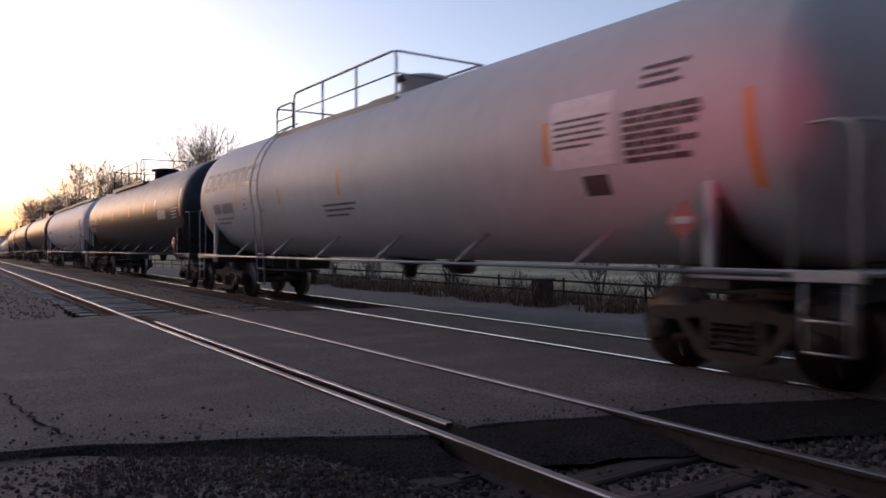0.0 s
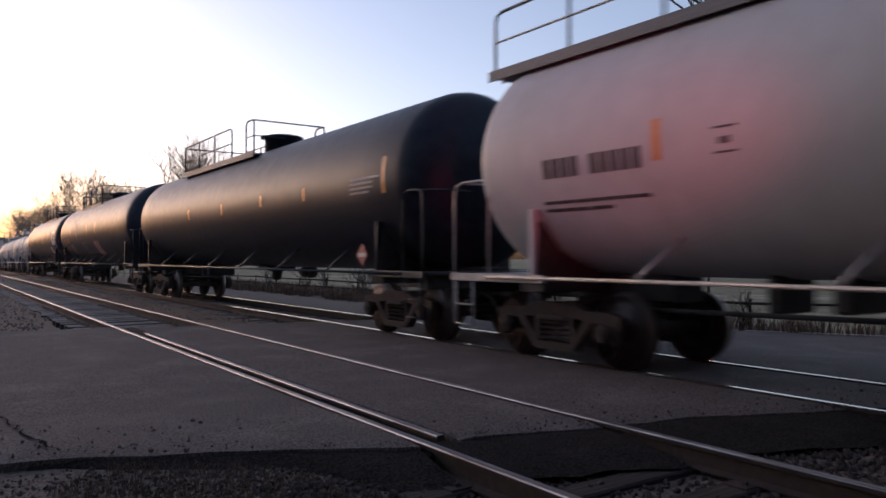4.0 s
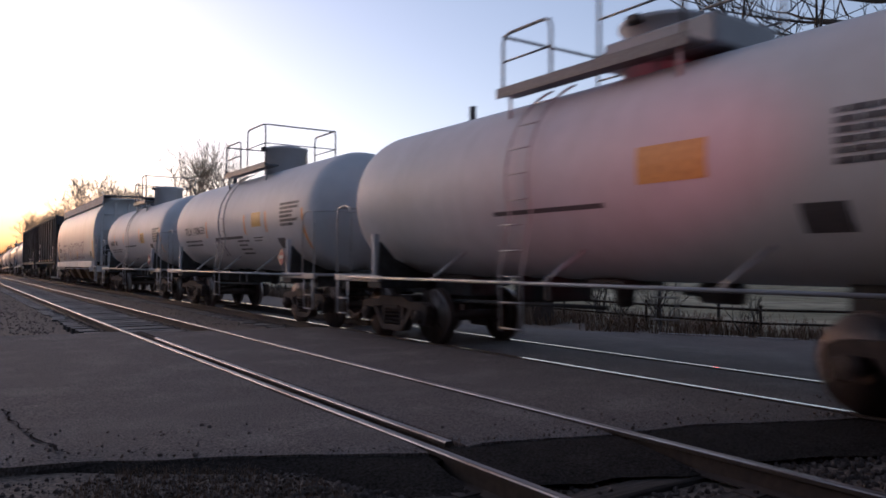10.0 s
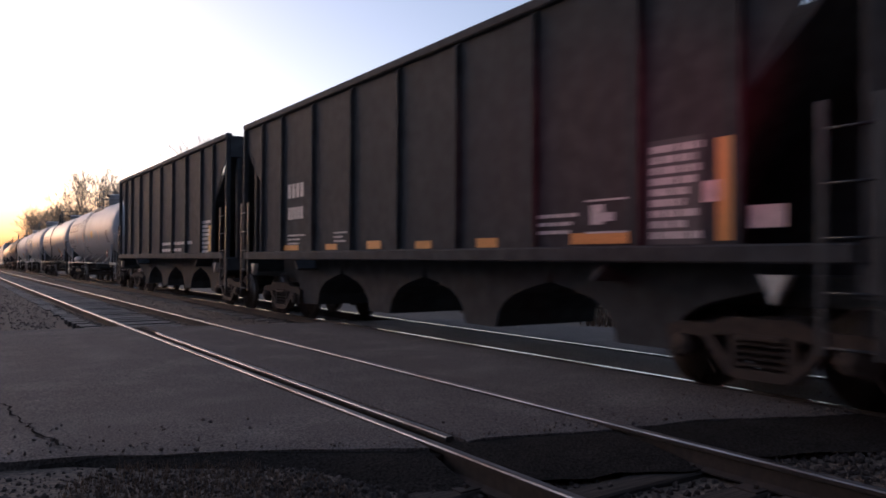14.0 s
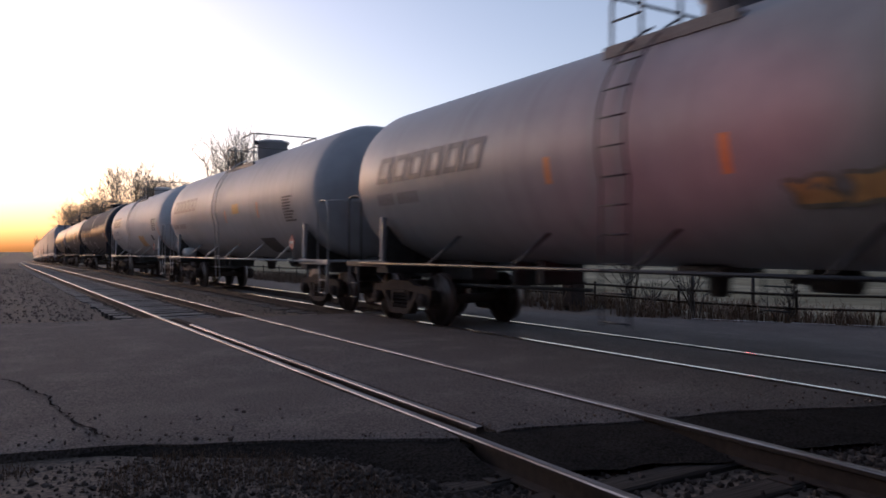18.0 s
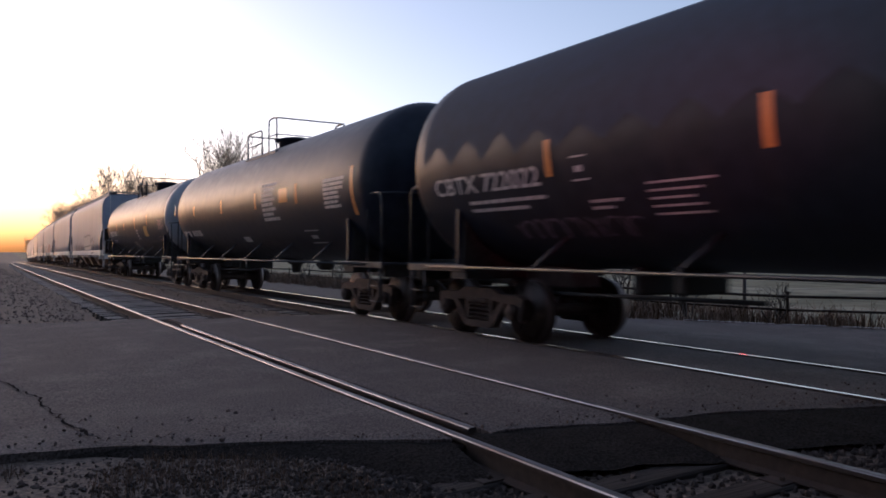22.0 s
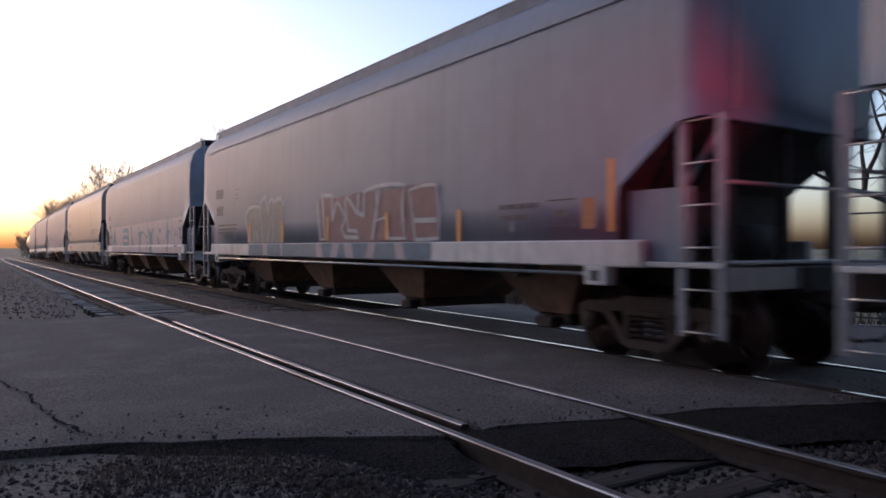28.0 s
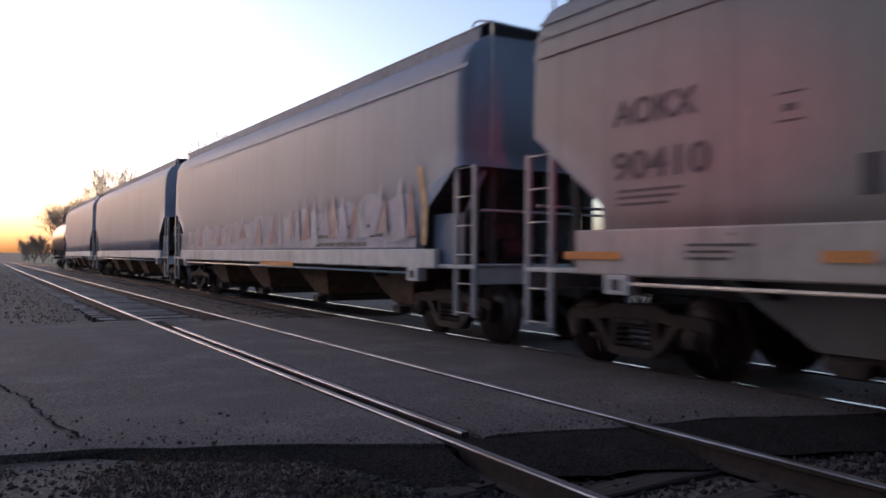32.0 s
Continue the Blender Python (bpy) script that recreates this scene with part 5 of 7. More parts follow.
bare_tree("bare_tree", "broad leafless tree standing behind the railway", place(16.5, 95), 15.0, 11, 5, 3, spread=1.05, least=0.022, group="trees beyond the line")
for k, (az, dist, high) in enumerate(((9.1, 150, 16.0), (11.2, 155, 15.5), (7.5, 165, 13.0), (5.7, 215, 14.5), (12.6, 170, 13.0), (6.6, 190, 13.5))):
    bare_tree("bare_tree", "leafless tree in the row beyond the bend", place(az, dist), high, 21 + k, 5, 3, least=0.036, spread=0.9, group="trees beyond the line")
for k, (az, dist, high) in enumerate(((3.9, 235, 9.0), (4.4, 240, 7.0), (3.55, 300, 9.5), (3.3, 360, 9.0))):
    bare_tree("bare_tree", "dense leafless bush tree at the end of the bend", place(az, dist), high, 41 + k, 4, 3, least=0.07, stem=0.10, group="trees beyond the line")


def overhanging_tree():
    rnd = random.Random(8)
    base = Vector((20.3, 6.6, 0))
    tree = thing("bare_tree", "large leafless tree with long low limbs beside the far road", "tree", at=pose(base.x, base.y, ground_z(base.x, base.y)))
    g, tw = Geo(), Geo()
    g.tube([(0, 0, -0.4), (0.03, 0.02, 0.4), (0.12, 0, 2.5), (0.0, 0.1, 5.0), (-0.1, 0.2, 8.0), (0.1, 0.3, 11.0)], 0.42, 12, 0.16)
    left = Vector((-0.47, 0.88, 0))
    for z, rise, reach, r in ((2.1, 0.32, 3.4, 0.13), (5.0, 0.28, 3.6, 0.15), (6.4, 0.42, 3.6, 0.14), (8.2, 0.40, 4.2, 0.14), (7.4, 0.1, 3.2, 0.11), (9.4, 0.55, 4.0, 0.12), (3.9, 0.25, 2.6, 0.09), (10.4, 0.9, 4.0, 0.12)):
        for way in (left, (left + Vector((0.5, 0.1, 0))).normalized()) if z > 4.5 else (left,):
            d = (way + Vector((rnd.uniform(-0.15, 0.15), rnd.uniform(-0.15, 0.15), rise))).normalized()
            grow(g, tw, Vector((0, 0.1, z)), d, r * 0.8, reach * 1.05, 4, rnd, 0.12, 3)
    for k in range(5):
        a = rnd.uniform(0, 6.3)
        grow(g, tw, Vector((0, 0.2, rnd.uniform(5, 10.5))), Vector((math.cos(a), math.sin(a), 0.6)).normalized(), 0.11, 3.2, 3, rnd, 0.2, 2)
    part("trunk", g, BARK, tree)
    part("crown", tw, BARK, tree, "bare drooping twigs")


overhanging_tree()


def make_tree_belt():
    """Unseen dense evergreens past the road on the camera's side and across behind it, added to close the place and
    block sky light.
    """
    rnd = random.Random(77)
    leaf = mat("dark_evergreen_leaves", (0.045, 0.052, 0.03), 0.85, var=0.4, scale=3, islands=0.5)
    spots = []
    # roadside row, mirrored in the tanks; made taller before y = 5 for shade
    y = -46.0
    while y < 190:
        x = -11.5 + rnd.uniform(-1.5, 1.5) - max(0, y - 20) * 0.03
        if not 6.0 < y < 15.5:
            spots.append((x, y, rnd.uniform(6.5, 9.5) + (5.5 if y < 5 else 0)))
        y += rnd.uniform(2.2, 3.0)
    # tall row behind the camera, added to darken the near car ends
    x = -10.0
    while x < 40:
        if not 4.6 < x < 11.6:
            spots.append((x, -8.5 + rnd.uniform(-1.0, 1.0) - max(0, x - 12) * 0.2, rnd.uniform(15.0, 18.0)))
        x += rnd.uniform(1.9, 2.6)
    for x, y, h in spots:
        g, tw = Geo(), Geo()
        g.tube([(0, 0, -0.3), (0.05, 0.02, h * 0.5), (0, 0.05, h * 0.92)], 0.16, 8, 0.04)
        for q in range(420):
            u = rnd.random()
            z = h * (0.06 + 0.94 * u)
            rad = ((2.3 if h < 10 else 2.9) * (1 - u) ** 0.6 + 0.2) * math.sqrt(rnd.random())
            a = rnd.uniform(0, 6.3)
            p = Vector((math.cos(a) * rad, math.sin(a) * rad, z))
            s = rnd.uniform(0.25, 0.5) * (1.5 if h > 10 else 1)
            e1 = Vector((rnd.uniform(-1, 1), rnd.uniform(-1, 1), rnd.uniform(-0.6, 0.6))).normalized() * s
            e2 = e1.orthogonal().normalized() * s * 0.7
            tw.add([p - e1, p - e2, p + e1, p + e2], [(0, 1, 2, 3)])
        tree = thing("unseen_evergreen", "unseen dense dark evergreen, added to block sky light", "tree", "evergreen belt", at=pose(x, y, ground_z(x, y)))
        part("trunk", g, BARK, tree)
        part("crown", tw, leaf, tree)


make_tree_belt()


def shrub(at, height, seed):
    rnd = random.Random(seed)
    g, tw = Geo(), Geo()
    for k in range(7):
        a = rnd.uniform(0, 6.3)
        grow(g, tw, Vector((rnd.uniform(-0.08, 0.08), rnd.uniform(-0.08, 0.08), -0.05)), Vector((math.cos(a) * 0.4, math.sin(a) * 0.4, 1)).normalized(), height * 0.016, height * 0.5, 2, rnd, 0.3, 2)
    bush = thing("shrub", "leafless many-stemmed shrub by the fence", "shrub", "shrubs by the fence", at=at)
    part("stem_clump", tw, BARK, bush)


for k, (x, y, hgt) in enumerate(((12.3, 9.4, 1.3), (12.6, 11.0, 0.9), (12.0, 14.3, 1.0), (12.4, 17.6, 1.2), (12.2, 20.6, 1.1), (12.5, 24.0, 1.3), (12.8, 28.0, 1.2), (12.3, 33.0, 1.4), (13.2, 7.8, 1.0), (13.6, 12.6, 1.5), (13.0, 19.0, 1.4), (13.4, 22.4, 1.6), (13.7, 26.0, 1.3), (13.1, 30.5, 1.5))):
    shrub(pose(x + 1.6, y + 2.0, ground_z(x + 1.6, y + 2.0)), hgt, 60 + k)


def make_fence():
    fence = thing("fence", "dark two-rail pipe fence along the verge", "fence")
    pipe = mat("rusted_fence_pipe", (0.028, 0.022, 0.019), 0.9, var=0.4, scale=9, second=(0.05, 0.034, 0.026), second_scale=3, spec=0.1)
    post = Geo().tube([(0, 0, -0.5), (0, 0, 0.70)], 0.030, 8).lathe([(0.69, 0.034), (0.72, 0.034), (0.74, 0.012)], "z", 8).mesh("post", pipe)
    ys = [6.6 + 2.95 * k for k in range(26)]

    def fence_x(y):
        return 14.6 + max(0, 10 - y) * 0.62 + line(y)[0]

    for y in ys:
        part("post", post, None, fence, at=pose(fence_x(y), y, ground_z(fence_x(y), y)))
    for z, r in ((0.36, 0.030), (0.07, 0.026)):
        pts = [(fence_x(y) - 0.05, y, z + line(y)[1] + 0.012 * math.sin(y * 1.3)) for y in ys]
        pipe_part("rail", pts, r, pipe, fence)


make_fence()


def make_weeds():
    """Dead upright stalks with a few side shoots along the fence."""
    rnd = random.Random(31)
    g = Geo()
    while len(g.f) < 14000:
        y = 4 + 46 * rnd.random() ** 1.3
        x = rnd.uniform(13.0, 16.5)
        if noise.noise((x * 0.6, y * 0.6, 8)) < -0.1 or edge(NEAR_EDGE, x) - 0.3 < y < edge(FAR_EDGE, x) + 0.2:
            continue
        p = Vector((x + line(y)[0], y, ground_z(x + line(y)[0], y) - 0.03))
        h = rnd.uniform(0.12, 0.85) * rnd.uniform(0.35, 1.0)
        top = p + Vector((rnd.uniform(-0.45, 0.45) * h, rnd.uniform(-0.45, 0.45) * h, h))
        g.tube([p, p.lerp(top, 0.5) + Vector((rnd.uniform(-0.03, 0.03), rnd.uniform(-0.03, 0.03), 0)), top], 0.008, 3, 0.003, cap=False)
        for _ in range(rnd.randrange(1, 4)):
            q = p.lerp(top, rnd.uniform(0.4, 0.9))
            g.tube([q, q + Vector((rnd.uniform(-0.18, 0.18), rnd.uniform(-0.18, 0.18), rnd.uniform(0.06, 0.2)))], 0.004, 3, cap=False)
    whole("dead_weeds", g, mat("dead_stalks", (0.20, 0.145, 0.095), 0.9, var=0.4, scale=3, islands=0.6), "dead brown weed stalks standing along the fence", "weeds", kind="stuff")


make_weeds()
cab = thing("utility_box", "weathered brown equipment box on a short stand", "box", at=pose(13.4, 15.0, ground_z(13.4, 15.0)))
part("cabinet", Geo().box(-0.24, 0.24, -0.2, 0.2, 0.08, 0.72, 0.03), CAST, cab)
part("cover", Geo().box(-0.27, 0.27, -0.23, 0.23, 0.72, 0.77, 0.015), FRAME, cab)
part("stand", Geo().box(-0.18, 0.18, -0.14, 0.14, -0.2, 0.08, 0.02), FRAME, cab)


def make_pickup():
    """A pale pickup waiting beyond the crossing, seen at its front corner."""
    car = thing("pickup_truck", "silver pickup truck waiting beyond the crossing, lamps lit", "truck", at=pose(18.8, 5.8, ground_z(18.8, 5.8), 0, 0, 53))
    body = mat("silver_car_paint", (0.38, 0.38, 0.385), 0.25, var=0.04, scale=4, coat=0.4)
    dark = mat("dark_glass", (0.015, 0.016, 0.018), 0.08)
    rubber = mat("tyre_rubber", (0.02, 0.02, 0.02), 0.85, var=0.2, scale=20)
    outline = [(-2.75, 0.62), (-2.75, 1.02), (-2.70, 1.10), (-1.0, 1.12), (-0.95, 1.72), (-0.75, 1.80), (0.55, 1.80), (1.15, 1.22), (2.35, 1.10), (2.65, 0.98), (2.72, 0.60), (2.60, 0.42), (-2.6, 0.42)]
    part("body", Geo().prism([(y, z) for y, z in outline], "x", -0.92, 0.92), body, car)
    part("windshield", Geo().prism([(0.60, 1.72), (1.12, 1.23), (1.15, 1.25), (0.63, 1.75)], "x", -0.78, 0.78), dark, car)
    for x in (-1, 1):
        part("side_window", Geo().prism([(-0.85, 1.25), (0.85, 1.25), (0.45, 1.70), (-0.80, 1.70)], "x", min(x * 0.918, x * 0.928), max(x * 0.918, x * 0.928)), dark, car)
        part("mirror", Geo().box(min(x * 0.95, x * 1.15), max(x * 0.95, x * 1.15), 0.72, 0.86, 1.24, 1.44, 0.03), dark, car)
        part("headlight", Geo().box(min(x * 0.55, x * 0.90), max(x * 0.55, x * 0.90), 2.62, 2.72, 0.82, 0.98, 0.02), glow("headlamp_glow", (1.0, 0.92, 0.8), 0.15), car, "lit headlight")
        part("marker_lamp", Geo().box(min(x * 0.74, x * 0.93), max(x * 0.74, x * 0.93), 2.60, 2.71, 1.00, 1.06, 0.01), glow("amber_glow", (1.0, 0.42, 0.05), 2.5), car, "lit amber marker lamp")
        for y in (-1.7, 1.75):
            w = part("wheel", Geo().lathe([(-0.12, 0.20), (-0.12, 0.36), (-0.09, 0.40), (0.09, 0.40), (0.12, 0.36), (0.12, 0.20)], "x", 28, (x * 0.82, y, 0.40)), rubber, car)
            part("rim", Geo().lathe([(-0.10, 0.05), (-0.06, 0.20), (0.06, 0.20), (0.10, 0.05)], "x", 20, (x * 0.84, y, 0.40)), LIGHT_STEEL, w)
    part("grille", Geo().box(-0.52, 0.52, 2.68, 2.735, 0.72, 0.98, 0.015), dark, car)
    part("bumper", Geo().box(-0.92, 0.92, 2.58, 2.80, 0.42, 0.62, 0.03), LIGHT_STEEL, car)


make_pickup()


def marker_post(x, y, high, lit):
    """A short roadside post, with a lit red lamp where it has one."""
    post = thing("marker_post", "short dark roadside post with a lit red lamp" if lit else "short dark roadside post", "post", at=pose(x, y, ground_z(x, y)))
    part("shaft", Geo().tube([(0, 0, -0.3), (0, 0, high)], 0.05, 8), DARK_STEEL, post)
    part("cap", Geo().lathe([(high - 0.02, 0.07), (high + 0.04, 0.07), (high + 0.06, 0.02)], "z", 10), DARK_STEEL, post)
    if lit:
        part("lamp", Geo().lathe([(-0.06, 0.03), (-0.05, 0.11), (0.05, 0.11), (0.06, 0.03)], "x", 14, (-0.08, 0, high - 0.14)), glow("red_marker_glow", (1.0, 0.06, 0.03), 3.0), post, "lit red lamp")


marker_post(17.9, 12.77, 1.62, True)
marker_post(17.0, 14.07, 1.55, False)


def make_signal():
    """The crossing's flasher mast behind the camera's shoulder; its lit red lamp shines on the passing cars."""
    base = Vector((1.9, -1.3, ground_z(1.9, -1.3)))
    post = thing("crossing_signal", "aluminium crossing signal mast with hooded red lamps", "signal", at=pose(base.x, base.y, base.z))
    part("mast", Geo().tube([(0, 0, -0.3), (0, 0, 3.6)], 0.06, 14), LIGHT_STEEL, post)
    part("base_cone", Geo().lathe([(-0.05, 0.22), (0.12, 0.20), (0.3, 0.08), (0.36, 0.075)], "z", 16), LIGHT_STEEL, post)
    aim = Vector((4.4, 6.1, 0.0)).normalized()
    side = Vector((aim.y, -aim.x, 0))
    part("cross_arm", Geo().tube([side * -0.55 + Vector((0, 0, 2.55)), side * 0.55 + Vector((0, 0, 2.55))], 0.03, 8), LIGHT_STEEL, post)
    turn = math.degrees(math.atan2(-aim.x, aim.y))
    for e in (-1, 1):
        m = Matrix.Translation(side * 0.42 * e + Vector((0, 0, 2.55)) + aim * 0.08) @ pose(0, 0, 0, 0, 0, turn)
        part("backing_disc", Geo().lathe([(-0.01, 0.30), (0.0, 0.305), (0.01, 0.30)], "y", 28), VOID, post, at=m)
        part("hood", Geo().lathe([(0.02, 0.165), (0.30, 0.17), (0.30, 0.165), (0.02, 0.16)], "y", 24), VOID, post, at=m)
        part("lens", Geo().lathe([(0.02, 0.15), (0.05, 0.13), (0.06, 0.001)], "y", 24), glow("red_signal_glow", (1.0, 0.05, 0.04), 4.0 if e > 0 else 0.2), post, "lit red lens" if e > 0 else "dark red lens", at=m)
    lamp = new("signal_light", bpy.data.lights.new("signal_light", "SPOT"))
    lamp.data.energy, lamp.data.color, lamp.data.spot_size, lamp.data.spot_blend, lamp.data.shadow_soft_size = 235.0, (1.0, 0.07, 0.09), radians(23), 1.0, 0.25
    eye = base + side * 0.42 + aim * 0.42 + Vector((0, 0, 2.55))
    lamp.matrix_world = look(eye, SIGNAL_AIM)


SIGNAL_AIM = (6.2, 5.5, 2.65)
make_signal()


# ---- the train, from the car that is leaving to the last one ----
SPRAY_WHITE = mat("white_spray", (0.46, 0.44, 0.45), 0.6, var=0.2, scale=6)
SPRAY_PINK = mat("pink_spray", (0.55, 0.30, 0.28), 0.6, var=0.3, scale=5)
SPRAY_ROSE = mat("red_spray", (0.33, 0.19, 0.18), 0.6, var=0.3, scale=5)
SPRAY_FADED = mat("faded_grey_spray", (0.25, 0.255, 0.28), 0.6, var=0.15, scale=4)
SPRAY_INK = mat("dark_blue_grey_spray", (0.075, 0.08, 0.10), 0.6, var=0.3, scale=5)
SPRAY_PLUM = mat("plum_spray", (0.12, 0.09, 0.12), 0.6, var=0.3, scale=5)
SPRAY_RUST = mat("rust_red_spray", (0.20, 0.10, 0.09), 0.6, var=0.4, scale=7)
SPRAY_LILAC = mat("lilac_spray", (0.44, 0.40, 0.44), 0.6, var=0.2, scale=4, second=(0.33, 0.30, 0.34), second_scale=1.2)
SPRAY_WINE = mat("wine_red_spray", (0.16, 0.075, 0.085), 0.6, var=0.3, scale=5)
SPRAY_PURPLE = mat("purple_spray", (0.17, 0.14, 0.18), 0.6, var=0.35, scale=5)
SPRAY_OLIVE = mat("olive_spray", (0.20, 0.19, 0.16), 0.6, var=0.3, scale=5)
SPRAY_GOLD = mat("gold_spray", (0.50, 0.30, 0.12), 0.6, var=0.3, scale=5)
SPRAY_PEACH = mat("peach_spray", (0.42, 0.30, 0.26), 0.6, var=0.25, scale=3, second=(0.42, 0.34, 0.34), second_scale=0.8)
SPRAY_BLUE = mat("blue_spray", (0.09, 0.15, 0.21), 0.6, var=0.3, scale=5)
SPRAY_BLACK = mat("black_spray", (0.035, 0.03, 0.04), 0.6, var=0.3, scale=5)
SPRAY_PALE = mat("pale_spray", (0.38, 0.335, 0.36), 0.6, var=0.15, scale=3, second=(0.31, 0.29, 0.32), second_scale=0.8)
SPRAY_CYAN = mat("turquoise_spray", (0.10, 0.21, 0.25), 0.6, var=0.25, scale=4)
PINK_CARD = mat("pinkish_card", (0.60, 0.42, 0.42), 0.5, var=0.15, scale=9)
BLUE = mat("blue_panel", (0.05, 0.08, 0.16), 0.5, var=0.2, scale=12)
GAPS = (2.6, 22.4, 42.45, 62.6, 82.4, 102.6, 122.1, 134.55, 147.35, 160.1, 172.65, 189.9, 206.2, 222.0, 238.9, 255.4, 272.35, 289.1, 306.2, 323.2, 340.37, 360.0, 379.15, 398.7, 417.85, 436.9, 456.2, 475.9, 493.5, 508.1)
train = []


def couple(index, made):
    """Notes a car and the place of its middle along the line at the clip's start. Returns its near side."""
    start = GAPS[index - 1] if index else GAPS[0] - 18.3
    train.append((made[0], (start + GAPS[index]) / 2))
    return made[1]


def size(index):
    return GAPS[index] - (GAPS[index - 1] if index else GAPS[0] - 18.3)


def make_train():
    s = couple(0, tank_car(0, "tank_car", "dirty white tank car with a railed walkway", "white", size(0), rails=((4.2, 3.3), (3.2, -1.4)), ladder=3.9))
    s = couple(1, tank_car(1, "tank_car", "dirty white tank car with a railed walkway and side ladder", "white", size(1), R=1.60, zc=2.71, rails=((4.56, 3.59), (3.52, -1.1)), dome=(0.46, -0.5, 4.62), ladder=4.19))
    s.logo(4.58, 8.36, 2.84, 3.31, LOGO)
    s.marks(6.04, 7.61, 2.21, 2.47, 11, FADED_INK, 8)
    s.text(6.24, 7.56, 1.92, 2.13, 2, FADED_INK, 9)
    s.tape(5.78, 2.35, 2.81)
    s.tape(8.51, 1.89, 2.75)
    s.outline_box(5.03, 5.32, 2.26, 2.51, FADED_INK)
    s.panel("data_panel", -6.81, -5.81, 2.26, 3.07, WHITE_CARD, "white data panel")
    s.text(-6.76, -5.89, 2.47, 2.85, 5, INK, 14)
    s.text(-7.99, -6.96, 2.23, 2.81, 7, INK, 15)
    s.text(-7.77, -7.19, 2.99, 3.28, 3, INK, 16)
    s.panel("panel", -6.65, -6.26, 1.93, 2.16, INK)
    s.tape(-5.73, 2.33, 2.85)
    s.tape(-8.48, 1.89, 2.80)
    s.placard(-7.71, 1.61)
    s.text(-0.53, 0.81, 1.90, 2.19, 3, INK, 21)
    s.tape(-0.00, 2.30, 2.77)
    s.tape(2.94, 2.29, 2.62)
    s = couple(2, tank_car(2, "tank_car", "glossy black tank car with amber strips and a railed walkway", "black", size(2), rails=((5.28, 0.33), (-0.44, -1.01)), dome=(0.46, -0.6, 4.60), rail_top=4.9))
    s.tape(-8.64, 2.31, 3.20)
    for z, w in ((3.18, 0.5), (3.06, 0.42), (2.94, 0.42)):
        head_stencil(s.car, size(2) / 2 - 0.42, 1.54, 2.66, -w, w, z, z + 0.06, CHALK)
    s.panel("panel", -6.78, -5.71, 2.28, 2.59, CHALK)
    s.text(-8.43, -7.56, 2.25, 2.63, 4, CHALK, 16)
    s.tape(-5.34, 2.57, 2.97)
    s.tape(-3.64, 2.56, 2.94)
    s.tape(-0.92, 2.54, 2.93)
    s.tape(2.52, 2.51, 2.83)
    s.placard(-7.93, 1.48)
    s.marks(6.52, 8.59, 2.44, 2.68, 10, CHALK, 22)
    s.text(6.98, 8.54, 2.10, 2.33, 3, CHALK, 23)
    s.outline_box(5.90, 6.15, 2.56, 2.82, CHALK)
    s.tape(5.48, 2.57, 3.05)
    s.tape(8.90, 2.25, 3.14)
    s = couple(3, tank_car(3, "tank_car", "dirty white tank car with a railed walkway along its whole top", "white", size(3), rails=((9.42, 0.44), (-0.13, -8.9)), dome=(0.46, -0.4, 4.55), rail_top=4.88, far_rails=False, reach=0.28))
    s.text(-6.64, -6.05, 2.36, 2.59, 3, INK, 21)
    s.text(-3.42, -2.50, 1.91, 2.05, 2, INK, 22)
    s.placard(-7.84, 1.71)
    s.marks(6.26, 7.81, 2.31, 2.54, 10, INK, 25)
    s.text(6.24, 7.90, 1.89, 2.07, 2, INK, 26)
    s.tape(6.09, 2.36, 2.79)
    s.outline_box(5.16, 5.41, 2.35, 2.61, INK)
    s.panel("panel", -7.39, -6.90, 1.86, 2.13, INK)
    s.text(-8.36, -7.37, 2.24, 2.90, 7, INK, 32)
    s.tape(-8.56, 2.10, 3.07)
    s = couple(4, tank_car(4, "tank_car", "glossy black tank car with amber strips and a white data stencil", "black", size(4), rails=((5.25, 0.81), (-0.28, -0.85)), dome=(0.48, -0.4, 4.60)))
    s.tape(-5.15, 2.48, 2.75)
    s.tape(-2.82, 2.50, 2.75)
    s.tape(-0.07, 2.44, 2.72)
    s.tape(2.86, 2.44, 2.73)
    s.tape(-8.32, 2.42, 3.03)
    s.text(-8.19, -7.15, 2.44, 2.76, 4, CHALK, 33)
    s.placard(-7.61, 1.40)
    s = couple(5, tank_car(5, "tank_car", "black tank car with orange stencils and pale graffiti", "black", size(5), R=1.58, zc=2.70, rails=((5.11, 4.73), (4.09, -0.60)), dome=(0.46, -0.2, 4.58)))
    s.tape(0.05, 2.47, 2.96)
    s.tape(-2.21, 2.51, 2.97)
    s.tape(5.22, 2.49, 2.86)
    s.scrawl(2.78, 4.09, 2.31, 3.29, 4, SPRAY_WHITE, 38)
    s.throwup(-2.47, -1.36, 1.52, 2.18, 3, SPRAY_ROSE, SPRAY_PINK, 39)
    s.scrawl(0.77, 2.17, 1.58, 2.16, 3, SPRAY_ROSE, 40)
    s.marks(5.67, 7.77, 2.17, 2.42, 10, ORANGE_INK, 41)
    s.text(6.80, 7.74, 2.07, 2.17, 1, ORANGE_INK, 42)
    s.text(6.30, 7.85, 1.79, 1.97, 3, ORANGE_INK, 43)
    s.panel("panel", 4.73, 5.02, 2.26, 2.48, SPRAY_RUST)
    s.blob([(6.1, 2.06), (5.6, 2.10), (5.1, 2.12), (4.95, 1.9), (5.05, 1.6), (5.3, 1.52), (5.6, 1.62), (5.85, 1.78), (5.95, 1.95)], SPRAY_RUST, 0.010)
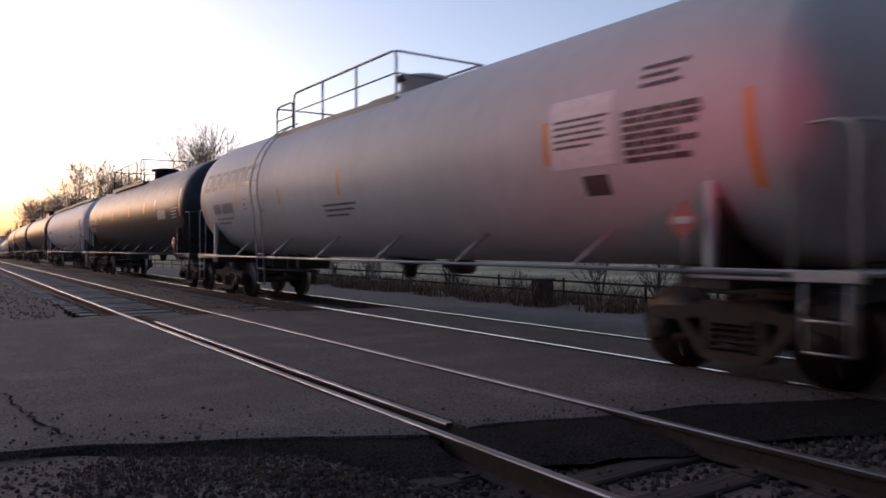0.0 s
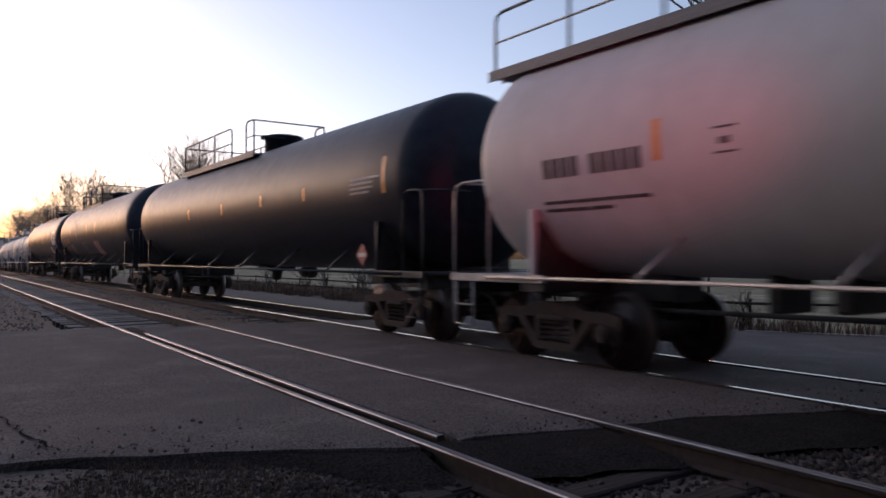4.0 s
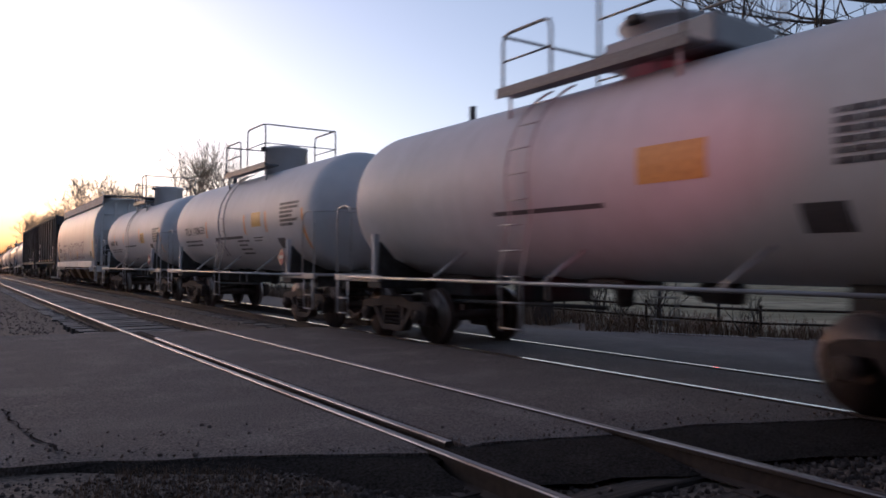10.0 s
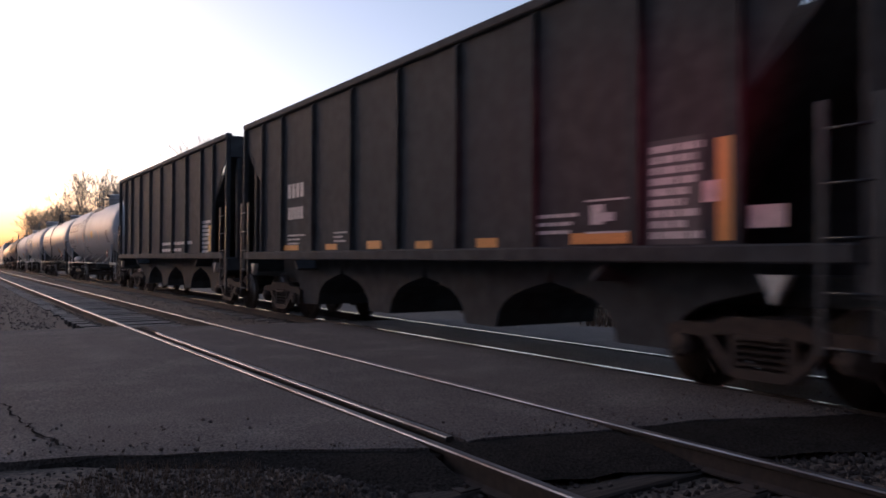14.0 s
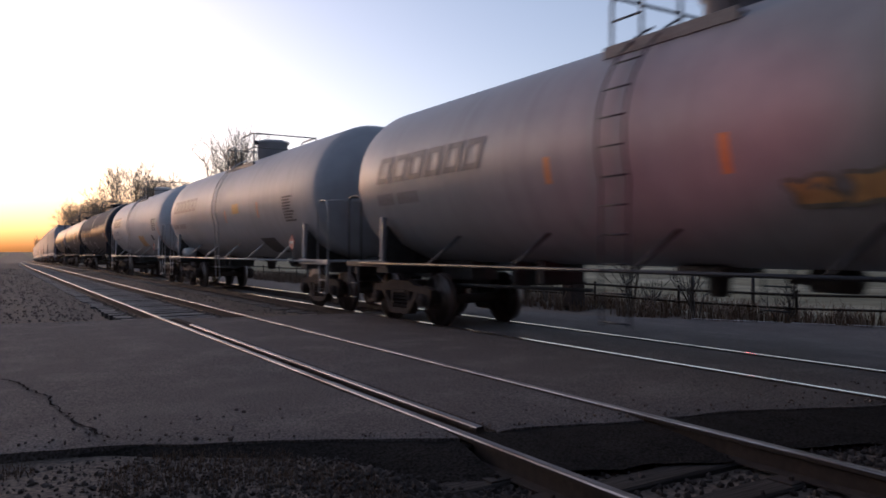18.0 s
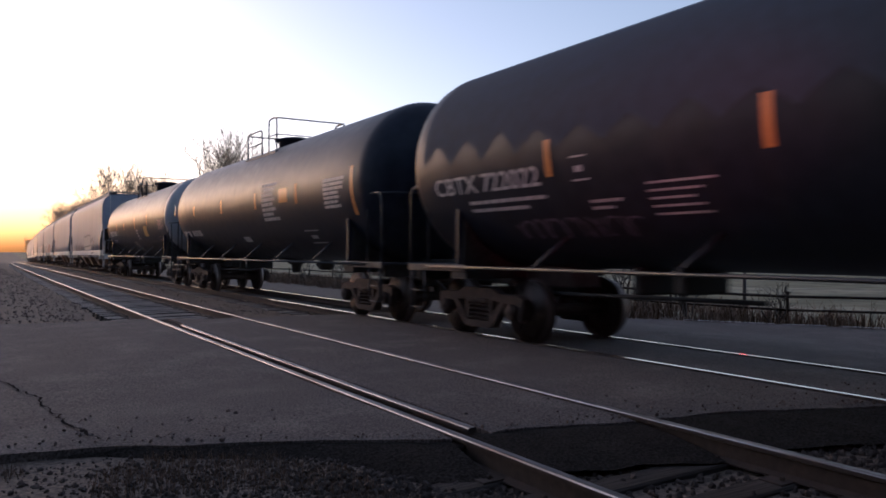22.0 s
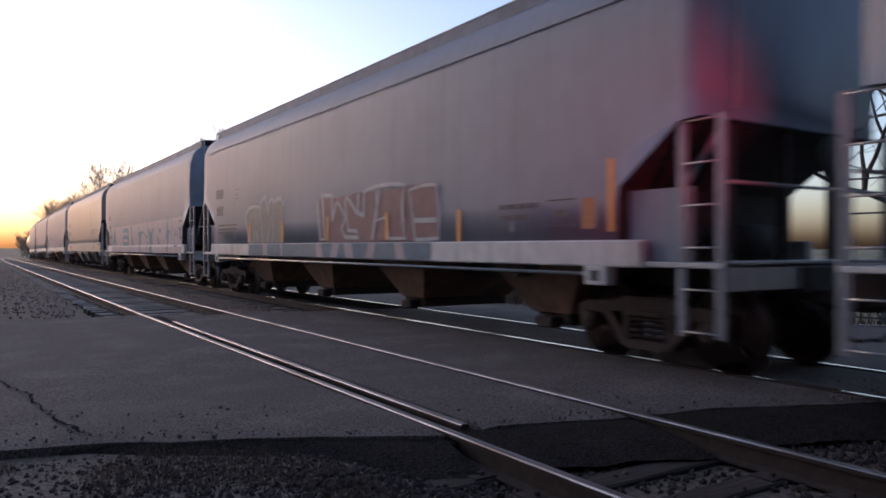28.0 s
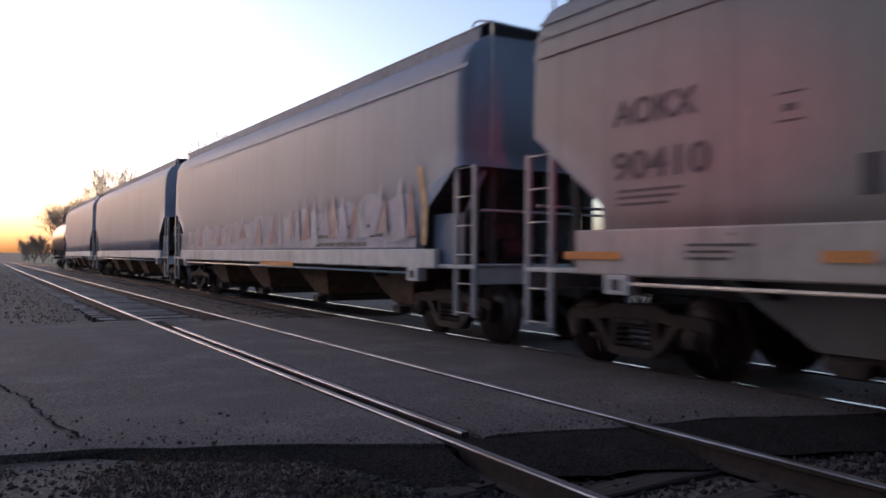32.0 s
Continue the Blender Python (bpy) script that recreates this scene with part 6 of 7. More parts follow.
    s.scrawl(5.0, 5.95, 1.6, 2.08, 5, SPRAY_ROSE, 45, 0.05)
    s.scrawl(4.2, 4.95, 1.45, 1.95, 2, SPRAY_OLIVE, 46, 0.04)
    s.panel("panel", 7.86, 8.73, 1.10, 1.46, CHALK)
    s.tape(8.66, 2.32, 3.19)
    s = couple(6, tank_car(6, "tank_car", "black tank car with white data panels and orange stencils", "black", size(6), R=1.58, zc=2.70, rails=((1.28, -3.54), (-4.14, -4.47)), dome=(0.46, -0.5, 4.62), rail_top=4.84))
    s.panel("data_panel", -8.05, -6.47, 2.21, 3.04, WHITE_CARD, "white data panel")
    s.panel("panel", -5.85, -5.08, 1.71, 2.11, CHALK)
    s.scrawl(-5.08, -4.24, 2.57, 2.98, 2, SPRAY_WHITE, 45)
    s.tape(-6.01, 2.41, 2.72)
    s.tape(-8.35, 2.04, 2.96)
    s.placard(-7.47, 1.51)
    s.text(-7.93, -7.01, 2.45, 2.90, 6, INK, 52)
    s.marks(5.36, 7.44, 2.37, 2.62, 10, ORANGE_INK, 53)
    s.text(6.48, 7.35, 2.21, 2.31, 1, ORANGE_INK, 54)
    s.text(5.82, 7.40, 1.84, 2.08, 3, ORANGE_INK, 55)
    s.tape(5.05, 2.31, 2.79)
    s.tape(8.59, 2.03, 3.14)
    s.outline_box(4.44, 4.66, 2.38, 2.65, ORANGE_INK)
    s.tape(1.74, 2.27, 2.72)
    s.tape(-1.67, 2.28, 2.77)
    s = couple(7, tank_car(7, "tank_car", "short dirty white tank car with a raised railed platform", "white", size(7), R=1.34, zc=2.47, rails=((1.25, 0.25), (-0.35, -1.4)), ladder=0.05, deck=3.77, rail_top=4.79, dome=(0.50, -0.6, 4.52)))
    s.panel("seam_line", -1.04, 1.24, 2.00, 2.04, INK)
    s.tape(-1.44, 2.13, 2.56)
    s.text(-2.51, -1.68, 1.71, 2.08, 5, INK, 51)
    s.text(-3.22, -2.58, 1.83, 2.05, 4, INK, 52)
    s.panel("panel", -3.75, -3.32, 1.80, 2.06, INK)
    s.tape(-3.19, 2.09, 2.59)
    s.text(-3.74, -3.07, 2.59, 2.75, 2, INK, 55)
    s.panel("data_panel", -4.74, -3.85, 2.10, 2.66, WHITE_CARD, "white data panel")
    s.text(-4.72, -3.87, 2.12, 2.63, 8, INK, 57)
    s.placard(-4.64, 1.47)
    s.marks(2.29, 4.07, 2.16, 2.38, 8, INK, 59)
    s.tape(3.19, 2.20, 2.67)
    s.text(2.04, 3.89, 1.82, 2.03, 3, INK, 61)
    s = couple(8, tank_car(8, "tank_car", "short white tank car with a yellow panel and raised platform", "white", size(8), R=1.34, zc=2.47, rails=((1.44, 0.42), (-0.46, -1.72)), ladder=0.58, housing=(-1.87, -0.2), deck=3.85, rail_top=4.88, dome=(0.55, -0.7, 4.50)))
    s.panel("data_panel", -2.28, -1.37, 2.23, 2.64, YELLOW, "yellow panel")
    s.text(-4.61, -3.58, 2.20, 2.73, 6, INK, 57)
    s.tape(-4.81, 1.79, 2.65)
    s.panel("seam_line", -0.82, 1.27, 2.01, 2.07, INK)
    s.panel("panel", -3.62, -3.17, 1.64, 1.91, INK)
    s.placard(-4.35, 1.45)
    s = couple(9, tank_car(9, "tank_car", "short white tank car with a yellow panel and dark data stencil", "white", size(9), R=1.34, zc=2.47, rails=((1.31, 0.09), (-0.45, -1.78)), ladder=0.3, deck=3.85, rail_top=4.88, dome=(0.55, -0.7, 4.50)))
    s.text(-4.79, -3.70, 2.17, 2.73, 6, INK, 63)
    s.tape(-4.97, 1.65, 2.53)
    s.panel("seam_line", -1.01, 1.29, 1.98, 2.05, INK)
    s.panel("panel", -3.76, -3.31, 1.69, 1.93, INK)
    s.placard(-4.34, 1.48)
    s.panel("data_panel", -2.46, -1.80, 2.24, 2.59, YELLOW, "yellow panel")
    s.tape(-2.79, 2.09, 2.57)
    s.tape(-1.29, 2.07, 2.56)
    s.tape(2.00, 2.08, 2.53)
    s.letters("TILX 100633", 2.2, 4.22, 2.19, 2.42, INK)
    s.text(2.62, 4.37, 1.83, 2.06, 2, INK, 73)
    s.text(-1.43, -0.49, 1.55, 1.97, 4, INK, 74)
    s.text(-2.45, -1.78, 1.87, 2.01, 2, INK, 75)
    s.scrawl(0.65, 1.41, 1.51, 2.01, 2, SPRAY_PURPLE, 76)
    s = couple(10, tank_car(10, "tank_car", "short white tank car with a black and yellow panel", "white", size(10), R=1.34, zc=2.47, rails=((0.96, 0.29), (-0.37, -1.06)), ladder=0.18, deck=3.85, rail_top=4.88, dome=(0.55, -0.7, 4.50)))
    s.text(-4.87, -3.88, 2.10, 2.62, 6, INK, 71)
    s.tape(-5.00, 1.72, 2.59)
    s.panel("panel", -3.70, -3.29, 1.82, 2.06, INK)
    s.panel("seam_line", -0.83, 1.31, 2.01, 2.06, INK)
    s.placard(-4.37, 1.46)
    s.marks(2.78, 4.39, 2.11, 2.31, 7, INK, 76)
    s.tape(3.46, 2.16, 2.58)
    s.text(2.08, 4.36, 1.80, 1.97, 2, INK, 78)
    s.tape(1.48, 2.12, 2.58)
    s.panel("data_panel", -2.48, -1.79, 2.11, 2.49, YELLOW, "yellow panel")
    s.text(-2.45, -1.83, 2.16, 2.45, 4, INK, 81)
    s.tape(-1.63, 2.15, 2.66)
    s = couple(11, hopper_car(11, "hopper_car", "pale round-sided covered hopper car with dark graffiti", "pale", size(11), True, True))
    s.throwup(-4.20, 1.38, 1.51, 2.56, 9, None, SPRAY_PURPLE, 77)
    s.scrawl(1.94, 5.54, 1.55, 1.97, 5, SPRAY_PURPLE, 78)
    s.panel("panel", 1.30, 1.51, 1.59, 2.02, YELLOW)
    s.panel("panel", -1.56, -1.31, 1.55, 2.00, YELLOW)
    s.text(1.59, 2.25, 1.96, 2.44, 4, INK, 82)
    s.marks(6.05, 6.66, 2.40, 2.68, 3, INK, 83)
    s.marks(5.34, 6.50, 2.02, 2.28, 6, INK, 84)
    s.text(5.26, 6.71, 1.68, 1.82, 1, INK, 85)
    s.panel("panel", 6.82, 7.16, 1.57, 2.45, YELLOW)
    s.panel("panel", 4.23, 4.47, 1.56, 2.01, YELLOW)
    s.scrawl(3.17, 4.90, 1.47, 2.22, 3, SPRAY_PURPLE, 88)
    s.text(2.70, 4.33, 2.29, 2.52, 1, SPRAY_PURPLE, 89)
    s.panel("panel", -7.13, -6.82, 1.57, 2.48, YELLOW)
    s.panel("panel", -6.55, -5.93, 1.68, 1.95, INK)
    s = couple(12, open_hopper(12, "hopper_car", "dark ribbed open-top hopper car with white stencils", "coal", size(12)))
    s.marks(3.86, 4.75, 2.64, 2.94, 4, CHALK, 85)
    s.marks(3.90, 4.72, 2.18, 2.44, 5, CHALK, 86)
    s.text(3.86, 4.74, 1.62, 1.88, 3, CHALK, 87)
    s.panel("panel", 4.18, 4.98, 1.52, 1.63, REFLECT)
    s.panel("panel", 2.33, 2.84, 1.52, 1.63, REFLECT)
    s.panel("panel", 0.63, 1.13, 1.52, 1.66, REFLECT)
    s.text(1.93, 2.46, 1.64, 1.88, 3, CHALK, 91)
    s.panel("panel", -5.83, -5.15, 1.51, 2.60, INK)
    s.text(-5.85, -5.19, 1.55, 2.56, 9, CHALK, 93)
    s.panel("panel", -6.19, -6.00, 1.54, 2.54, REFLECT)
    s.panel("panel", -6.71, -6.35, 1.65, 1.86, PINK_CARD)
    s.panel("panel", -6.06, -5.84, 1.92, 2.13, PINK_CARD)
    s.outline_box(-4.87, -4.23, 1.65, 2.04, CHALK)
    s.panel("panel", -4.52, -4.32, 1.75, 1.98, CHALK)
    s.panel("panel", -4.89, -3.99, 1.53, 1.66, REFLECT)
    s.panel("panel", -2.58, -2.11, 1.51, 1.64, REFLECT)
    s.panel("panel", -0.95, -0.49, 1.51, 1.63, REFLECT)
    s.text(-4.11, -3.41, 1.63, 1.93, 3, CHALK, 102)
    s = couple(13, open_hopper(13, "hopper_car", "dark ribbed open-top hopper car, shorter, with white data lines", "coal", size(13)))
    s.text(-5.71, -4.87, 1.48, 2.43, 8, CHALK, 91)
    s.panel("panel", -5.71, -5.51, 1.54, 2.26, YELLOW)
    s.text(-3.83, -0.14, 1.50, 1.92, 2, CHALK, 93)
    s = couple(14, tank_car(14, "tank_car", "grey tank car with a yellow panel and small railed platform", "grey", size(14), rails=((1.21, 0.4), (-0.21, -1.49)), deck=3.90, rail_top=4.80, dome=(0.47, -0.1, 4.78), ladder=0.41))
    s.panel("data_panel", -1.90, -1.18, 2.38, 2.71, YELLOW, "yellow panel")
    s.tape(-3.53, 2.21, 2.66)
    s.tape(-0.43, 2.21, 2.57)
    s.text(-6.25, -5.56, 2.06, 2.64, 9, INK, 101)
    s.placard(-6.19, 1.56)
    s.logo(3.15, 6.89, 2.83, 3.34, LOGO)
    s.text(1.66, 2.78, 3.01, 3.47, 4, INK, 104)
    s.marks(4.89, 6.80, 2.21, 2.44, 10, FADED_INK, 105)
    s.text(4.85, 6.56, 1.86, 2.10, 2, INK, 106)
    s.text(0.60, 1.63, 1.58, 1.98, 4, INK, 107)
    s.tape(1.47, 2.21, 2.69)
    s.tape(3.73, 2.20, 2.61)
    s = couple(15, tank_car(15, "tank_car", "dull slate tank car with a small railed platform", "slate", size(15), R=1.505, zc=2.63, rails=((0.85, 0.36), (-0.23, -0.94)), deck=3.85, rail_top=4.72, dome=(0.38, -0.25, 4.50), ladder=0.25))
    s.panel("panel", -6.20, -5.10, 2.53, 2.78, CHALK)
    s.throwup(-2.85, -1.83, 1.71, 2.06, 2, SPRAY_GOLD, SPRAY_OLIVE, 106, 0.05)
    s.tape(-1.2, 2.1, 2.5)
    s.tape(1.5, 2.2, 2.55)
    s.text(-4.86, -4.51, 1.79, 2.06, 3, INK, 107)
    s.placard(-5.94, 1.54)
    s.tape(-6.44, 1.78, 2.60)
    s.logo(2.94, 6.36, 2.55, 3.02, LOGO)
    s.marks(4.87, 6.37, 2.16, 2.36, 10, FADED_INK, 111)
    s = couple(16, tank_car(16, "tank_car", "grey tank car with a yellow panel and a dark sprayed patch", "grey", size(16), R=1.555, zc=2.67, rails=((1.41, 0.59), (-0.06, -1.32)), deck=3.90, rail_top=4.80, dome=(0.47, -0.1, 4.80), ladder=0.62))
    s.logo(3.29, 6.70, 2.72, 3.16, LOGO)
    s.panel("data_panel", -1.69, -1.01, 2.40, 2.68, YELLOW, "yellow panel")
    s.tape(-3.38, 2.22, 2.62)
    s.tape(-0.26, 2.17, 2.54)
    s.text(-6.06, -5.35, 2.03, 2.66, 9, INK, 116)
    s.panel("panel", -3.80, -2.62, 1.29, 1.68, INK)
    s.placard(-6.01, 1.53)
    s.marks(4.98, 6.91, 2.15, 2.31, 10, FADED_INK, 119)
    s = couple(17, tank_car(17, "tank_car", "dirty white tank car with a broad dark owner's mark", "white", size(17), R=1.555, zc=2.67, end_gap=0.56, rails=((1.05, 0.37), (-0.22, -1.15)), deck=3.86, rail_top=4.78, dome=(0.40, 0.30, 4.62), ladder=0.57))
    s.throwup(-2.57, -1.30, 1.52, 2.21, 2, SPRAY_GOLD, None, 119)
    s.text(-6.31, -5.27, 2.22, 2.74, 6, INK, 120)
    s.panel("panel", -4.91, -4.51, 1.83, 2.06, INK)
    s.tape(-6.57, 1.70, 2.58)
    s.placard(-5.94, 1.51)
    s.logo(3.60, 6.07, 2.63, 3.11, LOGO)
    s.letters("PROX 24032", 4.37, 6.03, 2.21, 2.44, LOGO)
    s.text(4.72, 6.05, 1.92, 2.05, 2, FADED_INK, 126)
    s.tape(6.81, 1.74, 2.56)
    s.outline_box(3.93, 4.18, 1.84, 2.07, INK)
    s.panel("panel", 0.38, 0.58, 2.06, 2.93, CHALK)
    s = couple(18, tank_car(18, "tank_car", "glossy black tank car with an amber arc strip", "black", size(18), R=1.63, zc=2.72, end_gap=0.30, rails=((0.56, -0.24), (-0.3, -1.25)), deck=3.93, rail_top=4.79, dome=(0.42, -1.25, 4.62)))
    s.tape(-7.06, 1.86, 2.72)
    s.text(-6.73, -5.82, 2.24, 2.52, 4, CHALK, 127)
    s.scrawl(-0.88, 0.10, 1.53, 2.03, 2, SPRAY_WHITE, 128)
    s.letters("CBTX 722022", 4.5, 7.0, 2.18, 2.44, CHALK)
    s.text(4.46, 6.19, 1.88, 2.10, 2, CHALK, 130)
    s.text(3.20, 3.71, 1.82, 1.98, 2, CHALK, 131)
    s.outline_box(3.62, 3.90, 2.19, 2.49, CHALK)
    s.text(1.88, 2.78, 1.71, 2.13, 5, CHALK, 134, 0.3)
    s.tape(4.30, 2.28, 2.74)
    s.tape(1.24, 2.29, 2.79)
    s.scrawl(3.14, 5.38, 1.51, 1.77, 9, SPRAY_PLUM, 137, 0.03)
    head_stencil(s.car, size(18) / 2 - 0.30, 1.63, 2.72, -0.55, 0.55, 3.25, 3.36, CHALK, "CBTX 722022")
    for z in (3.10, 2.97):
        head_stencil(s.car, size(18) / 2 - 0.30, 1.63, 2.72, -0.32, 0.32, z, z + 0.05, CHALK)
    s.film(-7.2, -0.25, 2.78, 3.12, 4.12, 10, DUST, 3)
    s.film(0.15, 7.3, 2.62, 3.0, 4.12, 9, DUST, 4)
    s = couple(19, tank_car(19, "tank_car", "black tank car with white stencils and amber strips", "black", size(19), R=1.60, zc=2.70, rails=((1.31, 0.06), (-0.49, -1.1)), deck=3.93, rail_top=4.88, dome=(0.46, 0.1, 4.55)))
    s.text(-2.85, -1.75, 2.07, 3.02, 8, CHALK, 133)
    s.panel("panel", -3.55, -2.96, 2.48, 2.82, REFLECT)
    s.tape(-4.10, 2.41, 2.86)
    s.text(-6.67, -5.64, 2.20, 2.83, 7, CHALK, 136)
    s.tape(-7.01, 2.04, 2.98)
    s.tape(-1.25, 2.41, 2.82)
    s.tape(1.88, 2.43, 2.81)
    s.tape(5.06, 2.49, 2.80)
    s.tape(7.78, 2.59, 2.95)
    s.outline_box(-4.74, -3.96, 1.52, 1.81, CHALK)
    s.marks(4.74, 7.07, 1.84, 2.02, 10, CHALK, 143)
    s.panel("panel", 0.20, 0.75, 1.60, 1.74, CHALK)
    s = couple(20, tank_car(20, "tank_car", "black tank car with a slate repainted end and a yellow panel", "black", size(20), R=1.575, zc=2.69, rails=((1.6, 0.8), (0.7, -0.45)), deck=3.9, rail_top=4.8, dome=(0.46, -0.25, 4.64), head="slate"))
    s.marks(4.62, 6.63, 2.14, 2.40, 10, CHALK, 140)
    s.outline_box(4.05, 4.39, 2.19, 2.45, CHALK)
    s.text(5.07, 6.61, 1.83, 1.98, 2, CHALK, 142)
    s.tape(7.64, 1.79, 2.83)
    s.panel("data_panel", -3.55, -2.81, 1.99, 2.43, YELLOW, "yellow panel")
    s.tape(-3.77, 2.42, 2.88)
    s.tape(-0.85, 2.37, 2.84)
    s.tape(2.14, 2.39, 2.75)
    s.tape(4.41, 2.38, 2.77)
    s.panel("panel", -6.99, -5.91, 2.19, 2.62, INK)
    s.text(-6.98, -5.92, 2.21, 2.60, 7, SPRAY_ROSE, 152)
    s.outline_box(-5.85, -5.32, 1.65, 1.94, SPRAY_ROSE)
    s.panel("panel", 0.04, 0.79, 1.35, 1.81, SPRAY_OLIVE)
    s.text(-1.51, -0.91, 1.86, 2.34, 4, CHALK, 155)
    s = couple(21, hopper_car(21, "hopper_car", "grey covered hopper car with bubble graffiti and black tags", "hopper", size(21), False, True))
    cloud = [(0.2, 1.47), (0.42, 1.89), (0.37, 2.36), (0.06, 2.45), (-0.27, 2.28), (-0.6, 2.42), (-0.97, 2.31), (-1.32, 2.47), (-1.66, 2.34), (-1.98, 2.48), (-2.24, 2.36), (-2.59, 2.46), (-2.87, 2.36), (-3.19, 2.41), (-3.41, 2.2), (-3.37, 1.94), (-3.54, 1.88), (-3.74, 1.71), (-3.86, 1.47)]
    s.blob(cloud + [(-2.4, 1.46), (-1.0, 1.46)], SPRAY_FADED, 0.008)
    s.stroke(cloud, 0.10, SPRAY_INK)
    s.stroke([(0.06, 1.67), (-0.97, 1.69), (-1.98, 1.72), (-2.87, 1.73), (-3.49, 1.77)], 0.11, SPRAY_INK, 0.018)
    for k, valley in enumerate(((-0.27, 2.28), (-0.97, 2.31), (-1.66, 2.34), (-2.24, 2.36), (-2.87, 2.36))):
        s.stroke([valley, (valley[0] - 0.02, valley[1] - 0.16)], 0.06, SPRAY_INK, 0.018)
    s.stroke([(-3.62, 1.97), (-4.06, 2.02), (-4.1, 2.15), (-3.7, 2.15), (-3.62, 2.07)], 0.055, SPRAY_BLACK)
    s.stroke([(-4.17, 1.99), (-4.72, 2.09), (-4.82, 2.19), (-4.43, 2.2), (-4.17, 2.06)], 0.05, SPRAY_BLACK)
    s.stroke([(-4.36, 1.78), (-4.72, 1.81), (-5.05, 2.01), (-4.89, 2.04), (-4.65, 1.88)], 0.05, SPRAY_BLACK)
    s.stroke([(-3.78, 1.8), (-4.06, 1.7), (-4.36, 1.65), (-4.72, 1.7), (-4.99, 1.84)], 0.05, SPRAY_BLACK)
    s.stroke([(-4.54, 1.56), (-5.12, 1.63), (-5.46, 1.78), (-5.55, 2.02), (-5.49, 2.22), (-5.31, 2.32), (-5.18, 2.27)], 0.045, SPRAY_BLACK)
    s.stroke([(-5.18, 2.04), (-5.4, 2.09), (-5.4, 1.97), (-5.18, 1.94)], 0.045, SPRAY_BLACK)
    tips = (5.5, 5.2, 4.52, 4.1, 3.56, 3.1, 2.79, 2.07, 1.4)
    for k, y in enumerate(tips):
        high = (2.1, 1.95, 2.14, 1.9, 2.1, 1.92, 2.07, 2.13, 1.92)[k]
        s.blob([(y + 0.22, 1.46), (y + 0.14, 1.75), (y, high), (y - 0.16, 1.78), (y - 0.24, 1.46)], SPRAY_INK if k % 2 else SPRAY_PLUM, 0.010 + 0.001 * k)
    s.blob([(-5.02, 1.98), (-5.08, 2.0), (-5.18, 1.57), (-5.12, 1.57)], ORANGE_INK, 0.02)
    s.text(-6.48, -5.96, 1.56, 1.88, 3, INK, 151)
    s.text(-5.05, -3.84, 1.19, 1.36, 1, SPRAY_BLACK, 152)
    s.blob([(-7.40, 2.45), (-7.46, 2.5), (-7.66, 2.05), (-7.66, 1.46), (-7.46, 1.46), (-7.42, 2.0)], REFLECT, 0.012, "reflective_tape", "amber reflective strip")
    s = couple(22, hopper_car(22, "hopper_car", "grey covered hopper car with amber strips on a pale sill", "hopper", size(22), False, True))
    s.marks(6.99, 7.66, 2.67, 2.94, 4, INK, 154)
    s.marks(6.60, 7.66, 2.26, 2.53, 6, INK, 155)
    s.text(5.49, 7.18, 1.64, 2.02, 3, INK, 156)
    s.panel("reflective_tape", 7.47, 8.52, 1.23, 1.35, REFLECT, "amber reflective strip", 0.02)
    s.panel("reflective_tape", 4.71, 5.17, 1.23, 1.36, REFLECT, "amber reflective strip", 0.02)
    s.panel("reflective_tape", 2.30, 2.76, 1.23, 1.35, REFLECT, "amber reflective strip", 0.02)
    s.panel("panel", 3.53, 3.96, 1.82, 1.97, BLUE)
    s.panel("panel", 4.80, 4.94, 1.71, 1.80, YELLOW)
    s.panel("panel", 2.39, 2.55, 1.70, 1.81, YELLOW)
    s = couple(23, hopper_car(23, "hopper_car", "grey covered hopper car with red and white graffiti", "hopper", size(23), False, True))
    s.band(-4.2, 0.34, 1.45, 2.36, SPRAY_WINE, 17, 0.05, 0.03)
    s.stroke([(0.44, 2.3), (0.34, 1.9), (0.27, 1.51), (0.04, 1.5), (0.1, 1.9), (0.15, 2.3), (0.22, 2.4), (-0.3, 2.37), (-0.32, 1.86)], 0.08, SPRAY_WHITE)
    s.stroke([(-0.32, 1.86), (-0.53, 2.24), (-0.68, 2.14), (-0.91, 1.94), (-0.75, 1.68), (-0.91, 1.54), (-1.47, 1.53), (-1.39, 1.65), (-1.04, 1.67), (-0.96, 1.95), (-0.91, 2.25), (-1.0, 2.29), (-1.39, 2.0), (-1.69, 1.91)], 0.075, SPRAY_WHITE, 0.018)
    s.stroke([(-1.47, 2.32), (-1.45, 2.02), (-1.69, 1.91), (-1.71, 2.36), (-2.16, 2.42), (-2.2, 2.07), (-2.02, 1.49)], 0.085, SPRAY_WHITE, 0.020)
    s.stroke([(-2.29, 2.36), (-2.16, 1.81), (-2.51, 1.87), (-2.66, 1.5), (-3.2, 1.5), (-3.1, 2.0), (-3.16, 2.38), (-2.7, 2.42), (-2.2, 2.42)], 0.07, SPRAY_WHITE, 0.022)
    s.stroke([(-3.51, 1.47), (-3.42, 1.9), (-3.32, 2.28), (-3.75, 2.33), (-4.15, 2.31), (-4.22, 1.9), (-4.22, 1.49), (-3.51, 1.47)], 0.06, SPRAY_WHITE, 0.018)
    s.stroke([(-3.44, 1.78), (-4.15, 1.77)], 0.08, SPRAY_WHITE, 0.020)
    for k, (a, b) in enumerate(((0.40, 0.11), (-0.23, -0.55), (-0.95, -1.3), (-1.75, -2.05), (-2.9, -3.2))):
        g = Geo()
        s.patch(g, b, a, 1.15, 1.42, 0.012, 0.5 if k % 2 else -0.3)
        part("graffiti", g, SPRAY_PALE, s.car)
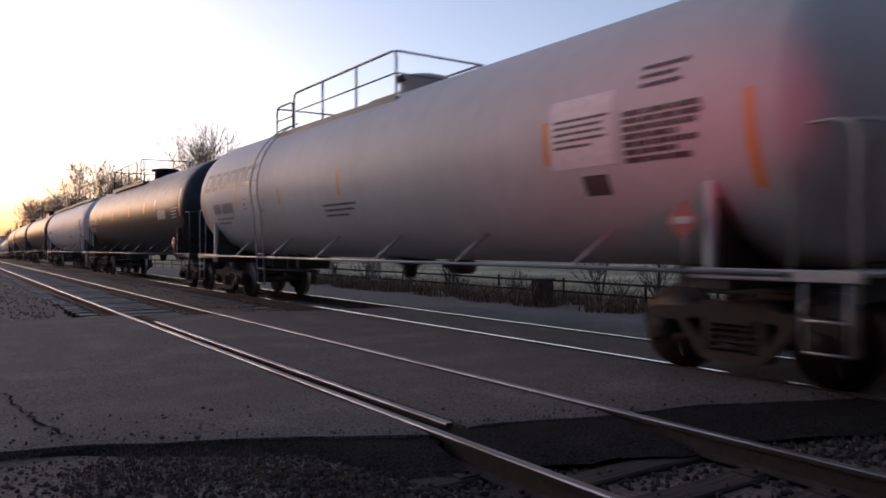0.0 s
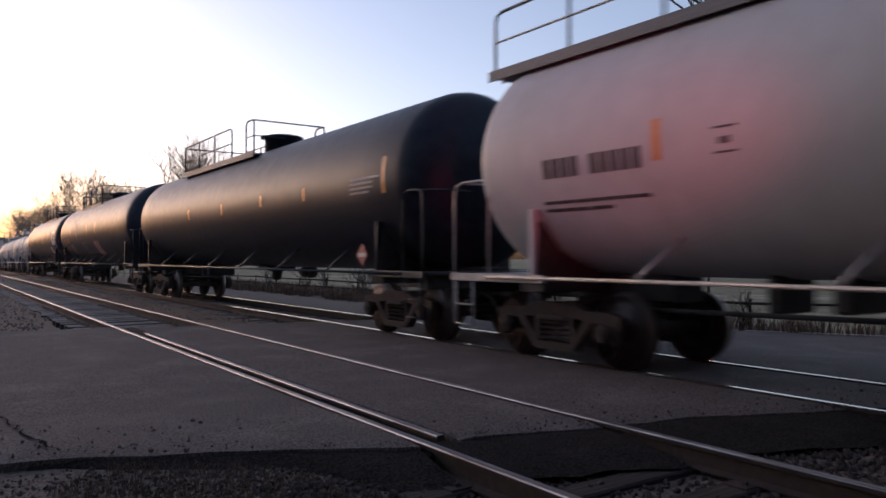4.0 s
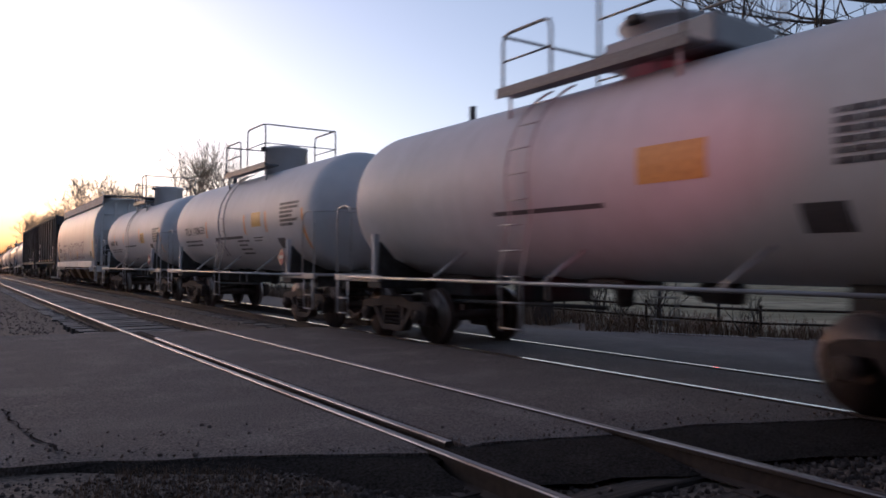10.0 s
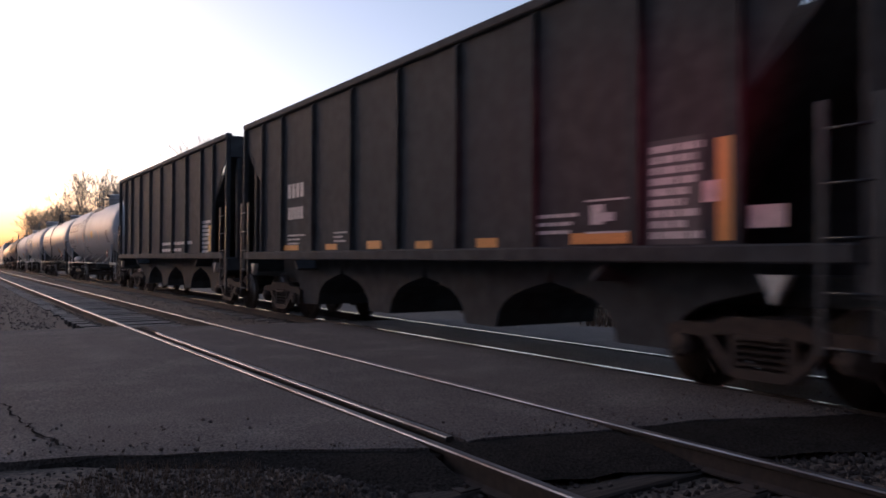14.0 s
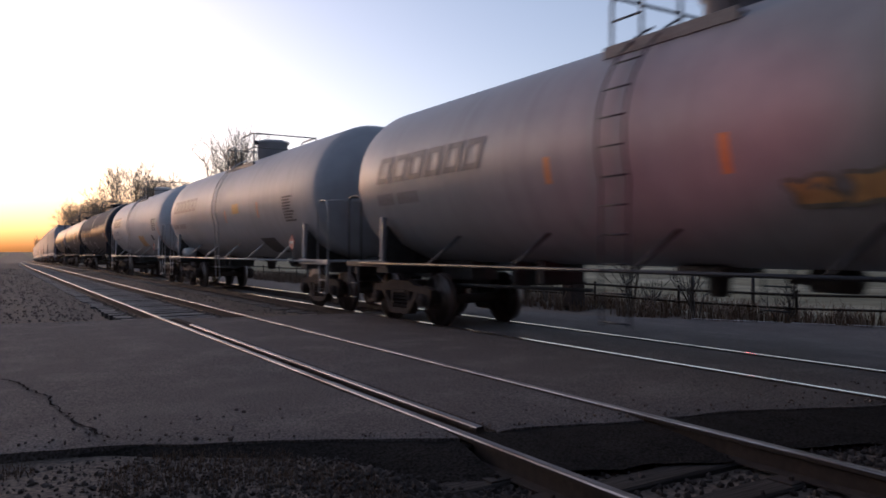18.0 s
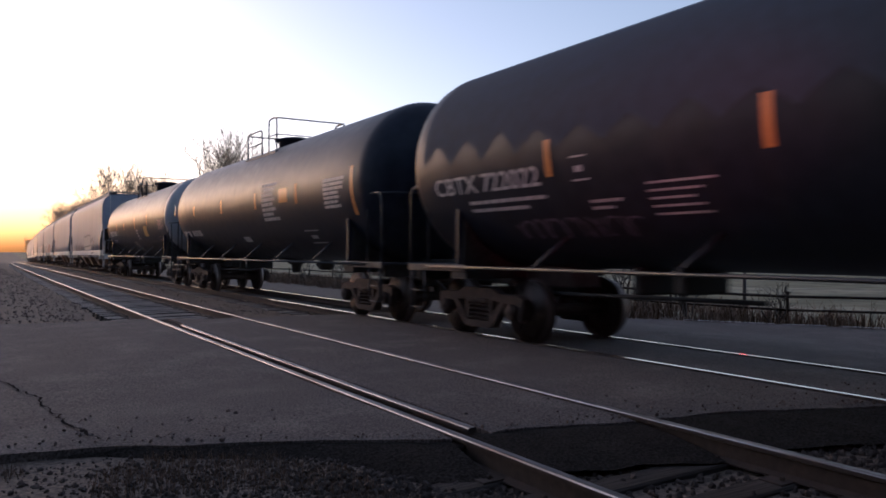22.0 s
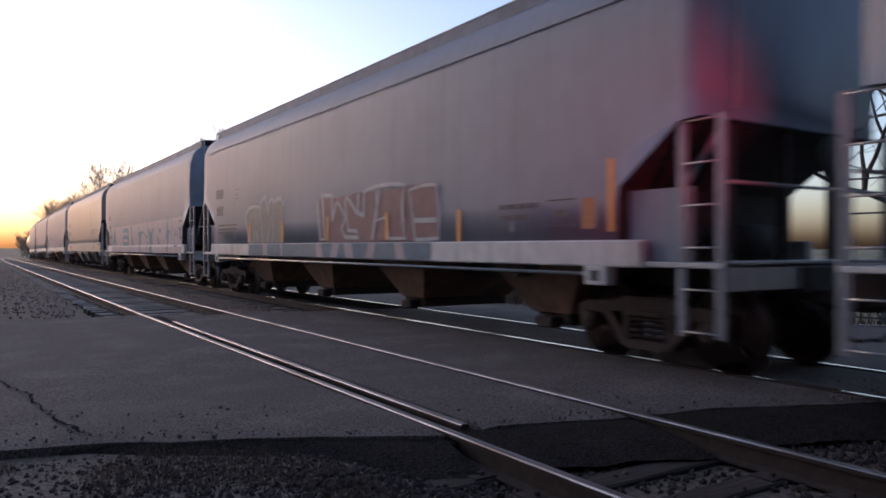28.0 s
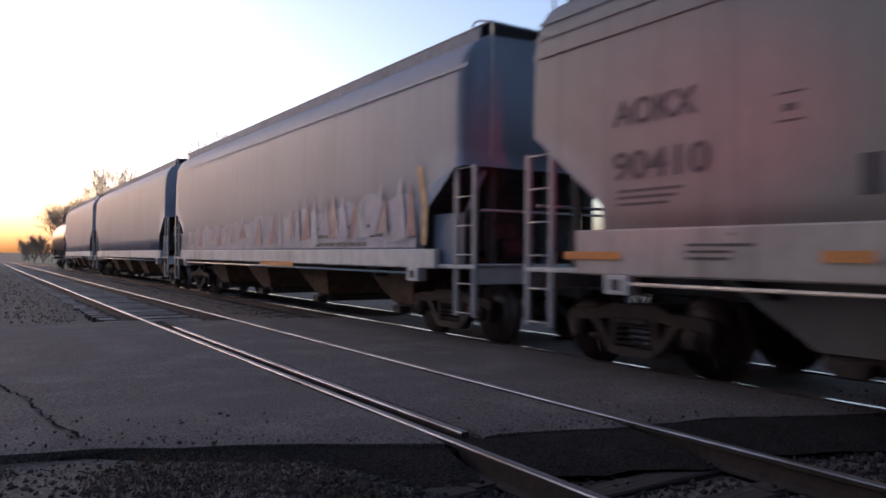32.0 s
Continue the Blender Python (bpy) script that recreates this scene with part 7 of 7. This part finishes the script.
    s.panel("graffiti", -4.0, 2.4, 1.15, 1.42, SPRAY_BLUE)
    s.tape(-2.57, 1.47, 1.95)
    s.tape(-0.11, 1.48, 1.96)
    s.tape(2.38, 1.47, 1.94)
    s.tape(4.66, 1.46, 1.97)
    s.tape(-4.77, 1.43, 1.90)
    s.tape(-7.78, 1.53, 2.35)
    s.outline_box(-7.20, -6.71, 1.60, 1.94, INK)
    s.text(-6.55, -5.73, 1.67, 1.96, 2, INK, 166)
    s.panel("panel", -7.54, -7.31, 1.57, 1.93, ORANGE_INK)
    s.marks(6.96, 7.67, 2.71, 2.97, 4, INK, 170)
    s.marks(6.96, 7.61, 2.23, 2.49, 4, INK, 171)
    s.text(5.77, 7.49, 1.69, 2.00, 3, INK, 172)
    s.outline_box(5.63, 5.90, 2.63, 2.89, INK)
    s.panel('graffiti', 2.5, 4.75, 1.15, 1.42, SPRAY_BLUE)
    s.panel('graffiti', 3.35, 3.7, 1.16, 1.42, SPRAY_PALE, '', 0.012)
    s.band(2.3, 4.9, 1.45, 2.42, SPRAY_OLIVE, 21, 0.15, 0.04)
    s.stroke([(4.74, 1.5), (4.95, 1.9), (5.0, 2.2), (4.7, 2.34), (4.3, 2.36), (3.92, 2.32), (3.82, 1.9), (3.73, 1.48)], 0.08, SPRAY_WHITE)
    s.stroke([(4.36, 1.48), (4.3, 1.74), (4.16, 1.72), (4.06, 1.48)], 0.06, SPRAY_WHITE)
    s.stroke([(3.86, 2.2), (3.9, 2.42), (3.56, 2.58), (3.44, 2.3), (3.36, 2.1), (3.28, 2.4), (3.12, 2.5), (2.95, 2.4), (2.85, 2.44), (2.5, 2.48), (2.3, 2.3)], 0.09, SPRAY_WHITE)
    s.stroke([(3.42, 1.5), (3.2, 1.9), (2.98, 2.2), (3.0, 1.5)], 0.07, SPRAY_WHITE)
    s = couple(24, hopper_car(24, "hopper_car", "grey covered hopper car with pale and turquoise graffiti", "hopper", size(24), False, True))
    s.marks(7.07, 7.62, 2.69, 2.92, 4, INK, 168)
    s.marks(7.05, 7.59, 2.24, 2.45, 5, INK, 169)
    s.outline_box(5.57, 5.86, 2.66, 2.93, INK)
    s.text(6.51, 7.43, 1.74, 1.93, 2, INK, 171)
    s.band(-7.65, 6.6, 1.44, 2.36, SPRAY_PALE, 8, 0.06, 0.02)
    s.panel('graffiti', -7.65, 6.6, 1.14, 1.43, SPRAY_PALE)
    s.blob([(-4.02, 2.06), (-4.4, 2.04), (-4.47, 1.88), (-4.2, 1.86), (-4.1, 1.96)], SPRAY_CYAN, 0.013)
    s.blob([(-3.82, 1.76), (-3.98, 1.7), (-4.22, 1.5), (-4.24, 1.45), (-3.9, 1.46)], SPRAY_CYAN, 0.013)
    s.blob([(-5.38, 2.34), (-5.5, 2.34), (-5.58, 1.96), (-5.94, 1.93), (-5.7, 1.76), (-5.69, 1.6), (-5.62, 1.46), (-5.44, 1.46), (-5.4, 1.7), (-5.2, 1.62), (-5.42, 1.9)], SPRAY_CYAN, 0.013)
    s.panel('graffiti', -5.62, -5.42, 1.16, 1.43, SPRAY_CYAN, '', 0.012)
    s.stroke([(-6.2, 2.32), (-6.28, 2.0), (-6.22, 1.7)], 0.05, SPRAY_BLUE)
    s.stroke([(-6.59, 1.79), (-6.92, 1.77), (-6.78, 1.97)], 0.05, SPRAY_BLUE)
    s.stroke([(-7.57, 2.22), (-7.26, 2.23), (-7.26, 1.96), (-7.55, 1.95), (-7.56, 2.08)], 0.07, SPRAY_INK)
    s.stroke([(-7.40, 1.90), (-7.42, 1.66), (-7.62, 1.65)], 0.08, SPRAY_INK)
    s.stroke([(-6.5, 1.40), (-6.9, 1.38), (-7.1, 1.40)], 0.05, SPRAY_CYAN, 0.02)
    s.blob([(6.45, 1.46), (6.2, 1.9), (6.0, 2.28), (5.85, 2.28), (5.6, 1.9), (5.25, 1.46), (5.6, 1.5), (6.1, 1.5)], SPRAY_CYAN, 0.013)
    s.stroke([(3.6, 2.08), (2.9, 2.12), (2.15, 2.10)], 0.2, SPRAY_CYAN)
    s.stroke([(3.55, 1.78), (2.9, 1.82), (2.3, 1.78)], 0.17, SPRAY_CYAN)
    s.stroke([(3.6, 1.52), (2.9, 1.50), (2.1, 1.52)], 0.16, SPRAY_CYAN)
    s.stroke([(2.25, 2.1), (2.2, 1.8), (2.22, 1.5)], 0.26, SPRAY_CYAN)
    s.stroke([(1.6, 2.32), (1.4, 1.9), (1.15, 1.45)], 0.2, SPRAY_CYAN)
    s.stroke([(1.1, 2.3), (1.35, 1.9), (1.55, 1.46)], 0.16, SPRAY_PALE)
    s.blob([(-0.1, 2.3), (-0.15, 2.0), (-0.05, 1.85), (-0.25, 1.78), (-0.35, 1.46), (-0.62, 1.46), (-0.62, 1.75), (-0.95, 1.95), (-0.98, 2.02), (-0.6, 2.0), (-0.4, 1.98), (-0.25, 2.05)], SPRAY_CYAN, 0.013)
    s.stroke([(-0.9, 1.98), (-1.4, 1.9), (-1.8, 1.74), (-2.2, 1.82)], 0.05, SPRAY_BLUE)
    s.blob([(-2.1, 2.06), (-2.15, 1.9), (-2.35, 1.8), (-2.4, 1.46), (-2.95, 1.46), (-2.92, 1.8), (-3.1, 2.06), (-2.9, 2.06), (-2.75, 1.88), (-2.5, 1.88), (-2.4, 2.06)], SPRAY_CYAN, 0.013)
    s.panel('graffiti', -2.9, -2.42, 1.16, 1.43, SPRAY_CYAN, '', 0.012)
    s.panel('graffiti', -0.6, -0.38, 1.16, 1.43, SPRAY_CYAN, '', 0.012)
    s = couple(25, hopper_car(25, "hopper_car", "glossy beige-grey covered hopper car with a pale sill", "beige", size(25), False, True))
    s.text(-6.88, -5.45, 1.61, 1.70, 2, INK, 176)
    s.letters("AOKX", 6.24, 7.36, 2.78, 3.07, INK)
    s.letters("90410", 6.08, 7.36, 2.18, 2.50, INK)
    s.text(6.40, 7.29, 1.88, 2.10, 3, INK, 179)
    s.outline_box(5.11, 5.38, 2.55, 2.82, INK)
    s.panel("reflective_tape", 7.23, 8.12, 1.31, 1.40, REFLECT, "amber reflective strip", 0.02)
    s.panel("reflective_tape", 4.50, 4.94, 1.31, 1.41, REFLECT, "amber reflective strip", 0.02)
    s.text(5.58, 6.34, 1.30, 1.50, 3, INK, 183)
    s.panel("panel", 4.44, 4.63, 1.86, 2.20, INK)
    s.text(-6.38, -4.41, 2.13, 2.41, 3, INK, 185)
    s.text(-7.39, -6.73, 2.20, 2.40, 2, INK, 186)
    s.panel("reflective_tape", -8.36, -7.48, 1.30, 1.41, REFLECT, "amber reflective strip", 0.02)
    s.panel("reflective_tape", -5.14, -4.71, 1.30, 1.40, REFLECT, "amber reflective strip", 0.02)
    s.panel("reflective_tape", -2.67, -2.27, 1.30, 1.39, REFLECT, "amber reflective strip", 0.02)
    s.text(-6.25, -5.77, 1.31, 1.50, 3, INK, 190)
    s.text(-7.93, -7.61, 1.47, 1.60, 3, INK, 191)
    s.text(-8.34, -8.02, 1.46, 1.60, 3, INK, 192)
    s.text(-7.42, -7.12, 1.46, 1.57, 3, INK, 193)
    s = couple(26, hopper_car(26, "hopper_car", "grey covered hopper car with pale orange graffiti", "hopper", size(26), False, True))
    s.text(-6.40, -3.44, 1.45, 1.93, 3, INK, 182)
    s.panel("reflective_tape", -2.27, -0.03, 1.07, 1.17, REFLECT, "amber reflective strip", 0.02)
    s.band(-7.5, 7.0, 1.46, 2.36, SPRAY_LILAC, 9, 0.35, 0.12)
    rnd = random.Random(41)
    for k in range(34):
        y = 6.9 - 14.2 * k / 33 + rnd.uniform(-0.12, 0.12)
        top = 1.95 + 0.55 * k / 33 + rnd.uniform(-0.12, 0.22)
        low, wide, lean = rnd.uniform(1.47, 1.75), rnd.uniform(0.16, 0.34), rnd.uniform(-0.25, 0.1)
        s.blob([(y + wide, low), (y + wide * 0.6 + lean * 0.5, (low + top) / 2), (y + lean, top), (y - wide * 0.5 + lean * 0.4, (low + top) / 2), (y - wide, low + 0.05)], (SPRAY_LILAC, SPRAY_PEACH, SPRAY_LILAC, SPRAY_ROSE, SPRAY_WHITE)[k % 5], 0.009 + 0.0006 * k)
        if k % 3 == 1:
            s.stroke([(y + wide, low), (y + lean, top), (y - wide, low)], 0.035, SPRAY_PLUM, 0.034)
    s.stroke([(-7.75, 1.5), (-7.8, 2.1), (-7.6, 2.75)], 0.16, SPRAY_GOLD)
    s = couple(27, hopper_car(27, "hopper_car", "plain grey covered hopper car near the end of the train", "hopper", size(27), False, True))
    s = couple(28, hopper_car(28, "hopper_car", "plain grey covered hopper car coupled before the last tank", "hopper", size(28), False, True))
    s = couple(29, tank_car(29, "tank_car", "brown tank car at the end of the train", "brown", size(29), rails=((1.5, 0.8), (0.3, -0.6)), deck=3.9))


make_train()


def motions():
    """The train rolls past; every wheel turns."""
    for car, s0 in train:
        rows = []
        for k in range(65):
            t = 0.5 * k
            s = s0 - SPEED * t
            dx, dz, th = line(s)
            rows.append((t, pose(TRAIN_C + dx, s, dz, -math.degrees(DROP * th), 0, -math.degrees(th))))
        walk(car, rows)
    lead = {}
    for wheel, y in wheels:
        if y in lead:
            wheel.rotation_mode = "QUATERNION"
            act = lead[y].animation_data
            wheel.animation_data_create()
            wheel.animation_data.action = act.action
            wheel.animation_data.action_slot = act.action_slot
            continue
        lead[y] = wheel
        step = 1 / FPS
        walk(wheel, [(k * step, pose(0, y, WHEEL_R, math.degrees(SPEED * k * step / WHEEL_R) % 360)) for k in range(32 * FPS + 1)])


motions()
